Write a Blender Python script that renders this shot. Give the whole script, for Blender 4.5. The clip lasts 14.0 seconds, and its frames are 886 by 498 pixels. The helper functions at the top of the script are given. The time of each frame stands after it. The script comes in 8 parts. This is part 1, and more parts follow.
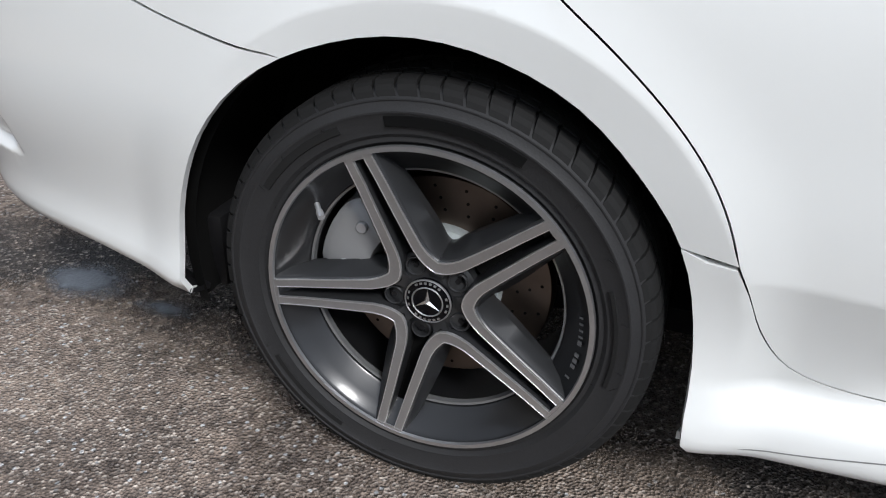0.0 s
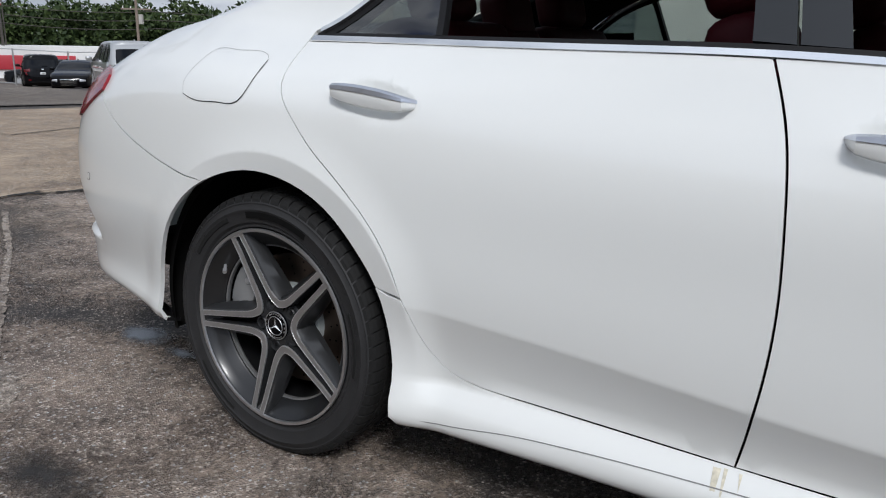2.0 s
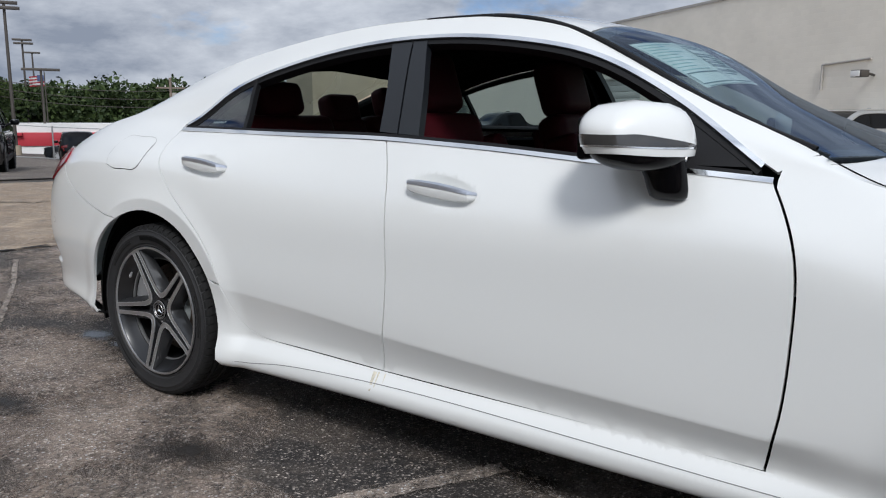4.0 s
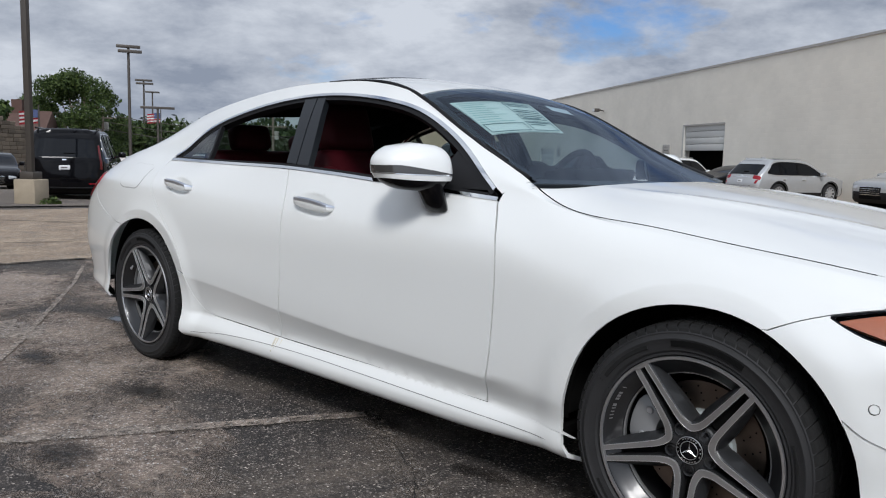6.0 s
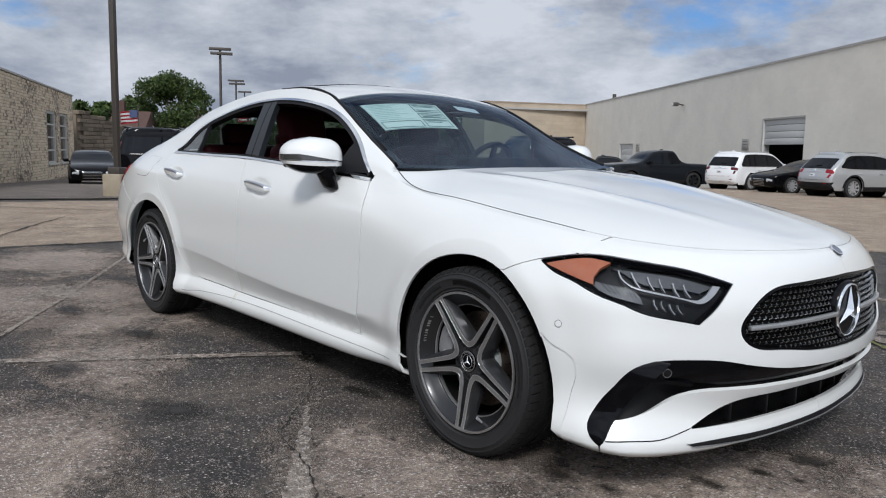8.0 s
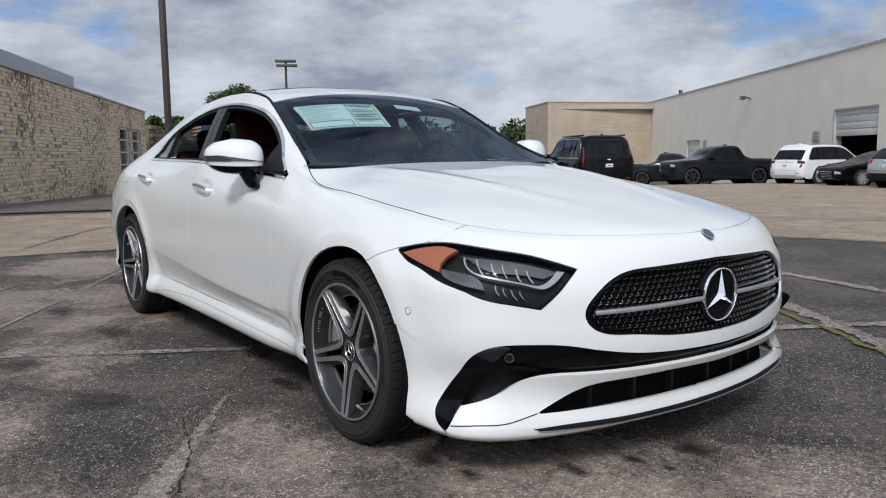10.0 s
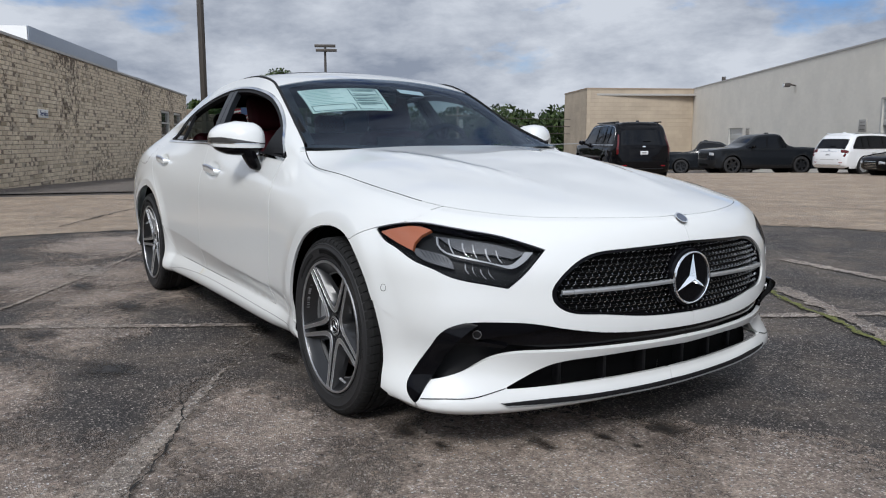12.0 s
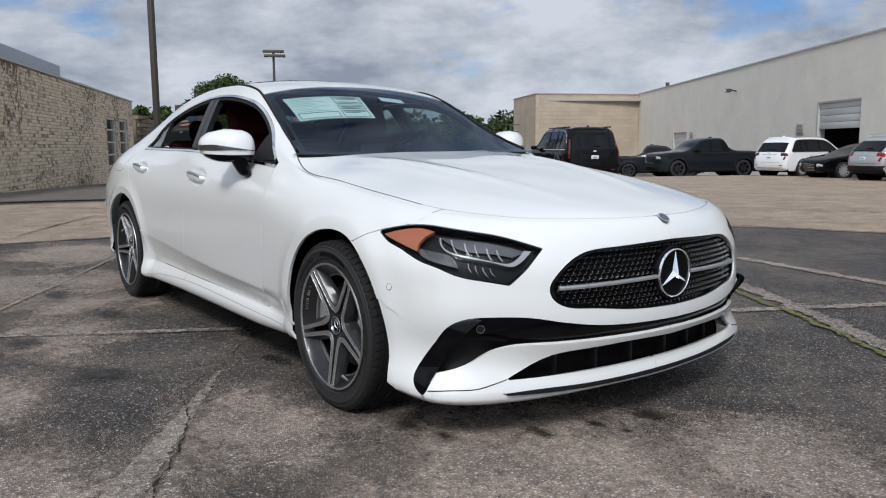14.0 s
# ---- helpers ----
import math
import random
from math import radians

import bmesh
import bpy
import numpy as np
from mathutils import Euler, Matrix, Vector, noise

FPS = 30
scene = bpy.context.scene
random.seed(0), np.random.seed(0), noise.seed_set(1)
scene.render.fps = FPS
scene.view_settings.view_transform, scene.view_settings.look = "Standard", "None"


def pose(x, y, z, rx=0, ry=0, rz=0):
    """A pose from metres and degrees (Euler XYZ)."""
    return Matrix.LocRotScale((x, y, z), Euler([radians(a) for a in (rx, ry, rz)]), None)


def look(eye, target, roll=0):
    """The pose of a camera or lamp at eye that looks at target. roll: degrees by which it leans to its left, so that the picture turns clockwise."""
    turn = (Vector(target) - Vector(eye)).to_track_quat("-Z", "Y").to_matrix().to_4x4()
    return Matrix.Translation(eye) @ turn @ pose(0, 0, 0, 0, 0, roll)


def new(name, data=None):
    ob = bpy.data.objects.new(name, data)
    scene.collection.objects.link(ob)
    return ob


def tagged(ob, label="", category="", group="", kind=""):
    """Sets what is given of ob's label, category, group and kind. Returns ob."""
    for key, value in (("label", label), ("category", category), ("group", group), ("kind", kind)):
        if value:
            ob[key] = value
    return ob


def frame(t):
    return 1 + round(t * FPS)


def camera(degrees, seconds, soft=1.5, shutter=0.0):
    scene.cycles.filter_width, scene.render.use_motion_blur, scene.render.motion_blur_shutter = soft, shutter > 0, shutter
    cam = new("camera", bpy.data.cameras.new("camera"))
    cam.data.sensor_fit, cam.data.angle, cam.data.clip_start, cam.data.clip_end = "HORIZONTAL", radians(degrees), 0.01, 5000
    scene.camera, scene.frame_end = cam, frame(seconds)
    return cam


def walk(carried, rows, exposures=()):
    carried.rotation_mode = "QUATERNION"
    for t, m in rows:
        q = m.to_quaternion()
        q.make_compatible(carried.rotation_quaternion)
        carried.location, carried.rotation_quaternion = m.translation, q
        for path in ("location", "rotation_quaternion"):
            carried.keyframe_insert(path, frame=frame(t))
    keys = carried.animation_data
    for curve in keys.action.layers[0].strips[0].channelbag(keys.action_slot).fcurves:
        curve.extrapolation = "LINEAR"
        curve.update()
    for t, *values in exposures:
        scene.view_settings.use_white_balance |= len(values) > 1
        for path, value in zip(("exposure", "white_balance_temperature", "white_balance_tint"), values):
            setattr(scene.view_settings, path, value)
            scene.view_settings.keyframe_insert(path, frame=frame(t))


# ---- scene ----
cam = camera(60.0, 14.0, soft=1.1)
PATH = [
    (0, (0.322, -1.816, 0.945), (-0.231, -0.147, -0.009), 1.9),
    (0.5, (0.511, -1.893, 0.958), (-0.246, -0.24, 0.124), 1.7),
    (1, (0.776, -2.022, 0.990), (-0.126, -0.384, 0.283), 1.35),
    (1.5, (1.061, -2.088, 1.006), (0.062, -0.462, 0.406), 1.2),
    (2, (1.33, -2.192, 1.02), (0.276, -0.573, 0.505), 1.1),
    (2.5, (1.623, -2.331, 1.06), (0.545, -0.707, 0.612), 1.1),
    (3, (1.963, -2.439, 1.068), (0.88, -0.807, 0.661), 0.7),
    (3.2, (2.085, -2.478, 1.081), (0.993, -0.849, 0.685), 0.5),
    (5.3, (3.35, -2.8, 1.086), (2.09, -1.27, 0.826), 1.3),
    (5.5, (3.454, -2.795, 1.091), (2.17, -1.284, 0.837), 1.4),
    (6, (3.755, -2.776, 1.079), (2.417, -1.308, 0.839), 1.5),
    (6.5, (4.039, -2.802, 1.081), (2.657, -1.377, 0.838), 1.5),
    (7, (4.336, -2.815, 1.086), (2.913, -1.432, 0.84), 1.5),
    (7.5, (4.637, -2.776, 1.078), (3.176, -1.433, 0.825), 1.4),
    (8, (4.876, -2.73, 1.075), (3.383, -1.423, 0.82), 1.2),
    (8.5, (5.104, -2.667, 1.078), (3.584, -1.392, 0.826), 0.9),
    (8.7, (5.172, -2.598, 1.087), (3.64, -1.338, 0.83), 0.7),
    (10.8, (5.435, -2.119, 1.02), (3.787, -1.016, 0.764), -0.5),
    (11, (5.464, -2.108, 1.027), (3.808, -1.018, 0.76), -0.3),
    (11.5, (5.527, -2.105, 1.028), (3.861, -1.032, 0.75), -0.1),
    (12, (5.555, -2.11, 1.031), (3.893, -1.033, 0.75), -0.1),
    (12.5, (5.549, -2.155, 1.037), (3.905, -1.053, 0.751), -0.3),
    (13, (5.558, -2.26, 1.022), (3.936, -1.122, 0.752), -0.5),
    (13.5, (5.563, -2.328, 1.023), (3.962, -1.157, 0.76), -0.6),
    (14, (5.576, -2.338, 1.036), (3.986, -1.154, 0.768), -0.4),
]
walk(cam, [(t, look(eye, target, roll)) for t, eye, target, roll in PATH],
     [(0, .36, 6250, 10), (0.5, .24, 6250, 10), (1.0, .10, 6250, 10), (2.0, .0, 6250, 10), (3.0, .0, 6250, 10), (14, .0, 6250, 10)])

# ---------------------------------------------------------------- light
SUN_DIR = Vector((0.55, -0.58, 0.74)).normalized()

world = bpy.data.worlds.new("sky")
scene.world = world
world.use_nodes = True
wn, wl = world.node_tree.nodes, world.node_tree.links
wn.clear()


def wnode(kind, **values):
    nd = wn.new(kind)
    for key, value in values.items():
        nd.inputs[key].default_value = value
    return nd


def wmath(op, a, b=None):
    nd = wn.new("ShaderNodeMath")
    nd.operation = op
    for k, v in enumerate((a, b)):
        if v is None:
            continue
        if isinstance(v, (int, float)):
            nd.inputs[k].default_value = v
        else:
            wl.new(v, nd.inputs[k])
    return nd.outputs[0]


sky = wn.new("ShaderNodeTexSky")
sky.sky_type = "NISHITA"
sky.sun_disc = False
sky.sun_elevation = math.asin(SUN_DIR.z)
sky.sun_rotation = math.atan2(SUN_DIR.x, SUN_DIR.y)
sky.air_density, sky.dust_density, sky.ozone_density = 1.0, 1.0, 1.2
coord = wn.new("ShaderNodeTexCoord")
sep = wn.new("ShaderNodeSeparateXYZ")
wl.new(coord.outputs["Generated"], sep.inputs[0])
comb = wn.new("ShaderNodeCombineXYZ")
wl.new(sep.outputs["X"], comb.inputs["X"])
wl.new(sep.outputs["Y"], comb.inputs["Y"])
wl.new(wmath("MULTIPLY", sep.outputs["Z"], 2.6), comb.inputs["Z"])
big = wnode("ShaderNodeTexNoise", Scale=3.8, Detail=9.0, Roughness=0.58, Distortion=0.15)
wl.new(comb.outputs[0], big.inputs["Vector"])
cover = wn.new("ShaderNodeValToRGB")
cover.color_ramp.elements[0].position, cover.color_ramp.elements[1].position = 0.30, 0.43
wl.new(big.outputs["Fac"], cover.inputs["Fac"])
soft = wnode("ShaderNodeTexNoise", Scale=5.2, Detail=10.0, Roughness=0.60, Distortion=0.1)
wl.new(comb.outputs[0], soft.inputs["Vector"])
shade = wn.new("ShaderNodeValToRGB")
shade.color_ramp.elements[0].position, shade.color_ramp.elements[1].position = 0.34, 0.62
shade.color_ramp.elements[0].color = (2.7, 3.05, 3.75, 1)
shade.color_ramp.elements[1].color = (6.4, 6.7, 7.2, 1)
wl.new(soft.outputs["Fac"], shade.inputs["Fac"])
mixer = wn.new("ShaderNodeMix")
mixer.data_type = "RGBA"
wl.new(cover.outputs["Color"], mixer.inputs["Factor"])
deep = wn.new("ShaderNodeMix")
deep.data_type, deep.blend_type = "RGBA", "MULTIPLY"
deep.inputs[0].default_value = 1.0
deep.inputs[7].default_value = (0.52, 0.72, 1.02, 1)
wl.new(sky.outputs["Color"], deep.inputs[6])
wl.new(deep.outputs[2], mixer.inputs[6])
# clouds are brighter round the sun
aim = wn.new("ShaderNodeVectorMath")
aim.operation = "DOT_PRODUCT"
aim.inputs[1].default_value = SUN_DIR
wl.new(coord.outputs["Generated"], aim.inputs[0])
glow = wmath("ADD", wmath("MULTIPLY", wmath("POWER", wmath("MAXIMUM", aim.outputs["Value"], 0.0), 2.0), 1.1), 1.0)
bright = wn.new("ShaderNodeVectorMath")
bright.operation = "SCALE"
wl.new(shade.outputs["Color"], bright.inputs[0])
wl.new(glow, bright.inputs["Scale"])
wl.new(bright.outputs[0], mixer.inputs[7])
back = wnode("ShaderNodeBackground", Strength=0.1)
wl.new(mixer.outputs[2], back.inputs["Color"])
wout = wn.new("ShaderNodeOutputWorld")
wl.new(back.outputs[0], wout.inputs["Surface"])

sun_data = bpy.data.lights.new("sun", "SUN")
sun_data.energy, sun_data.angle, sun_data.color = 2.35, radians(13.0), (1.0, 0.965, 0.92)
sun = new("sun", sun_data)
sun.matrix_world = look((0, 0, 30), Vector((0, 0, 30)) - SUN_DIR)
scene.view_settings.exposure = 0.0

# ---------------------------------------------------------------- materials
def material(name, color, rough=0.5, metal=0.0, spread=0.0, scale=8.0, fine=0.0, fine_scale=120.0, bump=0.0,
             bump_scale=None, coat=0.0, spec=0.5, object_random=0.0, coat_rough=0.03, rough_spread=0.0):
    """A surface: base colour with large stains (spread) and grain (fine), relief (bump, metres) and gloss."""
    mat = bpy.data.materials.new(name)
    mat.use_nodes = True
    nodes, links = mat.node_tree.nodes, mat.node_tree.links
    bsdf = nodes["Principled BSDF"]
    bsdf.inputs["Base Color"].default_value = (*color, 1)
    bsdf.inputs["Roughness"].default_value = rough
    bsdf.inputs["Metallic"].default_value = metal
    bsdf.inputs["Specular IOR Level"].default_value = spec
    bsdf.inputs["Coat Weight"].default_value = coat
    bsdf.inputs["Coat Roughness"].default_value = coat_rough
    pos = nodes.new("ShaderNodeNewGeometry").outputs["Position"]

    def noise_tex(s, detail=5.0):
        tex = nodes.new("ShaderNodeTexNoise")
        tex.inputs["Scale"].default_value, tex.inputs["Detail"].default_value = s, detail
        links.new(pos, tex.inputs["Vector"])
        return tex.outputs["Fac"]

    def math_node(op, a, b):
        nd = nodes.new("ShaderNodeMath")
        nd.operation = op
        for k, v in enumerate((a, b)):
            if isinstance(v, (int, float)):
                nd.inputs[k].default_value = v
            else:
                links.new(v, nd.inputs[k])
        return nd.outputs[0]

    level = None
    if spread:
        level = math_node("MULTIPLY", math_node("SUBTRACT", noise_tex(scale), 0.5), spread * 2)
    if fine:
        grain = math_node("MULTIPLY", math_node("SUBTRACT", noise_tex(fine_scale, 3.0), 0.5), fine * 2)
        level = grain if level is None else math_node("ADD", level, grain)
    if object_random:
        info = nodes.new("ShaderNodeObjectInfo").outputs["Random"]
        vary = math_node("MULTIPLY", math_node("SUBTRACT", info, 0.5), object_random * 2)
        level = vary if level is None else math_node("ADD", level, vary)
    if level is not None:
        hsv = nodes.new("ShaderNodeHueSaturation")
        hsv.inputs["Color"].default_value = (*color, 1)
        links.new(math_node("ADD", level, 1.0), hsv.inputs["Value"])
        links.new(hsv.outputs[0], bsdf.inputs["Base Color"])
    if rough_spread:
        links.new(math_node("ADD", math_node("MULTIPLY", math_node("SUBTRACT", noise_tex(scale * 2.3), 0.5), rough_spread * 2), rough),
                  bsdf.inputs["Roughness"])
    if bump:
        bn = nodes.new("ShaderNodeBump")
        bn.inputs["Distance"].default_value = bump
        bn.inputs["Strength"].default_value = 1.0
        links.new(noise_tex(bump_scale or fine_scale, 4.0), bn.inputs["Height"])
        links.new(bn.outputs[0], bsdf.inputs["Normal"])
    return mat


def glass(name, tint=(1, 1, 1), rough=0.0, dark=0.0, base=0.07, shine=(0.8, 0.8, 0.8)):
    """Thin clear pane: a mirror that weakens with angle over a clear or tinted sheet."""
    mat = bpy.data.materials.new(name)
    mat.use_nodes = True
    nodes, links = mat.node_tree.nodes, mat.node_tree.links
    nodes.clear()
    out = nodes.new("ShaderNodeOutputMaterial")
    clear = nodes.new("ShaderNodeBsdfTransparent")
    clear.inputs[0].default_value = (*[c * (1 - dark) for c in tint], 1)
    gloss = nodes.new("ShaderNodeBsdfGlossy")
    gloss.inputs["Roughness"].default_value = rough
    gloss.inputs["Color"].default_value = (*shine, 1)
    lw = nodes.new("ShaderNodeLayerWeight")
    lw.inputs["Blend"].default_value = 0.5
    power = nodes.new("ShaderNodeMath")
    power.operation = "POWER"
    power.inputs[1].default_value = 4.5
    links.new(lw.outputs["Facing"], power.inputs[0])
    grow = nodes.new("ShaderNodeMath")
    grow.operation = "MULTIPLY_ADD"
    grow.inputs[1].default_value, grow.inputs[2].default_value = 0.95 - base, base
    links.new(power.outputs[0], grow.inputs[0])
    mix = nodes.new("ShaderNodeMixShader")
    links.new(grow.outputs[0], mix.inputs[0])
    links.new(clear.outputs[0], mix.inputs[1])
    links.new(gloss.outputs[0], mix.inputs[2])
    links.new(mix.outputs[0], out.inputs[0])
    return mat


PAINT = material("white_paint", (0.735, 0.748, 0.735), 0.32, spread=0.012, scale=3.0, coat=1.0, coat_rough=0.02)
BLACK_GLOSS = material("black_gloss", (0.003, 0.003, 0.004), 0.08, spec=0.12, coat=0.12, spread=0.1)
BLACK_TRIM = material("black_plastic", (0.008, 0.008, 0.009), 0.55, spec=0.25, spread=0.15, fine=0.2, fine_scale=400, bump=0.0003)
BLACK_DULL = material("black_liner", (0.005, 0.005, 0.005), 0.9, spec=0.1, spread=0.2)
PILLAR = material("pillar_film", (0.012, 0.014, 0.017), 0.36, spread=0.05)
CHROME = material("chrome", (0.88, 0.89, 0.90), 0.12, metal=1.0, rough_spread=0.05)
SATIN = material("satin_silver", (0.50, 0.51, 0.52), 0.35, metal=0.7)
RUBBER = material("tyre_rubber", (0.023, 0.023, 0.024), 0.62, spec=0.28, spread=0.18, scale=14, fine=0.2, fine_scale=300, bump=0.0004)
RIM_DARK = material("rim_dark", (0.012, 0.013, 0.015), 0.38, metal=0.2, coat=0.15, spread=0.06)
# lighter than the machined face: the edge highlights are put into this colour
SPOKE_GLINT = material("spoke_glint", (0.85, 0.86, 0.87), 0.30, metal=0.9, spread=0.05)
RIM_CUT = material("rim_machined", (0.52, 0.525, 0.535), 0.36, metal=0.92, spread=0.08, scale=40, fine=0.08, fine_scale=350)
RIM_DISH = material("rim_dish", (0.019, 0.0195, 0.021), 0.30, metal=0.35, coat=0.2, coat_rough=0.1, spread=0.08)
LIP = material("rim_lip", (0.30, 0.305, 0.31), 0.34, metal=0.7, spread=0.08, scale=30)
STEEL = material("brake_steel", (0.19, 0.15, 0.125), 0.45, metal=1.0, spread=0.3, scale=20)
CAST = material("cast_metal", (0.52, 0.53, 0.55), 0.45, metal=0.7, spread=0.12, scale=30)
LEATHER = material("red_leather", (0.042, 0.0022, 0.0054), 0.6, spec=0.18, spread=0.12, scale=12, fine=0.1, fine_scale=500, bump=0.0006, bump_scale=300)
CABIN = material("cabin_black", (0.007, 0.007, 0.008), 0.8, spec=0.15, spread=0.2)
SCREEN_GLASS = glass("screen_glass", (0.80, 0.92, 0.97), dark=0.20, base=0.05, shine=(0.40, 0.47, 0.58))
GLASS_TINT = glass("tinted_glass", (0.40, 0.48, 0.47), dark=0.30, base=0.16)
GLASS_FAR = glass("green_glass", (0.70, 0.83, 0.80), dark=0.25)
LENS = glass("lamp_lens", (0.90, 0.91, 0.93), rough=0.0, base=0.03, shine=(0.13, 0.135, 0.14))
AMBER = material("amber_lens", (0.42, 0.120, 0.045), 0.18, coat=1.0, spread=0.1, scale=60)
TAIL_RED = material("tail_lens", (0.24, 0.006, 0.014), 0.15, spec=0.3, coat=0.35, spread=0.15, scale=40)

# ---------------------------------------------------------------- building tools
def part(name, bm, mat, parent=None, label="", smooth=True):
    """Links a bmesh (or a mesh) as one mesh object under a thing."""
    if isinstance(bm, bmesh.types.BMesh):
        mesh = bpy.data.meshes.new(name)
        bm.to_mesh(mesh)
        bm.free()
    else:
        mesh = bm
    for m in (mat if isinstance(mat, (list, tuple)) else [mat]):
        mesh.materials.append(m)
    if smooth and not isinstance(smooth, str):
        mesh.polygons.foreach_set("use_smooth", [True] * len(mesh.polygons))
        if isinstance(bm, bmesh.types.BMesh) or smooth == 2:
            mesh.set_sharp_from_angle(angle=radians(38))
    ob = new(name, mesh)
    if parent is not None:
        ob.parent = parent
    if label:
        ob["label"] = label
    return ob


def thing(name, label, category, at=(0, 0, 0), turn=0.0, group="", kind=""):
    ob = new(name)
    ob.empty_display_size = 0.1
    ob.matrix_world = pose(*at, 0, 0, turn)
    return tagged(ob, label, category, group, kind)


def add_box(bm, lo, hi, bevel=0.0, m=None, mat_index=0):
    made = bmesh.ops.create_cube(bm, size=1.0)["verts"]
    size = [b - a for a, b in zip(lo, hi)]
    mid = [(a + b) / 2 for a, b in zip(lo, hi)]
    mm = Matrix.Translation(mid) @ Matrix.Diagonal((*size, 1))
    if m is not None:
        mm = m @ mm
    bmesh.ops.transform(bm, matrix=mm, verts=made)
    faces = list({f for v in made for f in v.link_faces})
    for f in faces:
        f.material_index = mat_index
    if bevel:
        edges = list({e for v in made for e in v.link_edges})
        bmesh.ops.bevel(bm, geom=edges, offset=bevel, segments=2, affect="EDGES", profile=0.5)
    return bm


def box(lo, hi, bevel=0.0):
    return add_box(bmesh.new(), lo, hi, bevel)


def add_tube(bm, a, b, r0, r1=None, sides=12, cap=True):
    """A round bar from a to b, tapering from r0 to r1."""
    a, b = Vector(a), Vector(b)
    turn = (b - a).to_track_quat("Z", "Y").to_matrix().to_4x4()
    m = Matrix.Translation((a + b) / 2) @ turn
    bmesh.ops.create_cone(bm, cap_ends=cap, segments=sides, radius1=r0, radius2=r0 if r1 is None else r1, depth=(b - a).length, matrix=m)
    return bm


def lathe(profile, steps=72, axis="y", centre=(0, 0, 0), closed=False):
    """A ring or disc: (radius, along) pairs turned round the axis through centre."""
    verts, faces = [], []
    n = len(profile)
    for k in range(steps):
        a = 2 * math.pi * k / steps
        for r, h in profile:
            if axis == "y":
                verts.append((centre[0] + r * math.cos(a), centre[1] + h, centre[2] + r * math.sin(a)))
            elif axis == "z":
                verts.append((centre[0] + r * math.cos(a), centre[1] + r * math.sin(a), centre[2] + h))
            else:
                verts.append((centre[0] + h, centre[1] + r * math.cos(a), centre[2] + r * math.sin(a)))
    for k in range(steps):
        for i in range(n if closed else n - 1):
            j, k2 = (i + 1) % n, (k + 1) % steps
            faces.append((k * n + i, k * n + j, k2 * n + j, k2 * n + i))
    bm = bmesh.new()
    vs = [bm.verts.new(v) for v in verts]
    for f in faces:
        try:
            bm.faces.new([vs[i] for i in f])
        except ValueError:
            pass
    bmesh.ops.remove_doubles(bm, verts=bm.verts, dist=1e-5)
    bmesh.ops.recalc_face_normals(bm, faces=bm.faces)
    return bm


def prism(outline, depth, m=None, bevel=0.0):
    """A flat outline (x, y pairs) raised along z by depth."""
    bm = bmesh.new()
    low = [bm.verts.new((x, y, 0)) for x, y in outline]
    face = bm.faces.new(low)
    made = bmesh.ops.extrude_face_region(bm, geom=[face])["geom"]
    top = [g for g in made if isinstance(g, bmesh.types.BMVert)]
    bmesh.ops.translate(bm, verts=top, vec=(0, 0, depth))
    bmesh.ops.recalc_face_normals(bm, faces=bm.faces)
    if bevel:
        rim = [e for e in bm.edges if all(v in top for v in e.verts)]
        bmesh.ops.bevel(bm, geom=rim, offset=bevel, segments=2, affect="EDGES", profile=0.5)
    if m is not None:
        bmesh.ops.transform(bm, matrix=m, verts=bm.verts)
    return bm


class Spline:
    """A natural cubic spline through values at knots; as weights, so that it works on arrays."""

    def __init__(self, knots):
        self.k = np.asarray(knots, float)
        n = len(self.k)
        h = np.diff(self.k)
        a, b = np.eye(n), np.zeros((n, n))
        for i in range(1, n - 1):
            a[i, i - 1], a[i, i], a[i, i + 1] = h[i - 1], 2 * (h[i - 1] + h[i]), h[i]
            b[i, i - 1], b[i, i], b[i, i + 1] = 6 / h[i - 1], -6 / h[i - 1] - 6 / h[i], 6 / h[i]
        self.second = np.linalg.solve(a, b)

    def weights(self, t):
        t = np.clip(np.atleast_1d(np.asarray(t, float)), self.k[0], self.k[-1])
        i = np.clip(np.searchsorted(self.k, t, side="right") - 1, 0, len(self.k) - 2)
        h = self.k[i + 1] - self.k[i]
        a, b = (self.k[i + 1] - t) / h, (t - self.k[i]) / h
        w = ((a ** 3 - a) * h * h / 6)[:, None] * self.second[i] + ((b ** 3 - b) * h * h / 6)[:, None] * self.second[i + 1]
        rows = np.arange(len(t))
        w[rows, i] += a
        w[rows, i + 1] += b
        return w


def curve_of(pairs):
    """A smooth function through (x, value) pairs."""
    xs, ys = np.array(pairs, float).T
    s = Spline(xs)
    return lambda t: s.weights(t) @ ys


def line_of(pairs):
    xs, ys = np.array(pairs, float).T
    return lambda t: np.interp(t, xs, ys)


def inside(points, loop):
    x, y = points[:, 0][:, None], points[:, 1][:, None]
    a, b = loop, np.roll(loop, -1, axis=0)
    cross = ((a[:, 1] > y) != (b[:, 1] > y)) & (x < (b[:, 0] - a[:, 0]) * (y - a[:, 1]) / (b[:, 1] - a[:, 1] + 1e-12) + a[:, 0])
    return cross.sum(axis=1) % 2 == 1


def shrink(loop, gap):
    """The outline moved inwards by gap."""
    nxt, prv = np.roll(loop, -1, axis=0), np.roll(loop, 1, axis=0)
    d = nxt - prv
    d /= np.linalg.norm(d, axis=1)[:, None] + 1e-12
    nor = np.column_stack([-d[:, 1], d[:, 0]])
    area = np.sum(loop[:, 0] * nxt[:, 1] - nxt[:, 0] * loop[:, 1])
    return loop + nor * gap * (1 if area > 0 else -1)


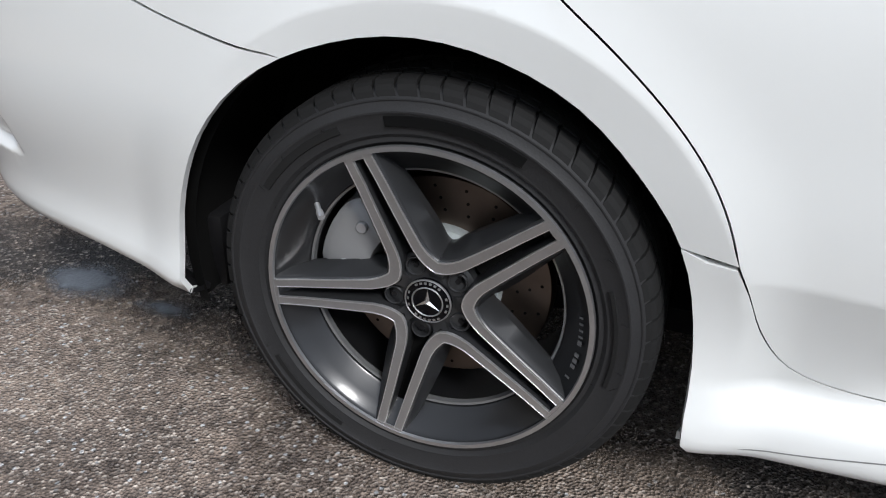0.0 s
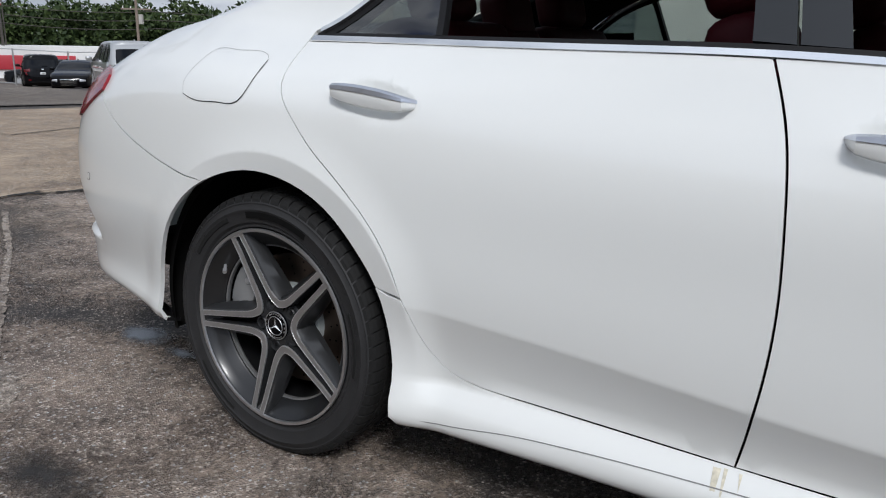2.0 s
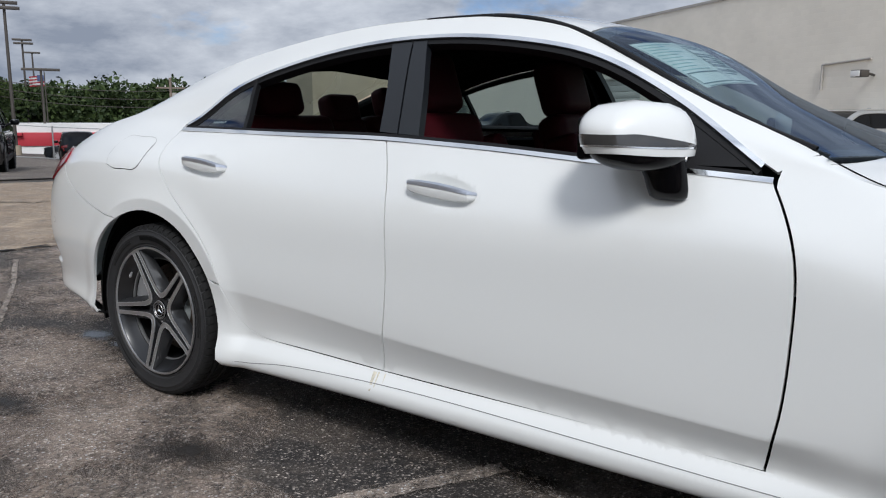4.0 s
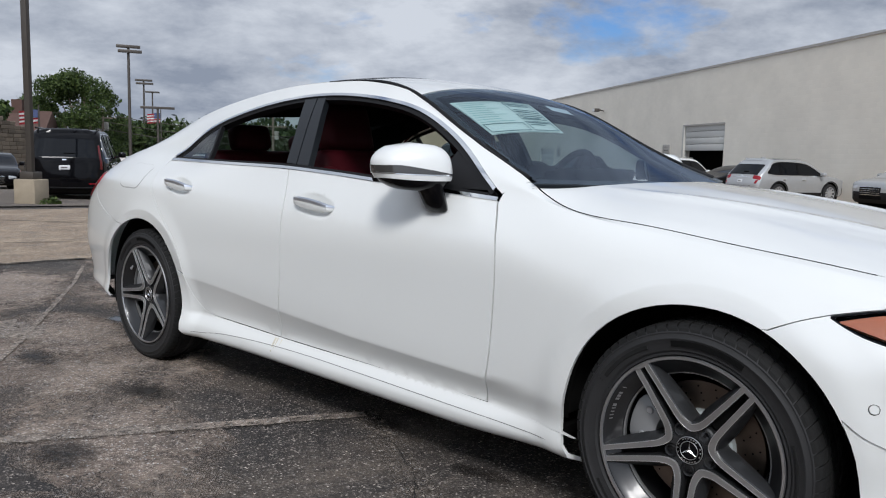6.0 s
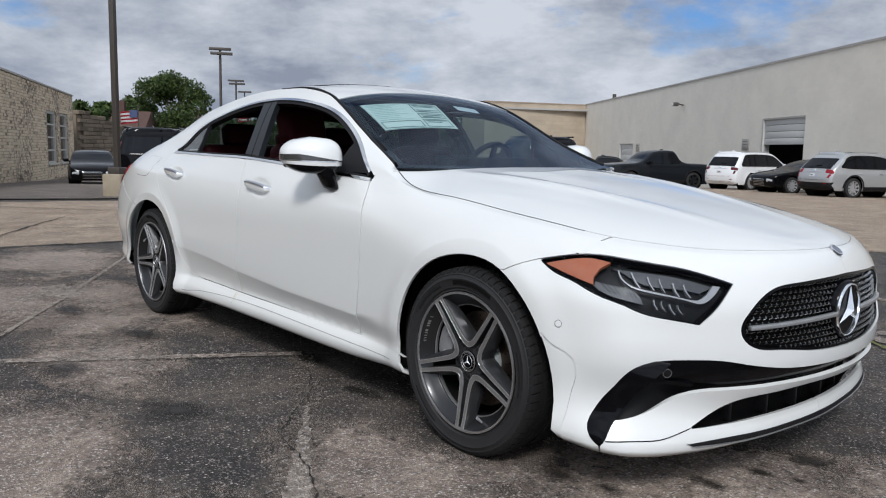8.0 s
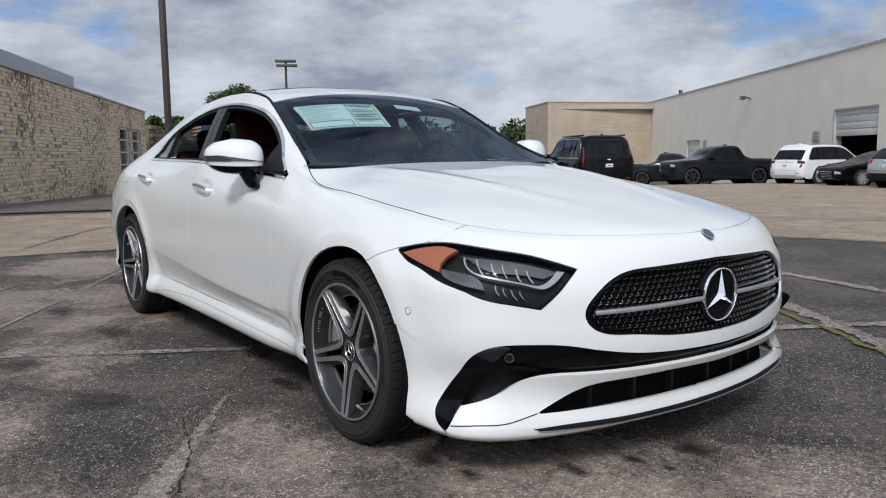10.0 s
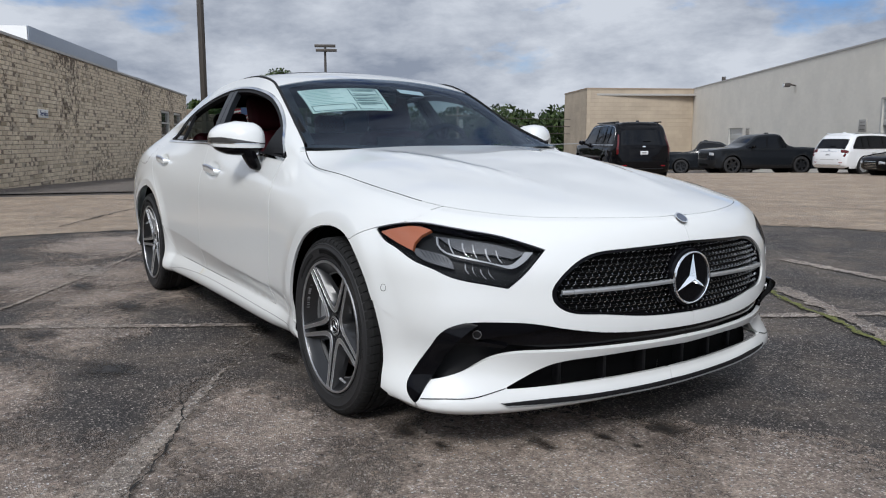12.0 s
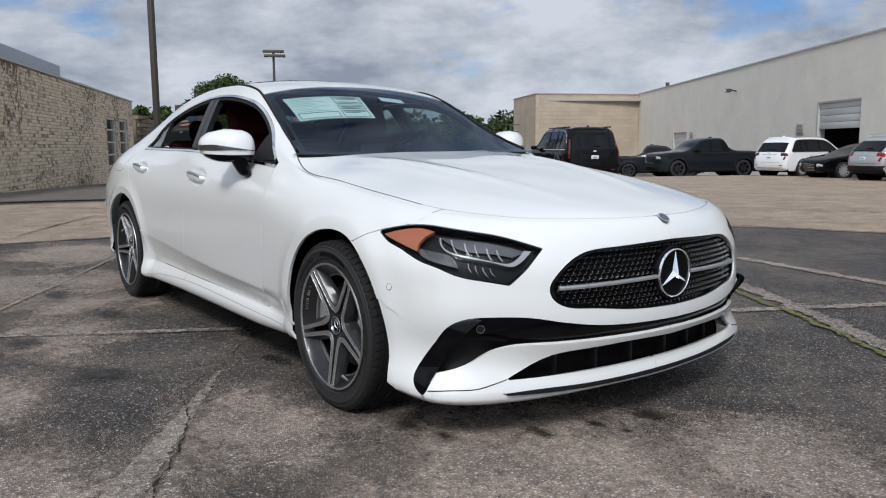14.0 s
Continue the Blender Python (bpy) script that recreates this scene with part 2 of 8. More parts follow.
def patch(outer, holes, lift, spacing=0.03, thick=0.012, side=1, extra=None):
    """A trimmed sheet: outlines in a flat chart, raised into space by lift (points, normals), with turned-in edges.
    side -1 mirrors it to the other side of the car; extra gives further inner points."""
    loops = [outer, *holes]
    lo, hi = outer.min(axis=0), outer.max(axis=0)
    gx, gy = np.meshgrid(np.arange(lo[0] + spacing * 0.37, hi[0], spacing), np.arange(lo[1] + spacing * 0.41, hi[1], spacing))
    grid = np.column_stack([gx.ravel(), gy.ravel()])
    ok = inside(grid, outer)
    for h in holes:
        ok &= ~inside(grid, h)
    grid = grid[ok]
    rim = np.vstack(loops)
    near = np.ones(len(grid), bool)
    for c in range(0, len(grid), 400):
        g = grid[c:c + 400]
        near[c:c + 400] = ((g[:, None, :] - rim[None]) ** 2).sum(axis=2).min(axis=1) > (spacing * 0.45) ** 2
    grid = grid[near]
    if extra is not None:
        ok = inside(extra, outer)
        for h in holes:
            ok &= ~inside(extra, h)
        grid = np.vstack([grid, extra[ok]])
    flat = np.vstack([rim, grid])
    edges, base = [], 0
    for lp in loops:
        n = len(lp)
        edges += [(base + i, base + (i + 1) % n) for i in range(n)]
        base += n
    from mathutils.geometry import delaunay_2d_cdt
    vs, _, tris, origin, _, _ = delaunay_2d_cdt([Vector(p) for p in flat], edges, [], 0, 1e-7)
    vs = np.array([(v.x, v.y) for v in vs])
    tris = np.array([t for t in tris if len(t) == 3])
    mid = vs[tris].mean(axis=1)
    ok = inside(mid, outer)
    for h in holes:
        ok &= ~inside(mid, h)
    tris = tris[ok]
    pts, nrm = lift(vs)
    pts, nrm = pts.copy(), nrm.copy()
    if side < 0:
        pts[:, 1] *= -1
        nrm[:, 1] *= -1
    fn = np.cross(pts[tris[:, 1]] - pts[tris[:, 0]], pts[tris[:, 2]] - pts[tris[:, 0]])
    wrong = (fn * nrm[tris].sum(axis=1)).sum(axis=1) < 0
    tris[wrong] = tris[wrong][:, ::-1]
    verts, normals, faces = [pts], [nrm], [tuple(t) for t in tris]
    base = len(pts)
    if thick:
        count = {}
        for t in faces:
            for i in range(3):
                e = (t[i], t[(i + 1) % 3])
                count[e] = 1
        bound = [e for e in count if (e[1], e[0]) not in count]
        a, b = np.array([e[0] for e in bound]), np.array([e[1] for e in bound])
        pa, pb = pts[a], pts[b]
        qa, qb = pa - nrm[a] * thick, pb - nrm[b] * thick
        out = np.cross(pb - pa, (nrm[a] + nrm[b]) / 2)
        out /= np.linalg.norm(out, axis=1)[:, None] + 1e-12
        n = len(bound)
        verts += [pa, pb, qb, qa]
        normals += [out] * 4
        faces += [(base + i, base + 3 * n + i, base + 2 * n + i, base + n + i) for i in range(n)]
    verts, normals = np.vstack(verts), np.vstack(normals)
    mesh = bpy.data.meshes.new("sheet")
    mesh.from_pydata(verts.tolist(), [], faces)
    mesh.polygons.foreach_set("use_smooth", [True] * len(mesh.polygons))
    mesh.update()
    mesh.normals_split_custom_set_from_vertices(normals.tolist())
    return mesh


def sheet(name, mesh, mat, parent, label=""):
    return part(name, mesh, mat, parent, label, smooth="kept")

# ---------------------------------------------------------------- the white car: its skin
HUB_R, HUB_F = (0.0, 0.333), (2.941, 0.333)
# widest outline of the body seen from above, rear centre to front centre
OUTLINE = [(-1.17, 0), (-1.155, .35), (-1.105, .64), (-1.0, .772), (-.875, .843), (-.62, .908), (-.30, .944), (0.0, .945), (.40, .928),
           (.80, .912), (1.2, .907), (1.6, .907), (2.0, .908), (2.25, .912), (2.45, .920), (2.7, .930), (2.95, .936), (3.2, .934),
           (3.38, .915), (3.53, .85), (3.660, .70), (3.782, .48), (3.848, .22), (3.865, 0)]
# upper edge of the sides: deck edge, roof gutter, windscreen pillar, bonnet edge, nose
GUTTER = [(-1.10, 0, .945), (-1.085, .30, .945), (-1.02, .55, .940), (-.95, .635, .938), (-.80, .65, .985), (-.58, .63, 1.055),
          (-.28, .615, 1.152), (.02, .602, 1.252), (.40, .595, 1.332), (.80, .592, 1.380), (1.2, .590, 1.388), (1.57, .60, 1.335),
          (1.96, .66, 1.142), (2.22, .715, 1.028), (2.42, .765, .936), (2.68, .772, .900), (2.95, .766, .868), (3.2, .753, .838),
          (3.38, .71, .811), (3.515, .63, .795), (3.625, .52, .783), (3.73, .30, .776), (3.775, .13, .773), (3.785, 0, .773)]
ONE = np.arange(24.0)


def by_station(*pairs):
    return np.interp(ONE, *np.array(pairs, float).T)


def make_net():
    mid, top = np.array(OUTLINE), np.array(GUTTER)
    along = np.r_[0, np.cumsum(np.linalg.norm(np.diff(mid, axis=0), axis=1))]
    sp = Spline(along)
    tan = (sp.weights(np.minimum(along + .01, along[-1])) - sp.weights(np.maximum(along - .01, 0))) @ mid
    tan[0], tan[-1] = (0, 1), (0, -1)
    tan /= np.linalg.norm(tan, axis=1)[:, None]
    nor = np.column_stack([-tan[:, 1], tan[:, 0]])
    z1 = by_station((0, .27), (5, .29), (6, .25), (7.5, .20), (8, .195), (12, .188), (13, .19), (14, .198), (16, .20), (18, .185), (19.5, .172), (20, .166), (21, .164), (23, .164))
    z2 = by_station((0, .36), (5, .36), (7, .30), (13, .29), (18, .29), (19, .286), (20, .275), (21, .245), (23, .237))
    z3 = by_station((0, .48), (6, .50), (8, .477), (9, .459), (10, .424), (11, .40), (12, .378), (13, .372), (14, .38), (18, .42), (19, .416), (20, .40), (21, .362), (23, .350))
    z4 = by_station((0, .64), (8, .64), (13, .62), (18, .56), (23, .53))
    d1 = by_station((0, .10), (4, .05), (5, .03), (6, .012), (7, .006), (8, .0), (12, .004), (13, .012), (14, .028), (15, .034), (17, .02), (18, 0), (19, -.03), (20, .0), (21, .055), (22, .085), (23, .088))
    d2 = by_station((0, .04), (4, .025), (5, .015), (6, .006), (8, 0), (12, 0), (13, .002), (14, .010), (15, .016), (17, .006), (18, 0), (20, .012), (21, .055), (22, .08), (23, .085))
    d3 = by_station((0, .01), (6, 0), (20, 0), (21, .010), (23, .015))
    rows = [(z1 - .025, d1 + .10), (z1, d1), (z2, d2), (z3, d3), (z4, 0 * ONE)]
    net = np.zeros((24, 10, 3))
    for j, (z, d) in enumerate(rows):
        net[:, j, :2] = mid - nor * d[:, None]
        net[:, j, 2] = z
    belt = by_station((0, 1.035), (7, 1.036), (8, 1.032), (9, 1.029), (10, 1.02), (11, .993), (12, .963), (13, .943), (23, .94))
    side = [(by_station((0, .85), (13, .82)), by_station((0, .03), (7, .022), (8, .02), (13, .022))),
            (by_station((0, .94), (10, .94), (13, .885)), by_station((0, .06), (7, .07), (8, .065), (13, .07))),
            (belt, by_station((0, .19), (7, .178), (8, .135), (9, .110), (10, .103), (12, .108), (13, .118)))]
    blend = np.interp(ONE, [4, 6.2, 12.8, 14.6], [1, 0, 0, 1])
    for j in range(5, 9):
        if j < 8:
            z, d = side[j - 5]
            pa = np.column_stack([mid - nor * d[:, None], z])
        else:
            q = np.column_stack([mid - nor * side[2][1][:, None], side[2][0]])
            pa = (q + top) / 2 + np.column_stack([nor * .012, 0 * ONE + .006])
        f = (.35, .62, .82, .93)[j - 5] * radians(78)
        up, inn = math.sin(f) / math.sin(radians(78)), (1 - math.cos(f)) / (1 - math.cos(radians(78)))
        low = net[:, 4]
        pb = np.column_stack([low[:, :2] + (top[:, :2] - low[:, :2]) * inn, low[:, 2] + (top[:, 2] - low[:, 2]) * up])
        net[:, j] = pa * (1 - blend[:, None]) + pb * blend[:, None]
    net[:, 9] = top
    net[0, :, 1] = 0
    net[-1, :, 1] = 0
    # one station past the middle, so that both halves meet smoothly
    net = np.concatenate([net, net[22:23] * (1, -1, 1)])
    return np.r_[along, 2 * along[23] - along[22]], net


KU, NET = make_net()
KV = np.array([0, .06, .16, .28, .45, .64, .75, .85, 1.0, 1.16])
SPU, SPV = Spline(KU), Spline(KV)
U_END, V_END = KU[23], KV[-1]


CREASE = line_of([(.30, .492), (.42, .480), (.80, .452), (1.13, .422), (1.60, .394), (2.2, .378), (2.6, .378)])
SILL_TOP = line_of([(.30, .311), (.64, .3095), (1.102, .2975), (2.233, .2875), (2.60, .2755)])
BOWLS = [(.295, .905, .125, .040), (1.32, .872, .135, .046)]


CREST_R = .438
HOLLOW_Z, HOLLOW_X = [.42, .489, .544, .62, .70], [-.770, -.795, -.850, -.935, -1.02]


def tuck(x, z):
    """How far the doors fall back below their crease, and the sill comes out again."""
    zc = CREASE(x)
    zs = SILL_TOP(x)
    low = np.clip((zc - z) / (zc - zs), 0, None)
    t = np.clip((zc - z) / .012, 0, 1)
    down = .036 * np.minimum(low, 1.0) * (t * .5 + .5)
    back = np.clip((zs - z) / .055, 0, 1)
    fade = np.clip((x - .36) / .14, 0, 1) * np.clip((2.62 - x) / .38, 0, 1)
    fade = fade * fade * (3 - 2 * fade)
    return (down - .022 * back * (1.4 - .4 * back)) * fade


def skin(uv):
    """Points of the right half of the body (y counted outwards) at chart places."""
    p = np.einsum("na,nb,abc->nc", SPU.weights(uv[:, 0]), SPV.weights(uv[:, 1]), NET)
    flare = np.zeros(len(p))
    for hx, hz in (HUB_R, HUB_F):
        r = np.hypot(p[:, 0] - hx, p[:, 2] - hz)
        ang = np.degrees(np.arctan2(p[:, 2] - hz, p[:, 0] - hx))
        ends = np.clip((ang + 12) / 40, 0, 1) * np.clip((150 - ang) / 40, 0, 1) if hx < 1 else np.clip((ang - 46) / 30, 0, 1) * np.clip((185 - ang) / 40, 0, 1) * .6
        t = np.clip((r - .42) / .09, 0, 1)
        soft_lip = .010 * (1 - t * t * (3 - 2 * t))
        # a crest runs round the opening; below it the flange falls back
        out = np.clip((CREST_R + .085 - r) / .085, 0, 1) ** 1.7
        crest = .0115 * out - np.clip(CREST_R - r, 0, .1) * .17
        flare = np.where(r < .56, np.maximum(flare, soft_lip * (1 - ends) + crest * ends), flare)
    p[:, 1] += flare * (p[:, 1] > .6)
    p[:, 1] -= tuck(p[:, 0], p[:, 2]) * (p[:, 1] > .6)
    # hollow in the rear bumper's corner, with a sharp lower lip
    xc = np.interp(p[:, 2], HOLLOW_Z, HOLLOW_X)
    deep = np.clip((xc - p[:, 0]) / .05, 0, 1) * np.clip((p[:, 2] - .424) / .012, 0, 1) * np.clip((.68 - p[:, 2]) / .10, 0, 1)
    p[:, 1] -= .024 * deep * (p[:, 0] < -.6) * (p[:, 1] > .3)
    for cx, cz, a, b in BOWLS:
        q = ((p[:, 0] - cx) / a) ** 2 + ((p[:, 2] - cz + .12 * (p[:, 0] - cx)) / b) ** 2
        p[:, 1] -= .016 * np.clip(1 - q, 0, 1) ** 1.3 * (p[:, 1] > .6)
    return p


def skin_lift(depth=0.0):
    def lift(uv):
        e = .004
        p = skin(uv)
        du = skin(uv + (e, 0)) - skin(uv - (e, 0))
        dv = skin(uv + (0, e)) - skin(uv - (0, e))
        n = np.cross(du, dv)
        n /= np.linalg.norm(n, axis=1)[:, None] + 1e-12
        # outwards is away from the car's middle
        flat = np.column_stack([p[:, 0] - np.clip(p[:, 0], 0, 2.9), p[:, 1], p[:, 2] - .4])
        n *= np.sign((n * flat).sum(axis=1))[:, None]
        p = p + n * depth
        p[:, 1] *= -1
        n[:, 1] *= -1
        return p, n
    return lift


_gu, _gv = np.meshgrid(np.linspace(0, U_END, 420), np.linspace(0, V_END, 130))
GRID = np.column_stack([_gu.ravel(), _gv.ravel()])
GRID_P = skin(GRID)


def place(points, axes, ok):
    """Chart places whose given coordinates are those of the points."""
    pool, pp = GRID[ok], GRID_P[ok][:, axes]
    pts = np.array(points, float)
    uv = np.array([pool[((pp - q) ** 2).sum(axis=1).argmin()] for q in pts])
    e = .002
    for _ in range(5):
        f = skin(uv)[:, axes] - pts
        ju = (skin(uv + (e, 0)) - skin(uv - (e, 0)))[:, axes] / (2 * e)
        jv = (skin(uv + (0, e)) - skin(uv - (0, e)))[:, axes] / (2 * e)
        det = ju[:, 0] * jv[:, 1] - ju[:, 1] * jv[:, 0]
        det = np.where(np.abs(det) < .05, .05 * np.where(det < 0, -1, 1), det)
        du = (f[:, 0] * jv[:, 1] - f[:, 1] * jv[:, 0]) / det
        dv = (ju[:, 0] * f[:, 1] - ju[:, 1] * f[:, 0]) / det
        uv = uv - np.clip(np.column_stack([du, dv]), -.05, .05)
        uv[:, 0], uv[:, 1] = np.clip(uv[:, 0], 0, U_END), np.clip(uv[:, 1], 0, V_END)
    return uv


SIDE_OK = (GRID[:, 0] > KU[3]) & (GRID[:, 0] < KU[20])
NOSE_OK = GRID[:, 0] > KU[17]


def on_side(pts):
    return place(pts, [0, 2], SIDE_OK)


def on_nose(pts):
    return place(pts, [1, 2], NOSE_OK)


def gutter_u(x):
    """Chart place on the upper edge at x."""
    us = np.linspace(KU[2], KU[21], 600)
    xs = skin(np.column_stack([us, 0 * us + V_END]))[:, 0]
    return np.interp(x, xs, us)


def along_gutter(x0, x1, step=.03):
    n = max(2, int(abs(x1 - x0) / step))
    return np.column_stack([gutter_u(np.linspace(x0, x1, n)), np.full(n, V_END)])


def loop_of(*legs):
    q = np.vstack(legs)
    keep = [0]
    for i in range(1, len(q)):
        if np.linalg.norm(q[i] - q[keep[-1]]) > .003:
            keep.append(i)
    while np.linalg.norm(q[keep[-1]] - q[keep[0]]) < .003:
        keep.pop()
    return q[keep]


def leg(pts, smooth=True, step=.02):
    """An open line through (a, b) points, in steps."""
    p = np.array(pts, float)
    d = np.r_[0, np.cumsum(np.linalg.norm(np.diff(p, axis=0), axis=1))]
    t = np.linspace(0, d[-1], max(2, int(d[-1] / step) + 1))
    if smooth and len(p) > 2:
        return Spline(d).weights(t) @ p
    return np.column_stack([np.interp(t, d, p[:, c]) for c in (0, 1)])


def arch(hub, radii, a0, a1):
    """The wheel opening's edge round the hub, from angle a0 to a1 in degrees (0 ahead, 90 up)."""
    ang = np.linspace(a0, a1, 40)
    r = curve_of(radii)(ang)
    return np.column_stack([hub[0] + r * np.cos(np.radians(ang)), hub[1] + r * np.sin(np.radians(ang))])


ARCH_F = [(-30, .46), (-10, .426), (0, .410), (14, .405), (28, .400), (39, .397), (52, .393), (64, .390), (88, .384), (112, .387), (138, .388), (151, .385), (166, .381), (179, .387), (188, .394), (205, .385)]
ARCH_R = [(-30, .46), (-14, .396), (-6, .385), (2, .379), (12, .376), (26, .378), (45, .376), (57, .381), (79, .387), (96, .393), (111, .396), (126, .402), (146, .402), (157, .402), (172, .408), (186, .41), (200, .42)]

DLO = [(.035, 1.052), (.067, 1.068), (.217, 1.165), (.462, 1.255), (.723, 1.307), (.936, 1.33), (1.159, 1.335), (1.491, 1.303), (1.661, 1.264),
       (1.836, 1.187), (2.046, 1.062), (2.165, .980)]
REAR_SEAM = [(.020, 1.025), (.016, .99), (.027, .925), (.085, .852), (.145, .795), (.20, .753), (.28, .687), (.356, .602), (.394, .531), (.407, .495)]
REAR_SEAM_LOW = [(.407, .495), (.427, .455), (.447, .408), (.468, .372), (.50, .337), (.545, .319), (.64, .309)]
B_SEAM = [(1.072, 1.005), (1.113, .89), (1.134, .755), (1.141, .6), (1.13, .45), (1.102, .297)]
F_SEAM = [(2.195, .930), (2.25, .83), (2.272, .618), (2.262, .443), (2.233, .29)]
TAIL_SEAM = [(-.196, .684), (-.276, .693), (-.372, .712), (-.45, .735), (-.60, .788), (-.69, .831), (-.760, .868)]

car = thing("car", "glossy white four-door coupe parked on worn asphalt, side windows open", "car")


def both(name, loops, mat, depth=0.0, spacing=.025, thick=.012, gap=.0013, label="", extra=None, sides=(1, -1)):
    """One panel on the right and its mirror on the left."""
    lp = [shrink(loops[0], gap)] + [shrink(h, -gap) for h in loops[1:]]
    made = []
    for side in sides:
        made.append(sheet(name, patch(lp[0], lp[1:], skin_lift(depth), spacing, thick, side=side, extra=extra), mat, car, label))
    return made


S = on_side
arch_r = S(arch(HUB_R, ARCH_R, -22, 190))
arch_f = S(arch(HUB_F, ARCH_F, -22, 205))


def nearest(loop, uv):
    return int(((loop - uv) ** 2).sum(axis=1).argmin())


_cx = np.arange(.43, 2.26, .012)
FINE = [S(np.column_stack([_cx, CREASE(_cx) + dz])) for dz in (.006, .0, -.007, -.02)]
for cx, cz, a, b in BOWLS:
    ring = [(cx + a * r * math.cos(t), cz - .12 * a * r * math.cos(t) + b * r * math.sin(t)) for r in (.25, .5, .7, .85, .95, 1.04) for t in np.linspace(0, 2 * math.pi, 31)[:-1]]
    FINE.append(S(ring))
for hx, hz in (HUB_R, HUB_F):
    FINE.append(S([(hx + (CREST_R + dr) * math.cos(a), hz + (CREST_R + dr) * math.sin(a)) for dr in (-.012, -.004, .0, .004, .012) for a in np.radians(np.arange(8, 150, 1.6))]))
FINE = np.vstack(FINE)

# quarter panel with rear pillar, roof side and windscreen pillar in one pressing
k_door = nearest(arch_r, S([(.35, .495)])[0])
k_tail = nearest(arch_r, S([(-.196, .684)])[0])
LAMP_R = [(-.760, .868), (-.80, .905), (-.885, .932)]
side_loop = loop_of(
    along_gutter(-.90, 2.27),
    S(leg([(2.27, 1.005), (2.195, .962)])),
    S(leg(DLO[::-1])),
    S(leg([(.022, 1.045)] + REAR_SEAM[1:])),
    arch_r[k_door:k_tail + 1],
    S(leg(TAIL_SEAM)), S(leg(LAMP_R)))
both("body_side", [side_loop], PAINT, extra=FINE, label="white quarter panel, roof rail and pillars")
rear_door = loop_of(
    S(leg([(.022, 1.022), (.40, 1.019), (.80, 1.015), (1.068, 1.008)])), S(leg(B_SEAM)),
    S(leg([(1.102, .297), (.64, .309)])), S(leg(REAR_SEAM_LOW[::-1])), S(leg(REAR_SEAM[::-1])))
front_door = loop_of(
    S(leg([(1.074, 1.008), (1.2, 1.004), (1.6, .978), (2.0, .954), (2.19, .942)])), S(leg(F_SEAM)),
    S(leg([(2.233, .287), (1.7, .292), (1.104, .297)])), S(leg([(x + .002, z) for x, z in B_SEAM[::-1]])))
both("rear_door", [rear_door], PAINT, extra=FINE)
both("front_door", [front_door], PAINT, extra=FINE)
k_sill = nearest(arch_f, S([(2.60, .27)])[0])
k_bump = nearest(arch_f, S([(3.12, .688)])[0])
fender = loop_of(
    S(leg([(2.272, 1.0015), (2.1985, .9575), (2.198, .945)])), S(leg([(x + .004, z) for x, z in F_SEAM])), S(leg([(2.24, .285), (2.59, .275)])), arch_f[k_bump:k_sill + 1][::-1],
    S(leg([(3.12, .688), (3.18, .716), (3.245, .738)])), S(leg([(3.245, .738), (3.305, .752), (3.345, .760)])),
    S(leg([(3.345, .760), (3.365, .79)])), along_gutter(3.385, 2.2725))
both("front_fender", [fender], PAINT, extra=FINE)
both("fender_joint_cover", [loop_of(S(leg([(3.337, .7625), (3.362, .7625)])), S(leg([(3.362, .7625), (3.372, .776), (3.392, .797)])), S(leg([(3.366, .801), (3.348, .782), (3.337, .7625)])))], PAINT, depth=.0012, spacing=.008, thick=0, gap=0)
# the sill runs from arch to arch below the doors
sill = loop_of(
    S(leg([(.37, .492), (.407, .490)])), S(leg([(.407, .490)] + REAR_SEAM_LOW[1:])), S(leg([(.64, .3085), (1.102, .2965), (2.233, .2865), (2.60, .2745)])),
    arch_f[k_sill:], np.column_stack([np.linspace(S([(2.59, .19)])[0][0], S([(.385, .21)])[0][0], 90), np.full(90, .03)]),
    arch_r[:k_door + 1])
_sx = np.arange(.62, 2.56, .02)
both("sill", [sill], PAINT, gap=.0001, spacing=.014, extra=np.vstack([S(np.column_stack([_sx, SILL_TOP(_sx) - dz])) for dz in (.006, .018, .034, .05)]))

# nose, bonnet, roof
N = on_nose
lamp_low = np.vstack([S(leg([(3.245, .731), (3.323, .697), (3.373, .684), (3.43, .662), (3.477, .644)])), N(leg([(.833, .625), (.812, .610), (.735, .586), (.66, .570)]))])
lamp_in = N(leg([(.655, .570), (.613, .610), (.565, .661), (.537, .688)]))
lamp_up = np.vstack([N(leg([(.543, .691), (.60, .714), (.666, .736), (.71, .745)])), S(leg([(3.44, .762), (3.388, .764), (3.305, .753), (3.245, .738)]))])
lamp_loop = loop_of(lamp_low, lamp_in, lamp_up)
GRILLE = [(0, .692), (.17, .687), (.305, .682), (.406, .670), (.463, .643), (.513, .598), (.536, .555), (.530, .525), (.516, .508), (.49, .493), (.399, .48), (.255, .464), (.06, .454), (0, .453)]
grille_half = N(leg(GRILLE, step=.012))
BAND_TOP = [(0, .405), (.18, .408), (.394, .422), (.53, .445)]
FIN_OUT = [(.53, .446), (.60, .459), (.70, .464), (.765, .461), (.798, .450), (.826, .420), (.845, .367), (.865, .316), (.887, .272), (.901, .242), (.905, .218), (.900, .199)]
FIN_IN = [(.898, .199), (.879, .232), (.850, .271), (.838, .290), (.806, .354), (.782, .390)]
POCKET = [(.850, .271), (.807, .284), (.755, .308), (.70, .342), (.645, .358), (.55, .362), (.385, .363), (.16, .362), (0, .364)]
DUCT_TOP = [(0, .335), (.166, .338), (.401, .330), (.503, .316), (.585, .277), (.651, .247)]
DUCT_LOW = [(.651, .243), (.49, .240), (.288, .237), (.046, .236), (0, .236)]
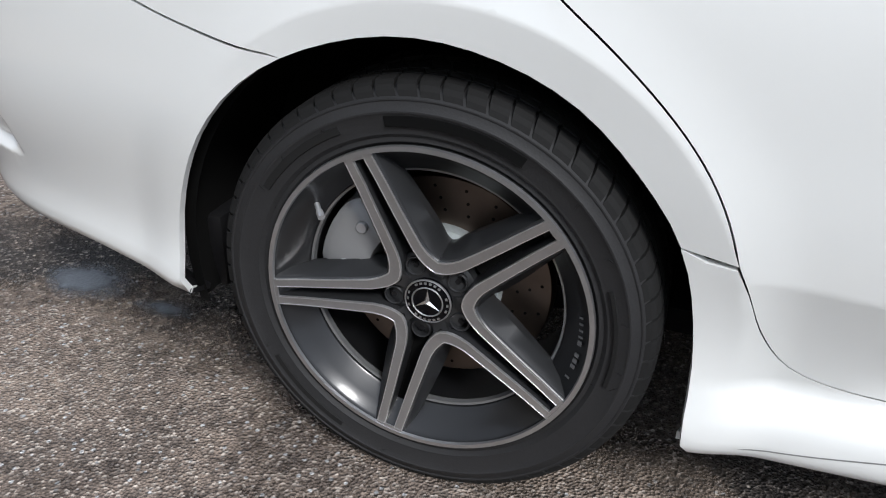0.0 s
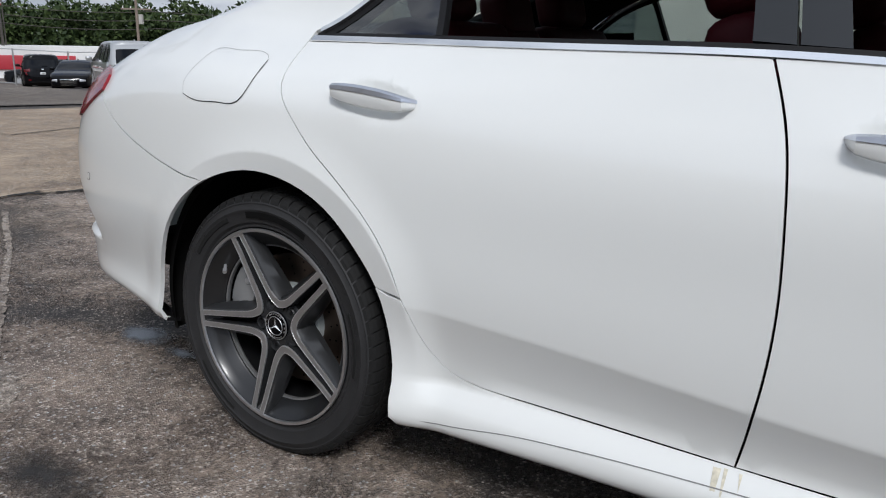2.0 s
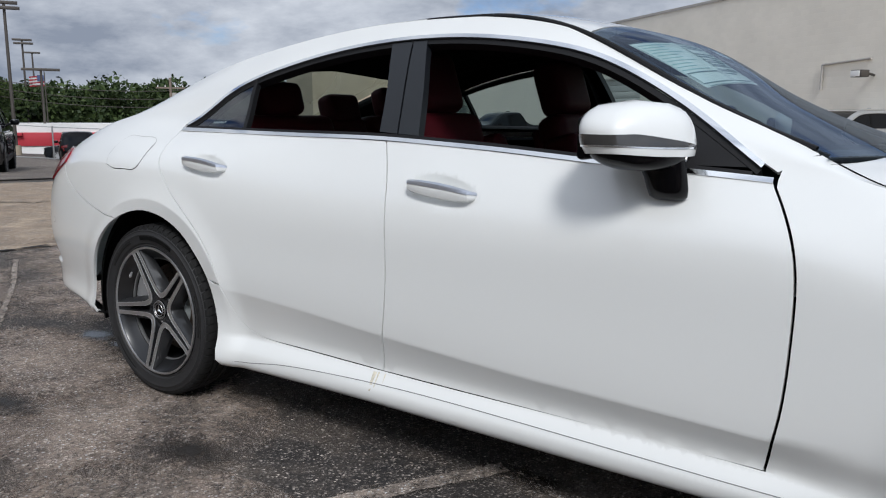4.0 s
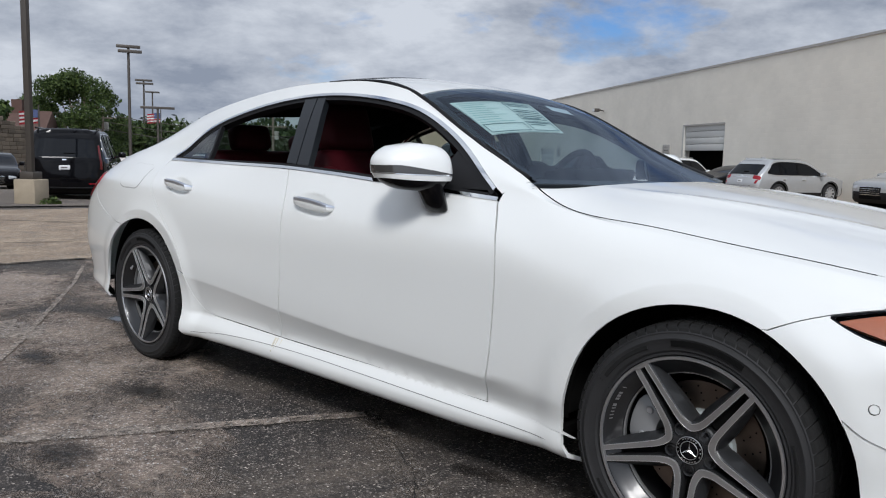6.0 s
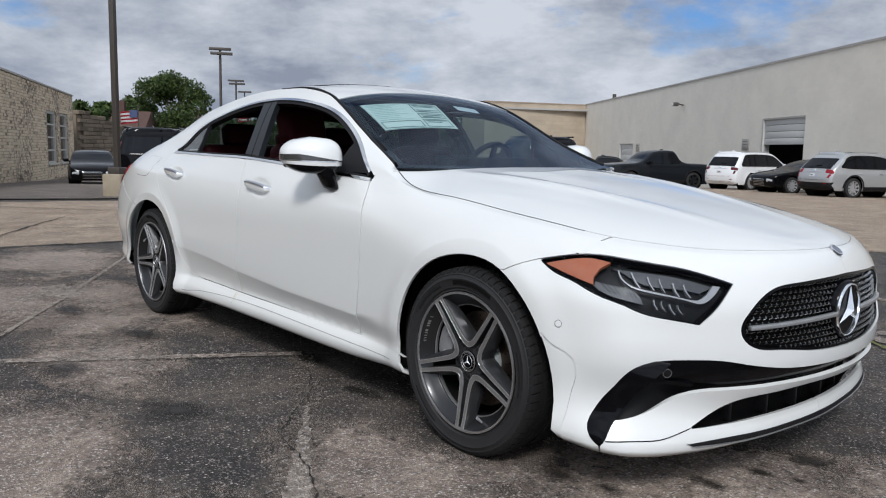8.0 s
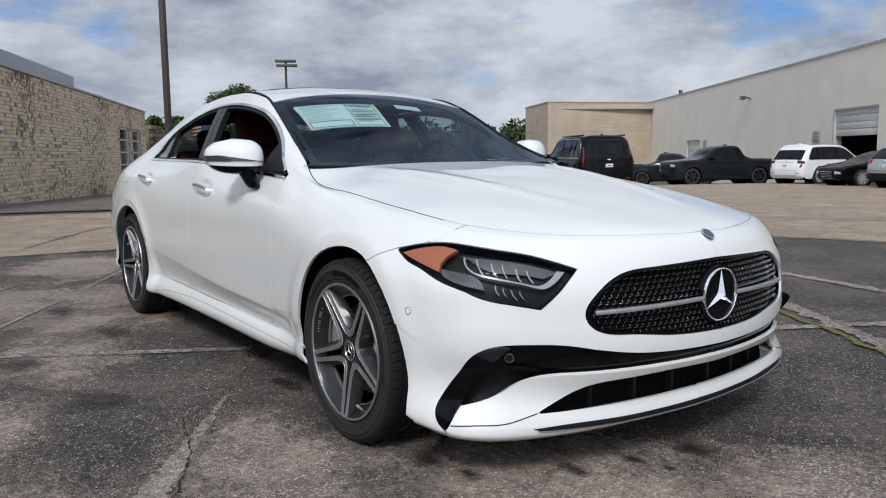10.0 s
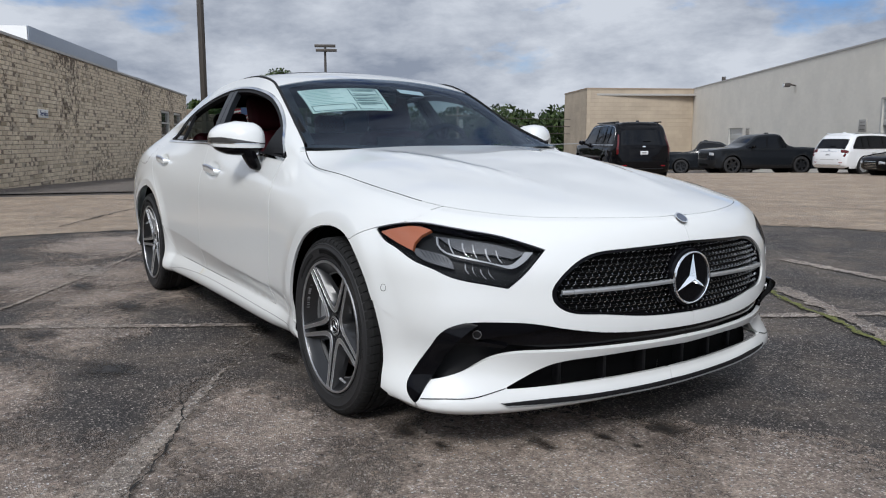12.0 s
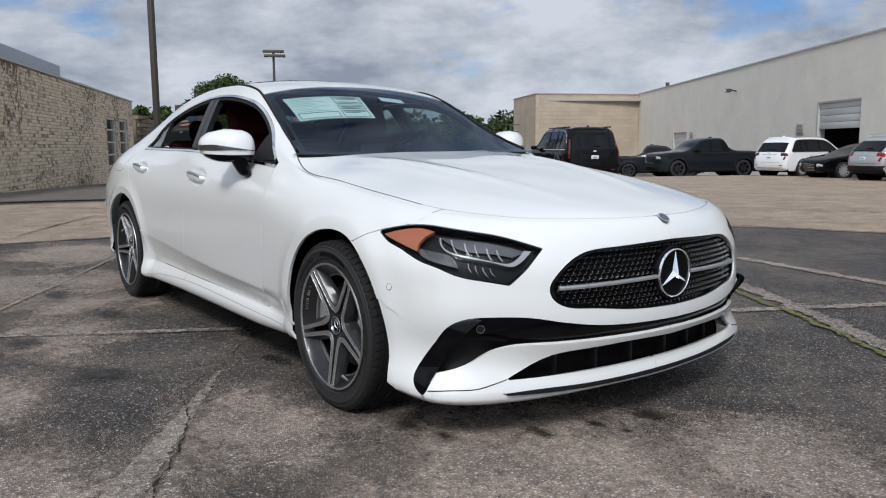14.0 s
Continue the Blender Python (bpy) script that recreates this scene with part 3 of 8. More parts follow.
ARCH_TRIM = [(3.302, .516), (3.361, .478), (3.402, .459), (3.422, .42), (3.41, .347), (3.402, .271), (3.393, .195)]


def nose_cut(line):
    return N(leg(line, step=.012))


def middle(z0, z1, n=4):
    """Chart points up the middle line of the nose."""
    return np.column_stack([np.full(n, U_END), np.linspace(N([(0, z0)])[0][1], N([(0, z1)])[0][1], n)])


k_trim = nearest(arch_f, S([(3.302, .516)])[0])
seam_u = S(leg(ARCH_TRIM, step=.012))
low_u0 = seam_u[-1][0]
low_edge = lambda u0, u1, n=60: np.column_stack([np.linspace(u0, u1, n), np.full(n, .045)])
both("arch_trim", [loop_of(arch_f[:k_trim + 1][::-1], low_edge(arch_f[0][0], low_u0, 10), seam_u[::-1])], PAINT, depth=-.004, gap=.001)
fin_out, fin_in, pocket = nose_cut(FIN_OUT), nose_cut(FIN_IN), nose_cut(POCKET)
duct_top, duct_low = nose_cut(DUCT_TOP), nose_cut(DUCT_LOW)
band_top = nose_cut(BAND_TOP)
fin_u = fin_out[-1][0]
bumper = loop_of(
    arch_f[k_trim:k_bump + 1][::-1], seam_u, low_edge(low_u0, fin_u, 20), fin_out[::-1], band_top[::-1], middle(.407, .451), grille_half[::-1],
    np.column_stack([np.full(6, U_END), np.linspace(N([(0, .694)])[0][1], V_END, 6)]),
    np.column_stack([np.linspace(U_END, gutter_u(3.392), 40), np.full(40, V_END)]),
    S(leg([(3.372, .79), (3.352, .760)])), lamp_up[::-1][nearest(lamp_up[::-1], S([(3.352, .760)])[0]):],
    lamp_in[::-1], lamp_low[::-1], S(leg([(3.245, .7368), (3.18, .7148), (3.122, .6868)])))
both("front_bumper", [bumper], PAINT, gap=.0006, thick=.009)
k_in = nearest(fin_in, N([(.850, .271)])[0])
blade = loop_of(low_edge(fin_u + .001, U_END), middle(.175, .234), duct_low[::-1], duct_top[::-1], middle(.337, .362), pocket[::-1], fin_in[:k_in + 1][::-1])
both("front_spoiler", [blade], PAINT, gap=.001, thick=.014, label="white lower spoiler blade and lip")
both("corner_fin", [loop_of(fin_out, fin_in)], BLACK_GLOSS, depth=-.003, gap=.0005, spacing=.015)
both("intake_band", [loop_of(band_top, nose_cut([(.53, .446), (.60, .459), (.70, .464), (.765, .461), (.82, .44)]), nose_cut([(.82, .43), (.79, .40), (.72, .385), (.55, .366), (.16, .366), (0, .366)]))], BLACK_GLOSS, depth=-.022, thick=0)
both("intake_pocket", [loop_of(nose_cut([(.83, .45), (.86, .33), (.885, .25), (.80, .25), (.6, .30), (0, .30)]), middle(.30, .43), nose_cut([(0, .43), (.5, .46), (.83, .45)]))], BLACK_TRIM, depth=-.05, thick=0)
both("lower_duct", [loop_of(nose_cut([(0, .36), (.5, .35), (.70, .26), (.66, .222), (0, .215)]), middle(.217, .358))], BLACK_DULL, depth=-.07, thick=0)
for y in (.10, .27, .44):
    for s in (1, -1):
        p = skin(N([(y, .30)]))[0]
        part("duct_vane", box((p[0] - .16, s * y - .008, .225), (p[0] - .062, s * y + .008, .345), .003), BLACK_TRIM, car)
both("splitter_strip", [loop_of(nose_cut([(0, .196), (.4, .198), (.58, .203), (.68, .200)]), nose_cut([(.66, .190), (.4, .181), (0, .179)]), middle(.180, .195))], BLACK_TRIM, depth=.003, spacing=.01, thick=.004)
both("splitter_trim", [loop_of(nose_cut([(0, .1785), (.4, .1805), (.665, .1895)]), nose_cut([(.65, .185), (.4, .176), (0, .174)]), middle(.1745, .178, 3))], SATIN, depth=.005, spacing=.008, thick=.004)
both("blade_joint", [loop_of(nose_cut([(.888, .215), (.836, .22), (.759, .222), (.711, .232), (.651, .247)]), nose_cut([(.651, .244), (.711, .229), (.759, .219), (.836, .217), (.888, .212)]))], BLACK_DULL, depth=.0012, spacing=.01, thick=0, gap=0)

# headlamps
LAMP_IN = material("lamp_inside", (0.010, 0.011, 0.012), 0.5, metal=0.0, spec=0.25, spread=0.4, scale=35)
both("lamp_housing", [lamp_loop], LAMP_IN, depth=-.045, thick=0)
both("lamp_rim", [lamp_loop, shrink(lamp_loop, .0065)], BLACK_GLOSS, depth=-.004, spacing=.012, thick=.03, gap=.001)
DRL_GREY = material("reflector_grey", (0.10, 0.104, 0.11), 0.5, metal=0.2, spread=0.3, scale=60)
LAMP_SHELF = material("lamp_shelf", (0.075, 0.079, 0.085), 0.5, metal=0.1, spread=0.2, scale=20)
DRL = material("light_guide", (0.36, 0.37, 0.38), 0.3, spread=0.1)
AMBER_TOP, AMBER_IN, AMBER_LOW = [(3.265, .730), (3.320, .746), (3.398, .757), (3.452, .748)], [(3.452, .748), (3.434, .728), (3.430, .704), (3.438, .682)], [(3.438, .682), (3.377, .698), (3.265, .727)]
both("indicator", [loop_of(S(leg(AMBER_TOP)), S(leg(AMBER_IN)), S(leg(AMBER_LOW)))], AMBER, depth=-.010, spacing=.015, gap=0, label="amber turn signal")
GUIDE_OUT = [(.797, .731), (.808, .702), (.800, .682), (.786, .674), (.736, .659), (.672, .641), (.642, .633), (.615, .645), (.571, .684)]
GUIDE_IN = [(.592, .687), (.628, .654), (.650, .6440), (.672, .6470), (.735, .6650), (.784, .6795), (.797, .686), (.8045, .703), (.7945, .731)]
both("light_guide", [loop_of(nose_cut(GUIDE_OUT), nose_cut(GUIDE_IN))], DRL, depth=-.014, spacing=.012, gap=0, label="pale L-shaped running light")
for (y0, z0), (y1, z1), w in (((.774, .729), (.781, .683), .0016), ((.748, .717), (.751, .677), .0016), ((.724, .712), (.726, .670), .0012), ((.696, .698), (.693, .657), .002), ((.670, .693), (.663, .654), .0018),
                              ((.761, .648), (.757, .616), .0013), ((.743, .644), (.738, .609), .0011), ((.724, .633), (.712, .599), .0013), ((.704, .631), (.691, .598), .0011)):
    ym, zm = (y0 + y1) / 2 + .004, (z0 + z1) / 2
    both("light_blade", [loop_of(nose_cut([(y0 - w, z0), (ym - w, zm), (y1 - w, z1)]), nose_cut([(y1 + w, z1), (ym + w, zm), (y0 + w, z0)]))], DRL, depth=-.020, spacing=.01, gap=0)
both("reflector", [loop_of(nose_cut([(.854, .694), (.829, .686), (.802, .675), (.792, .655), (.791, .631)]), nose_cut([(.791, .631), (.828, .644), (.854, .659), (.862, .674), (.854, .694)]))], DRL_GREY, depth=-.018, spacing=.012, gap=0, label="ribbed grey reflector")
for k in range(7):
    y = .848 - .0075 * k
    both("reflector_rib", [loop_of(nose_cut([(y, .690 - .0022 * k), (y - .002, .664 - .0035 * k)]), nose_cut([(y - .0038, .664 - .0035 * k), (y - .0018, .690 - .0022 * k)]))], LAMP_IN, depth=-.0165, spacing=.01, thick=0, gap=0)
both("lamp_shelf", [loop_of(nose_cut([(.80, .742), (.72, .730), (.62, .700), (.585, .686)]), nose_cut([(.63, .668), (.70, .684), (.775, .705), (.79, .735)]))], LAMP_SHELF, depth=-.030, spacing=.02, gap=0)
both("fin_flap", [loop_of(nose_cut([(.815, .405), (.74, .398), (.655, .380)]), nose_cut([(.665, .372), (.74, .386), (.81, .392)]))], BLACK_GLOSS, depth=-.008, spacing=.02, thick=.02, gap=0)
both("lens", [lamp_loop], LENS, depth=-.001, spacing=.02, thick=0, gap=.003, label="clear headlamp lens")


def on_surface(uv, depth=0.0, side=1):
    """A frame on the skin whose z axis points outwards."""
    p, n = skin_lift(depth)(np.array([uv]))
    p, n = Vector(p[0]), Vector(n[0])
    if side < 0:
        p.y, n.y = -p.y, -n.y
    return Matrix.Translation(p) @ n.to_track_quat("Z", "Y").to_matrix().to_4x4()


def disc_on(name, uv, r, mat, h=.002, label=""):
    for side in (1, -1):
        bmd = lathe([(0, h), (r * .9, h), (r, 0), (r * .9, -h)], 24, "z")
        bmesh.ops.transform(bmd, matrix=on_surface(uv, 0, side), verts=bmd.verts)
        part(name, bmd, mat, car, label)


def ring_on(name, uv, r, w, mat, h=.001):
    for side in (1, -1):
        bmd = lathe([(r, 0), (r, h), (r + w, h), (r + w, 0)], 24, "z")
        bmesh.ops.transform(bmd, matrix=on_surface(uv, 0, side), verts=bmd.verts)
        part(name, bmd, mat, car)


for at in (S([(3.361, .55)])[0], S([(-.80, .62)])[0]):
    disc_on("parking_sensor", at, .0105, PAINT, .0015)
    ring_on("sensor_ring", at, .0108, .0012, BLACK_DULL, .0008)
disc_on("parking_sensor", N([(.74, .425)])[0], .012, BLACK_TRIM, .004)
ring_on("sensor_ring", N([(.74, .425)])[0], .0125, .0016, LIP, .004)

# radiator grille
grille_loop = grille_half
both("grille_backing", [grille_loop], BLACK_DULL, depth=-.05, thick=0, gap=-.01)
both("grille_rim", [loop_of(grille_half, N(leg([(y * .972, .572 + (z - .572) * .93) for y, z in GRILLE[::-1]], step=.012)))], BLACK_GLOSS, depth=-.006, spacing=.012, thick=.03, gap=.0005)
bmg = bmesh.new()
gl = np.array(GRILLE + [(0, .453)])
gl = np.vstack([gl, gl[::-1] * (-1, 1)])
row = 0
cells = []
for z in np.arange(.462, .69, .0195):
    row += 1
    for k in range(-24, 25):
        cells.append((k * .0235 + (.01175 if row % 2 else 0), z))
cells = np.array(cells)
cells = cells[inside(cells, gl * (.975, 1)) & (np.hypot(cells[:, 0], cells[:, 1] - .567) > .098)]
cp, cn = skin_lift(-.020)(N(np.column_stack([np.abs(cells[:, 0]), cells[:, 1]])))
for (y, z), p, n in zip(cells, cp, cn):
    p, n = Vector(p), Vector(n)
    s = -1 if y >= 0 else 1
    p.y, n.y = s * abs(p.y), s * abs(n.y)
    side_v = Vector((0, 0, 1)).cross(n).normalized()
    up_v = n.cross(side_v)
    m = Matrix((side_v, up_v, n)).transposed().to_4x4()
    m.translation = p
    hub = bmg.verts.new(m @ Vector((0, 0, .007)))
    for a in (90, 210, 330):
        c, q = math.cos(radians(a)), math.sin(radians(a))
        tip = Vector((c * .0092, q * .0082, .0))
        w = Vector((-q, c, 0)) * .0015
        v1, v2, v3 = bmg.verts.new(m @ (tip + w)), bmg.verts.new(m @ (tip - w)), bmg.verts.new(m @ (tip + Vector((0, 0, -.012))))
        b1, b2 = bmg.verts.new(m @ (w * 1.1 + Vector((0, 0, 0)))), bmg.verts.new(m @ (-w * 1.1))
        bmg.faces.new((hub, b1, v1))
        bmg.faces.new((hub, v1, v2))
        bmg.faces.new((hub, v2, b2))
        bmg.faces.new((v1, b1, b2, v2))
        bmg.faces.new((v1, v3, v2))
GRILLE_STUD = material("grille_stud", (0.42, 0.43, 0.44), 0.25, metal=1.0, spread=0.3, scale=60)
studs = tagged(part("grille_studs", bmg, GRILLE_STUD, car, smooth=False), kind="stuff")
studs["label"] = "rows of small three-armed metal studs"
bmh = bmesh.new()
for z in np.arange(.462, .69, .0195):
    pts = [(y, z) for y in np.arange(0, .55, .03)]
    pts = [q for q in pts if inside(np.array([q]), gl)[0]]
    if len(pts) < 2:
        continue
    hp = skin_lift(-.034)(N(pts))[0]
    for s in (1, -1):
        for a, b in zip(hp[:-1], hp[1:]):
            add_tube(bmh, (a[0], s * a[1], a[2]), (b[0], s * b[1], b[2]), .0022, sides=5, cap=False)
part("grille_mesh", bmh, BLACK_DULL, car, "black bars behind the studs")
for s in (1, -1):
    bp = skin_lift(.0)(N([(y, .567 - .012 * (y / .5)) for y in (.10, .2, .3, .4, .47, .505)]))[0]
    bmb = bmesh.new()
    for a, b in zip(bp[:-1], bp[1:]):
        A, B = Vector((a[0], s * a[1], a[2])), Vector((b[0], s * b[1], b[2]))
        d = (B - A).normalized()
        mm = Matrix.Translation((A + B) / 2 - Vector((.004, 0, 0))) @ Matrix((d, d.cross(Vector((0, 0, 1))) * -1, Vector((0, 0, 1)))).transposed().to_4x4()
        add_box(bmb, (-(B - A).length / 2 - .001, -.006, -.0068), ((B - A).length / 2 + .001, .010, .0068), .003, mm)
    part("grille_bar", bmb, SATIN, car, "satin silver grille bar")
EX, EZ = 3.850, .567
part("emblem_disc", lathe([(0, .004), (.098, .004), (.102, -.004), (.104, -.04)], 48, "x", (EX, 0, EZ)), BLACK_GLOSS, car)
part("emblem_ring", lathe([(.0835, .005), (.0845, .010), (.0870, .012), (.0900, .010), (.0915, .005), (.087, .002)], 48, "x", (EX, 0, EZ), closed=True), CHROME, car, "round chrome ring")
bme = bmesh.new()
for a in (90, 210, 330):
    c, q = math.cos(radians(a)), math.sin(radians(a))
    tip = bme.verts.new((EX + .008, c * .083, EZ + q * .083))
    mid_v = bme.verts.new((EX + .026, 0, EZ))
    c1, q1 = math.cos(radians(a + 60)), math.sin(radians(a + 60))
    c2, q2 = math.cos(radians(a - 60)), math.sin(radians(a - 60))
    l1, l2 = bme.verts.new((EX + .006, c1 * .0135, EZ + q1 * .0135)), bme.verts.new((EX + .006, c2 * .0135, EZ + q2 * .0135))
    bme.faces.new((mid_v, l1, tip))
    bme.faces.new((mid_v, tip, l2))
part("emblem", bme, CHROME, car, "three chrome arms", smooth=False)

# rear bumper down to the black apron
r_low = np.column_stack([np.linspace(arch_r[-1][0], 0, 50), np.full(50, .06)])
rear_bumper = loop_of(arch_r[k_tail:], r_low, np.column_stack([np.zeros(6), np.linspace(.06, V_END, 6)]),
                      np.column_stack([np.linspace(0, gutter_u(-.91), 30), np.full(30, V_END)]), S(leg([(x - .004, z) for x, z in LAMP_R[::-1]])), S(leg([(x - .004, z) for x, z in TAIL_SEAM[::-1]])))
hollow = [(np.interp(z, HOLLOW_Z, HOLLOW_X) - d, z) for z in np.arange(.43, .62, .01) for d in (-.006, .0, .012, .025, .04, .052)] + [(x, z) for x in np.arange(-.98, -.77, .012) for z in (.420, .4245, .430, .436, .442)]
both("rear_bumper", [rear_bumper], PAINT, extra=S(hollow))

_us = np.linspace(KU[3], KU[23], 900)
_edge = skin(np.column_stack([_us, 0 * _us + V_END]))
edge_y = lambda x: np.interp(x, _edge[:, 0], _edge[:, 1])
edge_z = lambda x: np.interp(x, _edge[:, 0], _edge[:, 2])
HOOD_MID = curve_of([(2.2, 1.03), (2.45, 1.005), (2.8, .968), (3.1, .923), (3.4, .868), (3.6, .826), (3.74, .790), (3.786, .773)])
ROOF_MID = curve_of([(-1.1, .955), (-.9, .985), (-.5, 1.115), (-.25, 1.197), (.1, 1.318), (.4, 1.390), (.8, 1.436), (1.2, 1.437), (1.45, 1.408), (1.6, 1.372), (1.78, 1.311),
                     (1.975, 1.189), (2.2, 1.080), (2.5, .965)])
GLASS_Y = line_of([(-1.1, .0), (-1.0, .6), (-.80, .65), (-.28, .615), (.4, .595), (1.2, .590), (1.57, .60), (1.96, .66), (2.22, .715), (2.5, .78)])
GLASS_Z = curve_of([(-1.1, .940), (-.80, .985), (-.58, 1.055), (-.28, 1.152), (.02, 1.252), (.40, 1.332), (.80, 1.380), (1.2, 1.388), (1.57, 1.335), (1.96, 1.142), (2.22, 1.028), (2.5, .935)])


def field_lift(height):
    def lift(xy):
        e = .003
        h = height(xy)
        gx = (height(xy + (e, 0)) - height(xy - (e, 0))) / (2 * e)
        gy = (height(xy + (0, e)) - height(xy - (0, e))) / (2 * e)
        n = np.column_stack([-gx, -gy, np.ones(len(xy))])
        return np.column_stack([xy, h]), n / np.linalg.norm(n, axis=1)[:, None]
    return lift


def hood_height(xy):
    x, y = xy[:, 0], np.abs(xy[:, 1])
    r = np.clip(y / np.maximum(edge_y(x), .03), 0, 1.1)
    zc, zt = HOOD_MID(x), edge_z(x)
    rib = .010 * np.exp(-((y - (.50 - .22 * (x - 2.4))) / .045) ** 2) * np.clip((x - 2.36) / .30, 0, 1)
    return zc - (zc - zt) * r ** 2.9 + rib * np.clip((3.6 - x) / .5, 0, 1)


def top_height(xy):
    x, y = xy[:, 0], np.abs(xy[:, 1])
    r = np.clip(y / np.maximum(GLASS_Y(x), .05), 0, 1.2)
    zc, zt = ROOF_MID(x), GLASS_Z(x)
    return zc - (zc - zt) * r ** 2.2


def mirrored(half):
    """A closed outline from its right half, front to rear along the middle line."""
    h = np.array(half)
    other = h[::-1] * (1, -1)
    return loop_of(h, other)


hx = np.linspace(2.315, 3.779, 70)
hood_edge = np.column_stack([hx, -(edge_y(hx) - .003)])
cowl = lambda y: 2.45 - .145 * (y / .745) ** 2
cy = np.linspace(0, -.76, 24)
hood = mirrored(np.vstack([np.column_stack([cowl(cy), cy]), hood_edge, [(3.781, -.02)]]))
sheet("bonnet", patch(hood, [], field_lift(hood_height), .035, .012), PAINT, car, "white bonnet with two soft ribs")
header = lambda y: 1.585 + .05 * (y / .6) ** 2
ws_x = np.linspace(1.655, 2.29, 40)
screen_edge = np.column_stack([ws_x, -(GLASS_Y(ws_x) - .012)])
hy = np.linspace(0, -.60, 20)
screen = mirrored(np.vstack([np.column_stack([header(hy), hy]), screen_edge, np.column_stack([cowl(cy) - .008, cy])[::-1]]))
SCREEN = sheet("windscreen", patch(screen, [], field_lift(top_height), .04, 0), SCREEN_GLASS, car, "tinted windscreen with dark border")
rx = np.linspace(.28, 1.628, 50)
roof = mirrored(np.vstack([[(.22, 0)], [(.225, -.3)], np.column_stack([rx, -(GLASS_Y(rx) - .014)]), np.column_stack([header(hy) - .006, hy])[::-1]]))
sheet("roof", patch(roof, [], field_lift(top_height), .04, .01), PAINT, car)
bx = np.linspace(-.60, .27, 30)
rear_glass = mirrored(np.vstack([[(-.66, 0)], [(-.645, -.3)], np.column_stack([bx, -(GLASS_Y(bx) - .05)]), [(.215, -.3)], [(.21, 0)]]))
sheet("rear_window", patch(rear_glass, [], field_lift(top_height), .05, 0), GLASS_FAR, car)
lx = np.linspace(-.93, -.67, 14)
lid = mirrored(np.vstack([[(-1.09, 0)], [(-1.07, -.3)], [(-1.0, -.53)], np.column_stack([lx, -(GLASS_Y(lx) - .012)]), [(-.665, -.3)], [(-.68, 0)]]))
sheet("boot_lid", patch(lid, [], field_lift(top_height), .05, .01), PAINT, car)

# ---------------------------------------------------------------- wheels
TREAD = material("tread_rubber", (0.012, 0.012, 0.012), 0.8, spec=0.22, spread=0.2, scale=20, fine=0.2, fine_scale=300)
GUNMETAL = material("gunmetal", (0.031, 0.032, 0.034), 0.36, metal=0.35, coat=0.12, coat_rough=0.15, spread=0.08, fine=0.06, fine_scale=300)
BARREL = material("rim_barrel", (0.016, 0.0165, 0.018), 0.42, metal=0.4, spread=0.15, scale=20)
HAT = material("disc_hat", (0.42, 0.46, 0.46), 0.55, metal=0.3, spread=0.12, scale=40, fine=0.15, fine_scale=200)
BRAKE_PAD = material("caliper_paint", (0.28, 0.285, 0.29), 0.45, metal=0.3, spread=0.1, scale=30)


def loft(sections):
    """A bar through cross-sections of equally many points."""
    bm = bmesh.new()
    rows = [[bm.verts.new(p) for p in sec] for sec in sections]
    n = len(rows[0])
    for a, b in zip(rows[:-1], rows[1:]):
        for i in range(n):
            bm.faces.new((a[i], a[(i + 1) % n], b[(i + 1) % n], b[i]))
    bm.faces.new(rows[0][::-1])
    bm.faces.new(rows[-1])
    bmesh.ops.recalc_face_normals(bm, faces=bm.faces)
    return bm


# upright vanes that stand proud of the bumper's corners
VANE = ((3.518, .199, 3.520, .1995, 0), (3.493, .217, 3.526, .222, .002), (3.475, .242, 3.531, .240, .004), (3.470, .272, 3.537, .284, .009), (3.484, .316, 3.553, .336, .018), (3.516, .366, 3.574, .378, .029),
        (3.556, .420, 3.600, .415, .038), (3.590, .449, 3.622, .442, .036), (3.619, .462, 3.640, .458, .014))
vane_rows = Spline(np.arange(len(VANE), dtype=float)).weights(np.linspace(0, len(VANE) - 1, 41)) @ np.array(VANE)
vane_out, vane_out_n = skin_lift()(S(vane_rows[:, 0:2]))
vane_in, vane_in_n = skin_lift()(S(vane_rows[:, 2:4]))
for s in (1, -1):
    sections = []
    for p, pn, q, qn, h in zip(vane_out, vane_out_n, vane_in, vane_in_n, vane_rows[:, 4]):
        sections.append([(v[0], s * v[1], v[2]) for v in (p - pn * .006, p + pn * .0015, q * .5 + p * .5 + (pn + qn) * (.002 + .27 * h), q + qn * (h + .002), q + qn * (h * .5 - .004))])
    part("corner_vane", loft(sections), BLACK_GLOSS, car, "glossy black vane")


def rim_point(r_along, off, ang, depth):
    """A place on the wheel face: along a spoke, across it, and how far in from the face."""
    c, s = math.cos(radians(ang)), math.sin(radians(ang))
    return Vector((r_along * c - off * s, depth, r_along * s + off * c))


def face_y(r):
    """The dished face of the wheel, outwards is -y."""
    return -.118 + .030 * (1 - min(r, .24) / .24) ** 1.2 - .0035 * min(1, max(0, (r - .20) / .045))


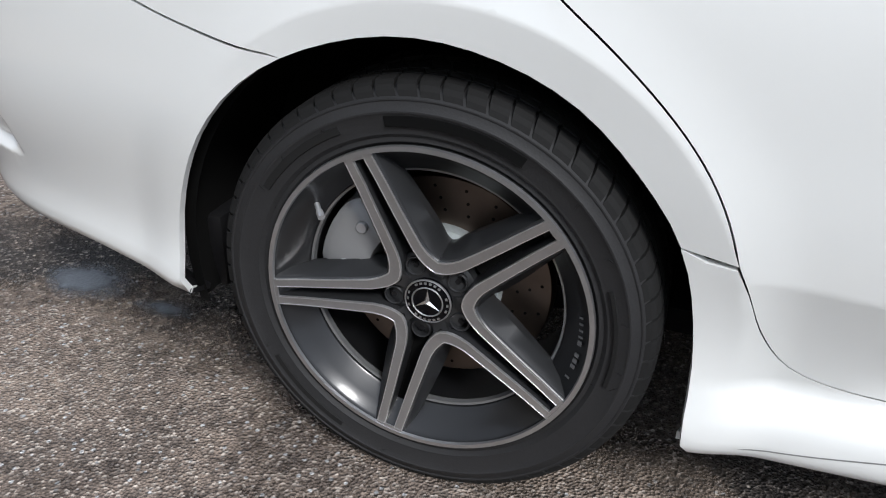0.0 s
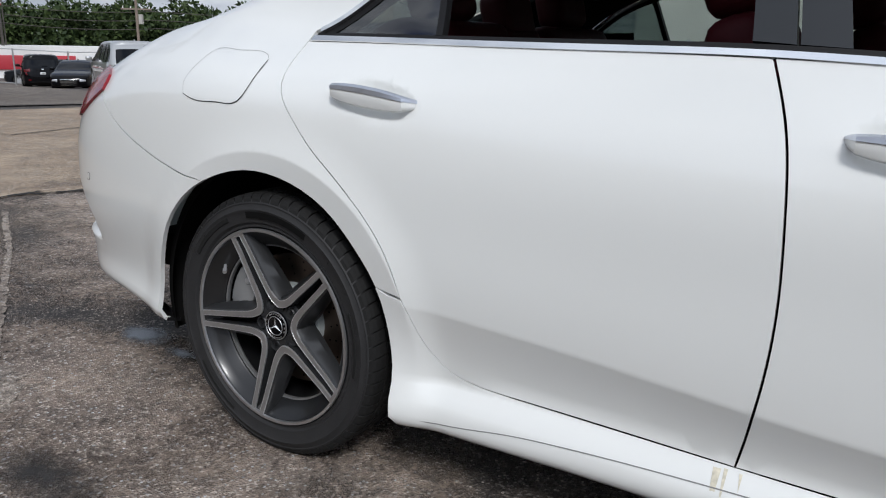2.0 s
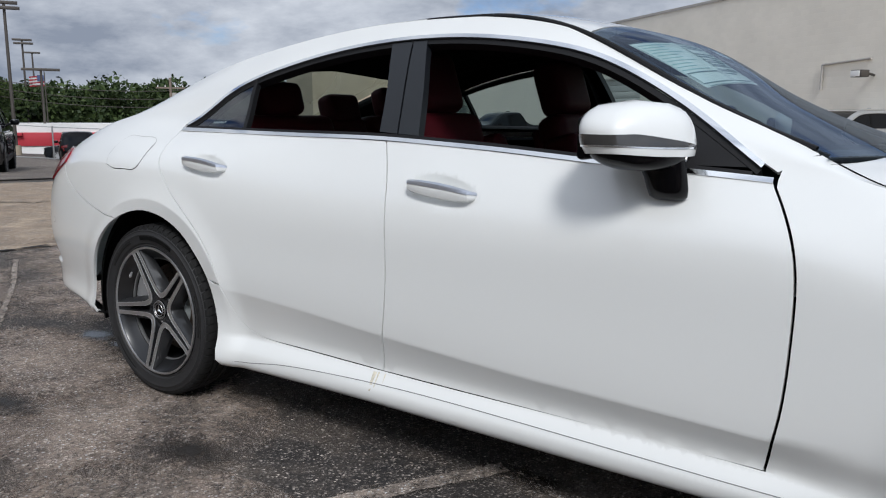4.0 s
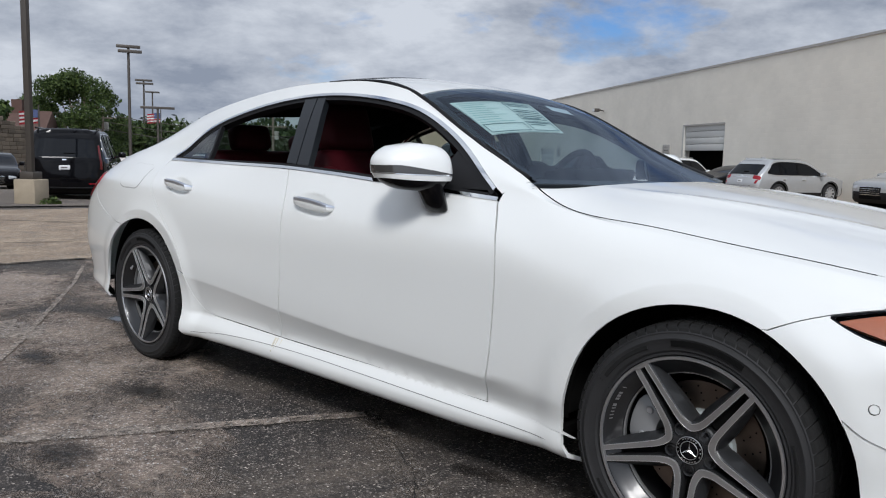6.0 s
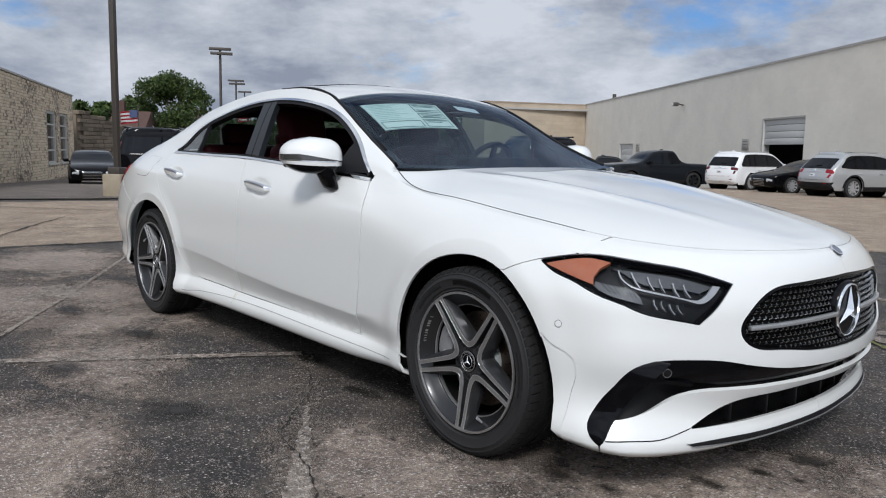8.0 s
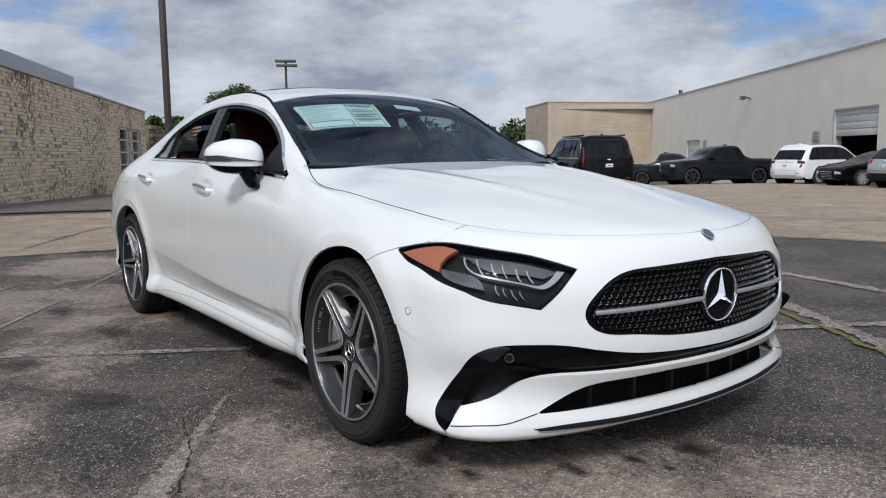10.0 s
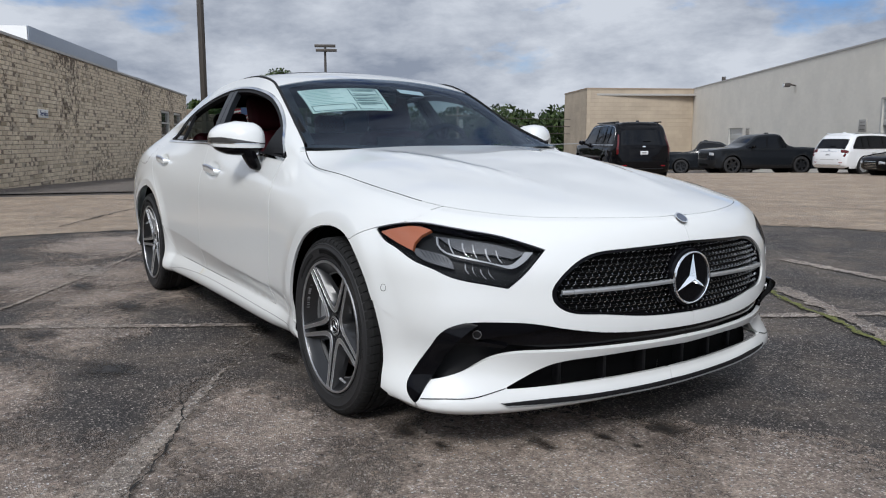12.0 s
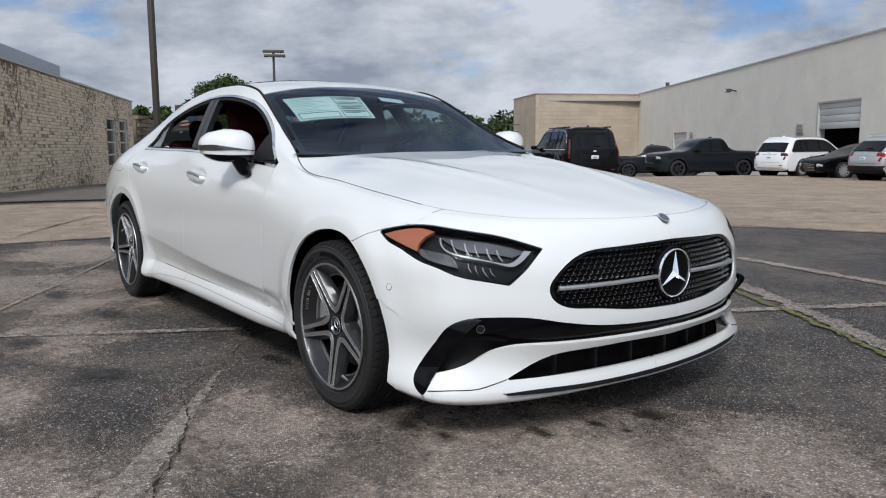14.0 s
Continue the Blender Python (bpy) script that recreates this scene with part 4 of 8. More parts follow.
def vee_path():
    """The middle line of one V of the wheel face, arm to arm, its bisector along x: (place, side, share of the arm) rows."""
    c, s = math.cos(radians(36)), math.sin(radians(36))
    arm = [Vector((r * c + o * s, r * s - o * c)) for r, o in ((.2450, .0150), (.232, .0154), (.20, .0164), (.16, .0178), (.125, .0194), (.100, .0206), (.088, .0214))]
    start, pull, end = arm[-1], Vector((.0655, .0165)), Vector((.0625, 0))
    curve = [start * (1 - f) ** 2 + pull * 2 * f * (1 - f) + end * f * f for f in (.3, .55, .8)] + [end]
    half = arm + curve
    pts = half + [Vector((p.x, -p.y)) for p in half[:-1][::-1]]
    share = [0, .06, .2, .4, .6, .75, .84, .90, .95, .98, 1]
    share = share + share[:-1][::-1]
    rows = []
    for i, p in enumerate(pts):
        d = (pts[min(i + 1, len(pts) - 1)] - pts[max(i - 1, 0)]).normalized()
        rows.append((p, Vector((-d.y, d.x)), share[i]))
    return rows


VEE = vee_path()
FLANK = line_of([(0, .007), (.06, .010), (.3, .017), (.7, .021), (.84, .019), (.92, .014), (1, .012)])
HALF = line_of([(0, .0070), (.5, .0076), (.84, .0086), (1, .0100)])


def vee_section(p, n, share, turn, outline):
    """A cross-section of a V: (across, in) pairs, across counted towards the window."""
    c, s = math.cos(radians(turn)), math.sin(radians(turn))
    y = face_y(p.length)
    out = []
    for across, deep in outline:
        q = p + n * across
        out.append((q.x * c - q.y * s, y + deep, q.x * s + q.y * c))
    return out


def make_wheel(hub, phase, side, caliper_at, valve_at, marks_at):
    """One wheel with five twin spokes; its outer face looks to -y before it is turned for the other side."""
    rim = part("wheel", lathe([(.252, -.116), (.250, -.1225), (.2445, -.1225), (.2425, -.117), (.2405, -.1135), (.226, -.098), (.207, -.082), (.2045, -.079)], 96),
               RIM_DISH, car, "five twin-spoke dark alloy wheel with machined edges")
    part("barrel", lathe([(.2045, -.079), (.2030, -.074), (.2065, -.060), (.214, -.05), (.216, .10), (.235, .115)], 96), BARREL, rim)
    part("barrel_step", lathe([(.2030, -.0760), (.1995, -.0745), (.1985, -.066), (.2030, -.060)], 96), LIP, rim)
    part("rim_edge", lathe([(.2522, -.1195), (.2508, -.1240), (.2440, -.1240), (.2428, -.1195)], 96), RIM_CUT, rim, "machined silver rim edge")
    part("tyre", lathe([(.250, -.112), (.256, -.118), (.262, -.1165), (.268, -.1225), (.272, -.1222), (.284, -.1265), (.296, -.1272), (.2975, -.1285), (.300, -.1285), (.3015, -.1268), (.312, -.1235), (.3135, -.1245), (.3155, -.1242), (.3165, -.1222),
                        (.324, -.116), (.3285, -.105), (.331, -.06), (.3315, 0), (.331, .06), (.3285, .105), (.32, .118), (.30, .126), (.27, .122), (.25, .112)], 96), RUBBER, rim, "black rubber tyre")
    bm = bmesh.new()
    steps = 66
    for k in range(steps):
        a0 = 360 / steps * k
        for prof, slant, width, shift in (([(.3180, -.1212), (.3250, -.1185), (.3315, -.1130), (.3358, -.103), (.3372, -.082)], 1.6, .86, 0),
                                          ([(.3374, -.077), (.3378, -.066), (.3379, -.060)], 1.5, .90, 1.2),
                                          ([(.3379, -.054), (.3382, -.034), (.3383, -.014)], 3.0, .88, 2.0), ([(.3383, .014), (.3382, .034), (.3378, .056)], 3.0, .88, 3.0),
                                          ([(.3375, .062), (.3372, .075), (.3358, .104), (.3295, .1155)], 4.0, .86, 1.0)):
            wd = 360 / steps * width
            top, low = [], []
            for i, (r, y) in enumerate(prof):
                aa = a0 + shift + slant * (i / (len(prof) - 1) - .5)
                for rr, dst in ((r, top), (r - .007, low)):
                    dst.append([bm.verts.new((rr * math.cos(radians(q)), y, rr * math.sin(radians(q)))) for q in (aa, aa + wd * .5, aa + wd)])
            for i in range(len(prof) - 1):
                for j in range(2):
                    bm.faces.new((top[i][j], top[i][j + 1], top[i + 1][j + 1], top[i + 1][j]))
                bm.faces.new((top[i][0], top[i + 1][0], low[i + 1][0], low[i][0]))
                bm.faces.new((top[i][2], low[i][2], low[i + 1][2], top[i + 1][2]))
            for e in (0, -1):
                for j in range(2):
                    bm.faces.new((top[e][j], low[e][j], low[e][j + 1], top[e][j + 1]))
    bmesh.ops.recalc_face_normals(bm, faces=bm.faces)
    tagged(part("tread", bm, TREAD, rim, "cut tread blocks", smooth=False), kind="stuff")
    for a0, a1, r0, r1, m in ((62, 101, .2785, .2945, BLACK_DULL), (115, 147, .2795, .2915, TREAD), (-12, 20, .276, .283, TREAD), (-150, -118, .281, .291, TREAD)):
        arc = [[(r * math.cos(radians(a)), y, r * math.sin(radians(a))) for r, y in ((r0, -.1255), (r0 + .001, -.1276), (r1 - .001, -.1280), (r1, -.1262))] for a in np.linspace(a0, a1, 14)]
        part("sidewall_bar", loft(arc), m, rim, "plain bar on the sidewall")
    # fine rubber seams across the sidewall
    rng = random.Random(int(phase * 10))
    for a0 in (-14, -3, 12, 31, 44, 118, 133, 152, 205, 262):
        bend = rng.uniform(-5, 5)
        arc = []
        for f in np.linspace(0, 1, 8):
            r, a = .262 + .034 * f, radians(a0 + bend * f + rng.uniform(-.8, .8))
            y = -.1175 - .0098 * min(1, f * 1.25)
            c, q = math.cos(a), math.sin(a)
            arc.append([(r * c - o * q, y - h, r * q + o * c) for o, h in ((-.0009, -.002), (0, .0011), (.0009, -.002))])
        part("mould_seam", loft(arc), TREAD, rim)
    for k in range(5):
        ang = phase + 72 * k
        body, cut = [], []
        for p, n, share in VEE:
            h, fl = float(HALF(share)), float(FLANK(share))
            deep = .026 + .016 * share
            body.append(vee_section(p, n, share, ang + 36, [(h, .0004), (h + .0020, .0030), (h + .0034, .0034), (h + .0050, .0062), (h + fl, deep * .80), (h + fl * .92, deep + .012), (-h * .9, deep + .014), (-h - .0020, deep), (-h - .0006, .003), (-h, .0004)]))
            cut.append(vee_section(p, n, share, ang + 36, [(h, .0008), (h * .93, -.0010), (-h * .93, -.0010), (-h, .0008)]))
        part("spoke", loft(body), GUNMETAL, rim)
        part("spoke_face", loft(cut), RIM_CUT, rim, "machined silver spoke face")
        # thin pale strips paint the highlights along both machined edges
        for way in (1, -1):
            lips = [vee_section(p, n, share, ang + 36, [(way * float(HALF(share)) * w, d) for w, d in ((1.06, .0022), (.98, -.0013), (.80, -.0017), (.76, .0010))]) for p, n, share in VEE]
            part("spoke_edge", loft(lips), SPOKE_GLINT, rim, "machined spoke edge with its highlight put into the colour")
        tip = [[rim_point(r, o, ang, face_y(.243) + d) for r, d in ((.2385, .001), (.2390, -.0012), (.2500, -.0022), (.2505, .001))] for o in (-.0222, .0222)]
        part("spoke_tip", loft(tip), RIM_CUT, rim)
        # sunk web between the two bars
        web = [[rim_point(r, o, ang, face_y(r) + d), rim_point(r, -o, ang, face_y(r) + d), rim_point(r, -o, ang, face_y(r) + d + .014), rim_point(r, o, ang, face_y(r) + d + .014)]
               for r, o, d in ((.2425, .0130, .010), (.232, .0145, .026), (.20, .0155, .034), (.13, .018, .036), (.085, .022, .032))]
        part("spoke_web", loft(web), BLACK_DULL, rim)
        # shoulder between the V and the hub
        vee = [[rim_point(r, o, ang + 36, face_y(r) + d), rim_point(r, -o, ang + 36, face_y(r) + d), rim_point(r, -o * .8, ang + 36, face_y(r) + d + .03), rim_point(r, o * .8, ang + 36, face_y(r) + d + .03)]
               for r, o, d in ((.062, .016, .0010), (.050, .0115, .0022), (.038, .0105, .005))]
        part("spoke_shoulder", loft(vee), GUNMETAL, rim)
        c = rim_point(.057, 0, ang, -.086)
        part("bolt_well", lathe([(.0165, -.0020), (.0150, -.0045), (.0132, -.0035), (.0125, .010), (0, .010)], 20, "y", c), GUNMETAL, rim)
        part("bolt", lathe([(0, -.001), (.0045, -.001), (.0050, .002), (.0072, .002), (.0088, .004), (.0088, .012)], 6, "y", c), BLACK_TRIM, rim)
        c = rim_point(.0535, 0, ang + 36, face_y(.0535) + .0010)
        part("face_pin", lathe([(0, -.0004), (.0036, -.0004), (.0036, .01)], 12, "y", c), BLACK_DULL, rim)
    part("hub", lathe([(.034, -.089), (.044, -.0885), (.060, -.084), (.074, -.074), (.080, -.05), (.07, -.02), (0, -.02)], 48), GUNMETAL, rim)
    cap = part("hub_cap", lathe([(0, -.098), (.026, -.098), (.0350, -.0960), (.0375, -.086)], 40), BLACK_GLOSS, rim, "black hub cap with silver emblem")
    part("cap_ring", lathe([(.0228, -.0982), (.0235, -.0994), (.0246, -.0994), (.0253, -.0982)], 40), RIM_CUT, rim)
    part("cap_ring", lathe([(.0345, -.0962), (.0352, -.0975), (.0366, -.0968), (.0372, -.0950)], 40), RIM_CUT, rim)
    for a in list(range(55, 126, 14)) + list(range(235, 306, 14)) + [160, 180, 200, 340, 0, 20]:
        bar = [[rim_point(.0297, o, a, y) for o, y in ((-.0021, -.0968), (-.0021, -.0984), (.0021, -.0984), (.0021, -.0968))], [rim_point(.0327, o, a, y) for o, y in ((-.0021, -.0960), (-.0021, -.0977), (.0021, -.0977), (.0021, -.0960))]]
        part("cap_mark", loft(bar), RIM_CUT, cap)
    bm = bmesh.new()
    for a in (90, 210, 330):
        t, l1, l2 = [Vector((r * math.cos(radians(q)), -.0985, r * math.sin(radians(q)))) for r, q in ((.0225, a), (.0042, a + 60), (.0042, a - 60))]
        m = Vector((0, -.1025, 0))
        for tri in ((m, l1, t), (m, t, l2)):
            bm.faces.new([bm.verts.new(q) for q in tri])
    part("cap_emblem", bm, CHROME, rim, smooth=False)
    # small printed marks on the lip, and the valve
    for k, w in enumerate((.0016, .0016, .0016, .0016, .004, .0, .0032, .0036, .0030, .0, .0012)):
        if w:
            a = marks_at - 2.6 * k
            bar = [[rim_point(r, o + .35 * (r - .229), a, -.1015 - (r - .226) * 1.05 - .0006) for r in (.2265, .2330)] + [rim_point(r, o + .35 * (r - .229), a, -.1015 - (r - .226) * 1.05 + .001) for r in (.2330, .2265)] for o in (-w, w)]
            part("lip_mark", loft(bar), LIP, rim)
    vb = add_tube(bmesh.new(), rim_point(.222, 0, valve_at, -.088), rim_point(.204, 0, valve_at, -.104), .0042)
    part("valve", add_tube(vb, rim_point(.2075, 0, valve_at, -.101), rim_point(.198, 0, valve_at, -.1095), .0056, sides=8), CAST, rim)
    # brake: turned by its own angle, not with the spokes
    disc = part("brake_disc", lathe([(.080, -.022), (.170, -.022), (.173, -.018), (.173, .008), (.08, .008)], 64), STEEL, rim, "steel brake disc with brown tint")
    part("disc_hat", lathe([(.0, -.044), (.080, -.044), (.092, -.038), (.096, -.02)], 48), HAT, rim, "pale grey disc hat")
    hole = bpy.data.meshes.new("drilled_hole")
    bmh_ = lathe([(0, 0), (.0026, 0), (.0026, .002)], 8, "y")
    bmh_.to_mesh(hole)
    bmh_.free()
    hole.materials.append(BLACK_DULL)
    for k in range(20):
        for r in (.118, .137, .156):
            h_ob = new("drilled_hole", hole)
            h_ob.parent = disc
            h_ob.location = rim_point(r, 0, 18 * k + r * 160, -.0226)
    sec = []
    for q in np.linspace(caliper_at - 25, caliper_at + 25, 11):
        e = 1 - abs(q - caliper_at) / 25
        grow = .012 * min(1, e * 4)
        r0, r1 = .112 - grow * .6, .182 + grow
        c, s = math.cos(radians(q)), math.sin(radians(q))
        y0 = -.058 - grow * 1.2
        sec.append([(r0 * c, -.03, r0 * s), (r0 * 1.06 * c, y0, r0 * 1.06 * s), (r0 * 1.16 * c, y0 - .003, r0 * 1.16 * s), (r1 * .90 * c, y0 - .003, r1 * .90 * s), (r1 * .97 * c, y0 + .004, r1 * .97 * s), (r1 * c, -.03, r1 * s), (r1 * c, .03, r1 * s), (r0 * c, .03, r0 * s)])
    cal = part("brake_caliper", loft(sec), BRAKE_PAD, rim, "grey brake caliper")
    for da in (-15, 15):
        part("caliper_bolt", lathe([(0, -.006), (.008, -.006), (.010, -.002), (.010, .012)], 12, "y", rim_point(.146, 0, caliper_at + da, -.074)), CAST, cal)
    rim.matrix_basis = pose(hub[0], -.812 * side, hub[1], 0, 0, 0 if side > 0 else 180)
    return rim


for hub, phase, cal, valve, marks in ((HUB_R, 41.5, 156, 145, 8), (HUB_F, 52.0, 165, -70, 172)):
    make_wheel(hub, phase, 1, cal, valve, marks)
    make_wheel(hub, phase + 20, -1, 180 - cal, valve, marks)

# wheel wells and underside
for hub, a0, a1 in ((HUB_R, -18, 194), (HUB_F, -26, 184)):
    for s in (1, -1):
        bm = bmesh.new()
        prev = None
        for a in np.linspace(a0, a1, 40):
            c, q = math.cos(radians(a)), math.sin(radians(a))
            r = .432
            cur = [bm.verts.new((hub[0] + rr * c, -s * y, hub[1] + rr * q)) for rr, y in ((r - .028, .86 if hub is HUB_F else .90), (r, .85 if hub is HUB_F else .89), (r, .60), (.0, .58))]
            if prev:
                for i in range(3):
                    bm.faces.new((prev[i], prev[i + 1], cur[i + 1], cur[i]))
            prev = cur
        part("wheel_well", bm, BLACK_DULL, car, "black felt wheel arch liner")
part("underbody", box((-.90, -.62, .27), (-.44, .62, .40), .04), BLACK_DULL, car)
part("underbody", box((.44, -.86, .185), (2.50, .86, .26), .03), BLACK_DULL, car)
part("underbody", box((-.44, -.58, .19), (3.36, .58, .34), .04), BLACK_DULL, car)
part("underbody", box((3.36, -.62, .19), (3.62, .62, .30), .03), BLACK_DULL, car)
for hx in (-.425, .43):
    for s in (1, -1):
        part("mud_flap", box((hx - .02, min(-s * .83, -s * .62), .22), (hx + .02, max(-s * .83, -s * .62), .36), .01), BLACK_TRIM, car)

# ---------------------------------------------------------------- windows, trim and lamps of the car
def offset_line(pts, d):
    """A line moved to its right by d, in the plane of its points."""
    p = leg(pts, step=.015)
    t = np.gradient(p, axis=0)
    t /= np.linalg.norm(t, axis=1)[:, None]
    return p + np.column_stack([t[:, 1], -t[:, 0]]) * d


edge_y_of, edge_z_of = line_of([(p[0], p[1]) for p in GUTTER[3:18]]), line_of([(p[0], p[2]) for p in GUTTER[3:18]])
dlo_line = leg(DLO, step=.015)
both("window_chrome", [loop_of(S(dlo_line), S(offset_line(DLO, .012)[::-1]))], CHROME, depth=.003, spacing=.01, thick=.008, gap=.0005, label="chrome strip round the side windows")
both("window_seal", [loop_of(S(offset_line(DLO, .012)), S(offset_line(DLO, .026)[::-1]))], BLACK_TRIM, depth=-.006, spacing=.012, thick=.03, gap=0, label="black rubber window seal")
BELT = [(.028, 1.040), (.30, 1.037), (.51, 1.034), (.80, 1.031), (1.06, 1.027), (1.25, 1.018), (1.46, 1.006), (1.76, .984), (2.0, .969), (2.19, .956)]
both("belt_chrome", [loop_of(S(leg([(x, z - .0065) for x, z in BELT])), S(leg([(x, z - .0185) for x, z in BELT[::-1]])))], CHROME, depth=.004, spacing=.01, thick=.012, gap=.0005, label="chrome strip along the belt line")
SEAL = BELT[:-1] + [(2.14, .9595)]
both("belt_seal", [loop_of(S(leg([(x, z + .005) for x, z in SEAL])), S(leg([(x, z - .0065) for x, z in SEAL[::-1]])))], BLACK_TRIM, depth=-.004, spacing=.012, thick=.03, gap=0)
PIL_R, PIL_M, PIL_F = [(1.030, 1.036), (1.008, 1.165), (.957, 1.318)], [(1.102, 1.031), (1.078, 1.165), (1.040, 1.322)], [(1.185, 1.026), (1.155, 1.163), (1.098, 1.322)]
for a, b in ((PIL_R, PIL_M), ([(x + .004, z) for x, z in PIL_M], PIL_F)):
    both("door_pillar", [loop_of(S(leg(a)), S(leg([a[-1], b[-1]])), S(leg(b[::-1])), S(leg([b[0], a[0]])))], PILLAR, depth=-.004, thick=.03, label="matt black door pillar cover")
both("quarter_divider", [loop_of(S(leg([(.342, 1.225), (.384, 1.04)])), S(leg([(.402, 1.04), (.358, 1.23)])))], BLACK_TRIM, depth=-.003, spacing=.01, thick=.02, gap=0)
both("quarter_window", [loop_of(S(leg([(.062, 1.05), (.09, 1.070), (.217, 1.150), (.34, 1.205)])), S(leg([(.346, 1.205), (.386, 1.042)])), S(leg([(.38, 1.042), (.062, 1.045)])))], GLASS_TINT, depth=-.008, thick=0, gap=0, label="small tinted rear quarter window")
both("mirror_sail", [loop_of(S(leg([(1.93, 1.116), (1.985, 1.085), (2.06, 1.04), (2.15, .982)])), S(leg([(2.15, .975), (1.90, .975)])), S(leg([(1.90, .975), (1.93, 1.116)])))], BLACK_TRIM, depth=-.008, thick=.02, gap=0, label="black triangular panel under the mirror")
both("pillar_lining", [loop_of(along_gutter(-.70, 2.10), S(leg([(2.12, 1.0), (2.05, 1.05)])), S(leg(DLO[1:-1][::-1])), S(leg([(.03, 1.03), (-.2, 1.02), (-.5, 1.0)])))], CABIN, depth=-.028, thick=0)
both("door_card", [loop_of(S(leg([(-.30, 1.0), (.30, 1.02), (1.06, 1.01), (1.76, .968), (2.2, .93)])), S(leg([(2.25, .85), (2.25, .40)])), S(leg([(2.2, .38), (.40, .45)])), S(leg([(.3, .65), (-.30, .95)])))], CABIN, depth=-.075, thick=.03)
for s in (1, -1):
    lx_ = np.linspace(-.72, 2.12, 60)
    lp_ = np.column_stack([lx_, -s * (edge_y_of(lx_) - .030), edge_z_of(lx_) - .020])
    part("roof_lining", loft([[(x, y + .024 * math.cos(q), z + .024 * math.sin(q)) for q in np.linspace(0, 2 * math.pi, 9)[:-1]] for x, y, z in lp_]), CABIN, car)
# the far side keeps its glass up
both("door_window", [loop_of(S(offset_line(DLO, .03)[4:-6]), S(leg([(2.05, 1.0), (1.2, 1.03), (.10, 1.045)])))], GLASS_FAR, depth=-.010, thick=0, gap=0, sides=(-1,), label="closed clear side window")

# roof edge moulding and the windscreen's black border
for s in (1, -1):
    gx = np.linspace(1.06, 2.26, 50)
    gp = np.column_stack([gx, -s * (GLASS_Y(gx) - .006), GLASS_Z(gx) + .001])
    bmr = bmesh.new()
    for a, b in zip(gp[:-1], gp[1:]):
        add_tube(bmr, a, b, *[.0025 + .005 * min(1, max(0, q[0] - 1.06) / .35) for q in (a, b)], sides=8, cap=False)
    part("roof_moulding", bmr, BLACK_TRIM, car)


def top_at(d):
    return field_lift(lambda xy: top_height(xy) + d)


def inset(half, dx, dy):
    """A mirrored outline drawn in towards its middle."""
    lp = mirrored(half)
    c = (lp.max(axis=0) + lp.min(axis=0)) / 2
    size = (lp.max(axis=0) - lp.min(axis=0)) / 2
    return c + (lp - c) * (1 - np.array([dx, dy]) / size)


s_half = np.vstack([np.column_stack([header(hy), hy]), screen_edge, np.column_stack([cowl(cy) - .008, cy])[::-1]])
sheet("screen_border", patch(mirrored(s_half), [inset(s_half, .045, .050)], top_at(-.003), .04, 0), BLACK_GLOSS, car, "black printed border of the windscreen")
sheet("cowl_trim", patch(mirrored(np.vstack([np.column_stack([cowl(cy) - .07, cy]), np.column_stack([cowl(cy) + .035, cy])[::-1]])), [], top_at(-.025), .05, 0), BLACK_TRIM, car)
sheet("roof_glass", patch(mirrored(np.vstack([[(.50, 0)], [(.50, -.40)], [(.53, -.43)], [(1.18, -.43)], [(1.22, -.40)], [(1.235, 0)]])), [], top_at(.003), .05, .004), BLACK_GLOSS, car, "dark panoramic roof panel")
sheet("headliner", patch(mirrored(np.vstack([[(.10, 0)], [(.10, -.54)], [(.6, -.565)], [(1.50, -.565)], [(1.60, -.3)], [(1.60, 0)]])), [], top_at(-.035), .06, 0), CABIN, car)
MINT = material("mint_paper", (0.84, 0.90, 0.79), 0.6, spread=0.04)
PRINT = material("print_grey", (0.16, 0.24, 0.22), 0.7, spread=0.1)
LABEL_WHITE = material("label_white", (0.72, 0.76, 0.76), 0.6, spread=0.05)


def sticker_point(u, v):
    tl, tr, bl, br = (1.723, -.533), (1.778, -.091), (1.952, -.544), (1.975, -.105)
    return tuple((tl[i] * (1 - u) + tr[i] * u) * (1 - v) + (bl[i] * (1 - u) + br[i] * u) * v for i in (0, 1))


def sticker_quad(u0, v0, u1, v1, d):
    lp = loop_of(leg([sticker_point(u0, v0), sticker_point(u1, v0)], step=.05), leg([sticker_point(u1, v0), sticker_point(u1, v1)], step=.05),
                 leg([sticker_point(u1, v1), sticker_point(u0, v1)], step=.05), leg([sticker_point(u0, v1), sticker_point(u0, v0)], step=.05))
    return patch(lp, [], top_at(d), .05, 0)


stk = sheet("price_sticker", sticker_quad(0, 0, 1, 1, -.004), MINT, car, "pale mint paper sheet with unreadable print")
for i in range(11):
    sheet("print_bar", sticker_quad(.04, .07 + .065 * i, .04 + (.30 if i % 3 else .44), .085 + .065 * i, -.0025), material("print_faint", (.40, .60, .54), .7) if i == 0 else bpy.data.materials["print_faint"], stk)
for i in range(4):
    sheet("print_bar", sticker_quad(.63, .10 + .2 * i, .93, .13 + .2 * i, -.0025), PRINT, stk)
    sheet("print_bar", sticker_quad(.64, .16 + .2 * i, .64 + (.27, .16, .24, .2)[i], .19 + .2 * i, -.0025), PRINT, stk)
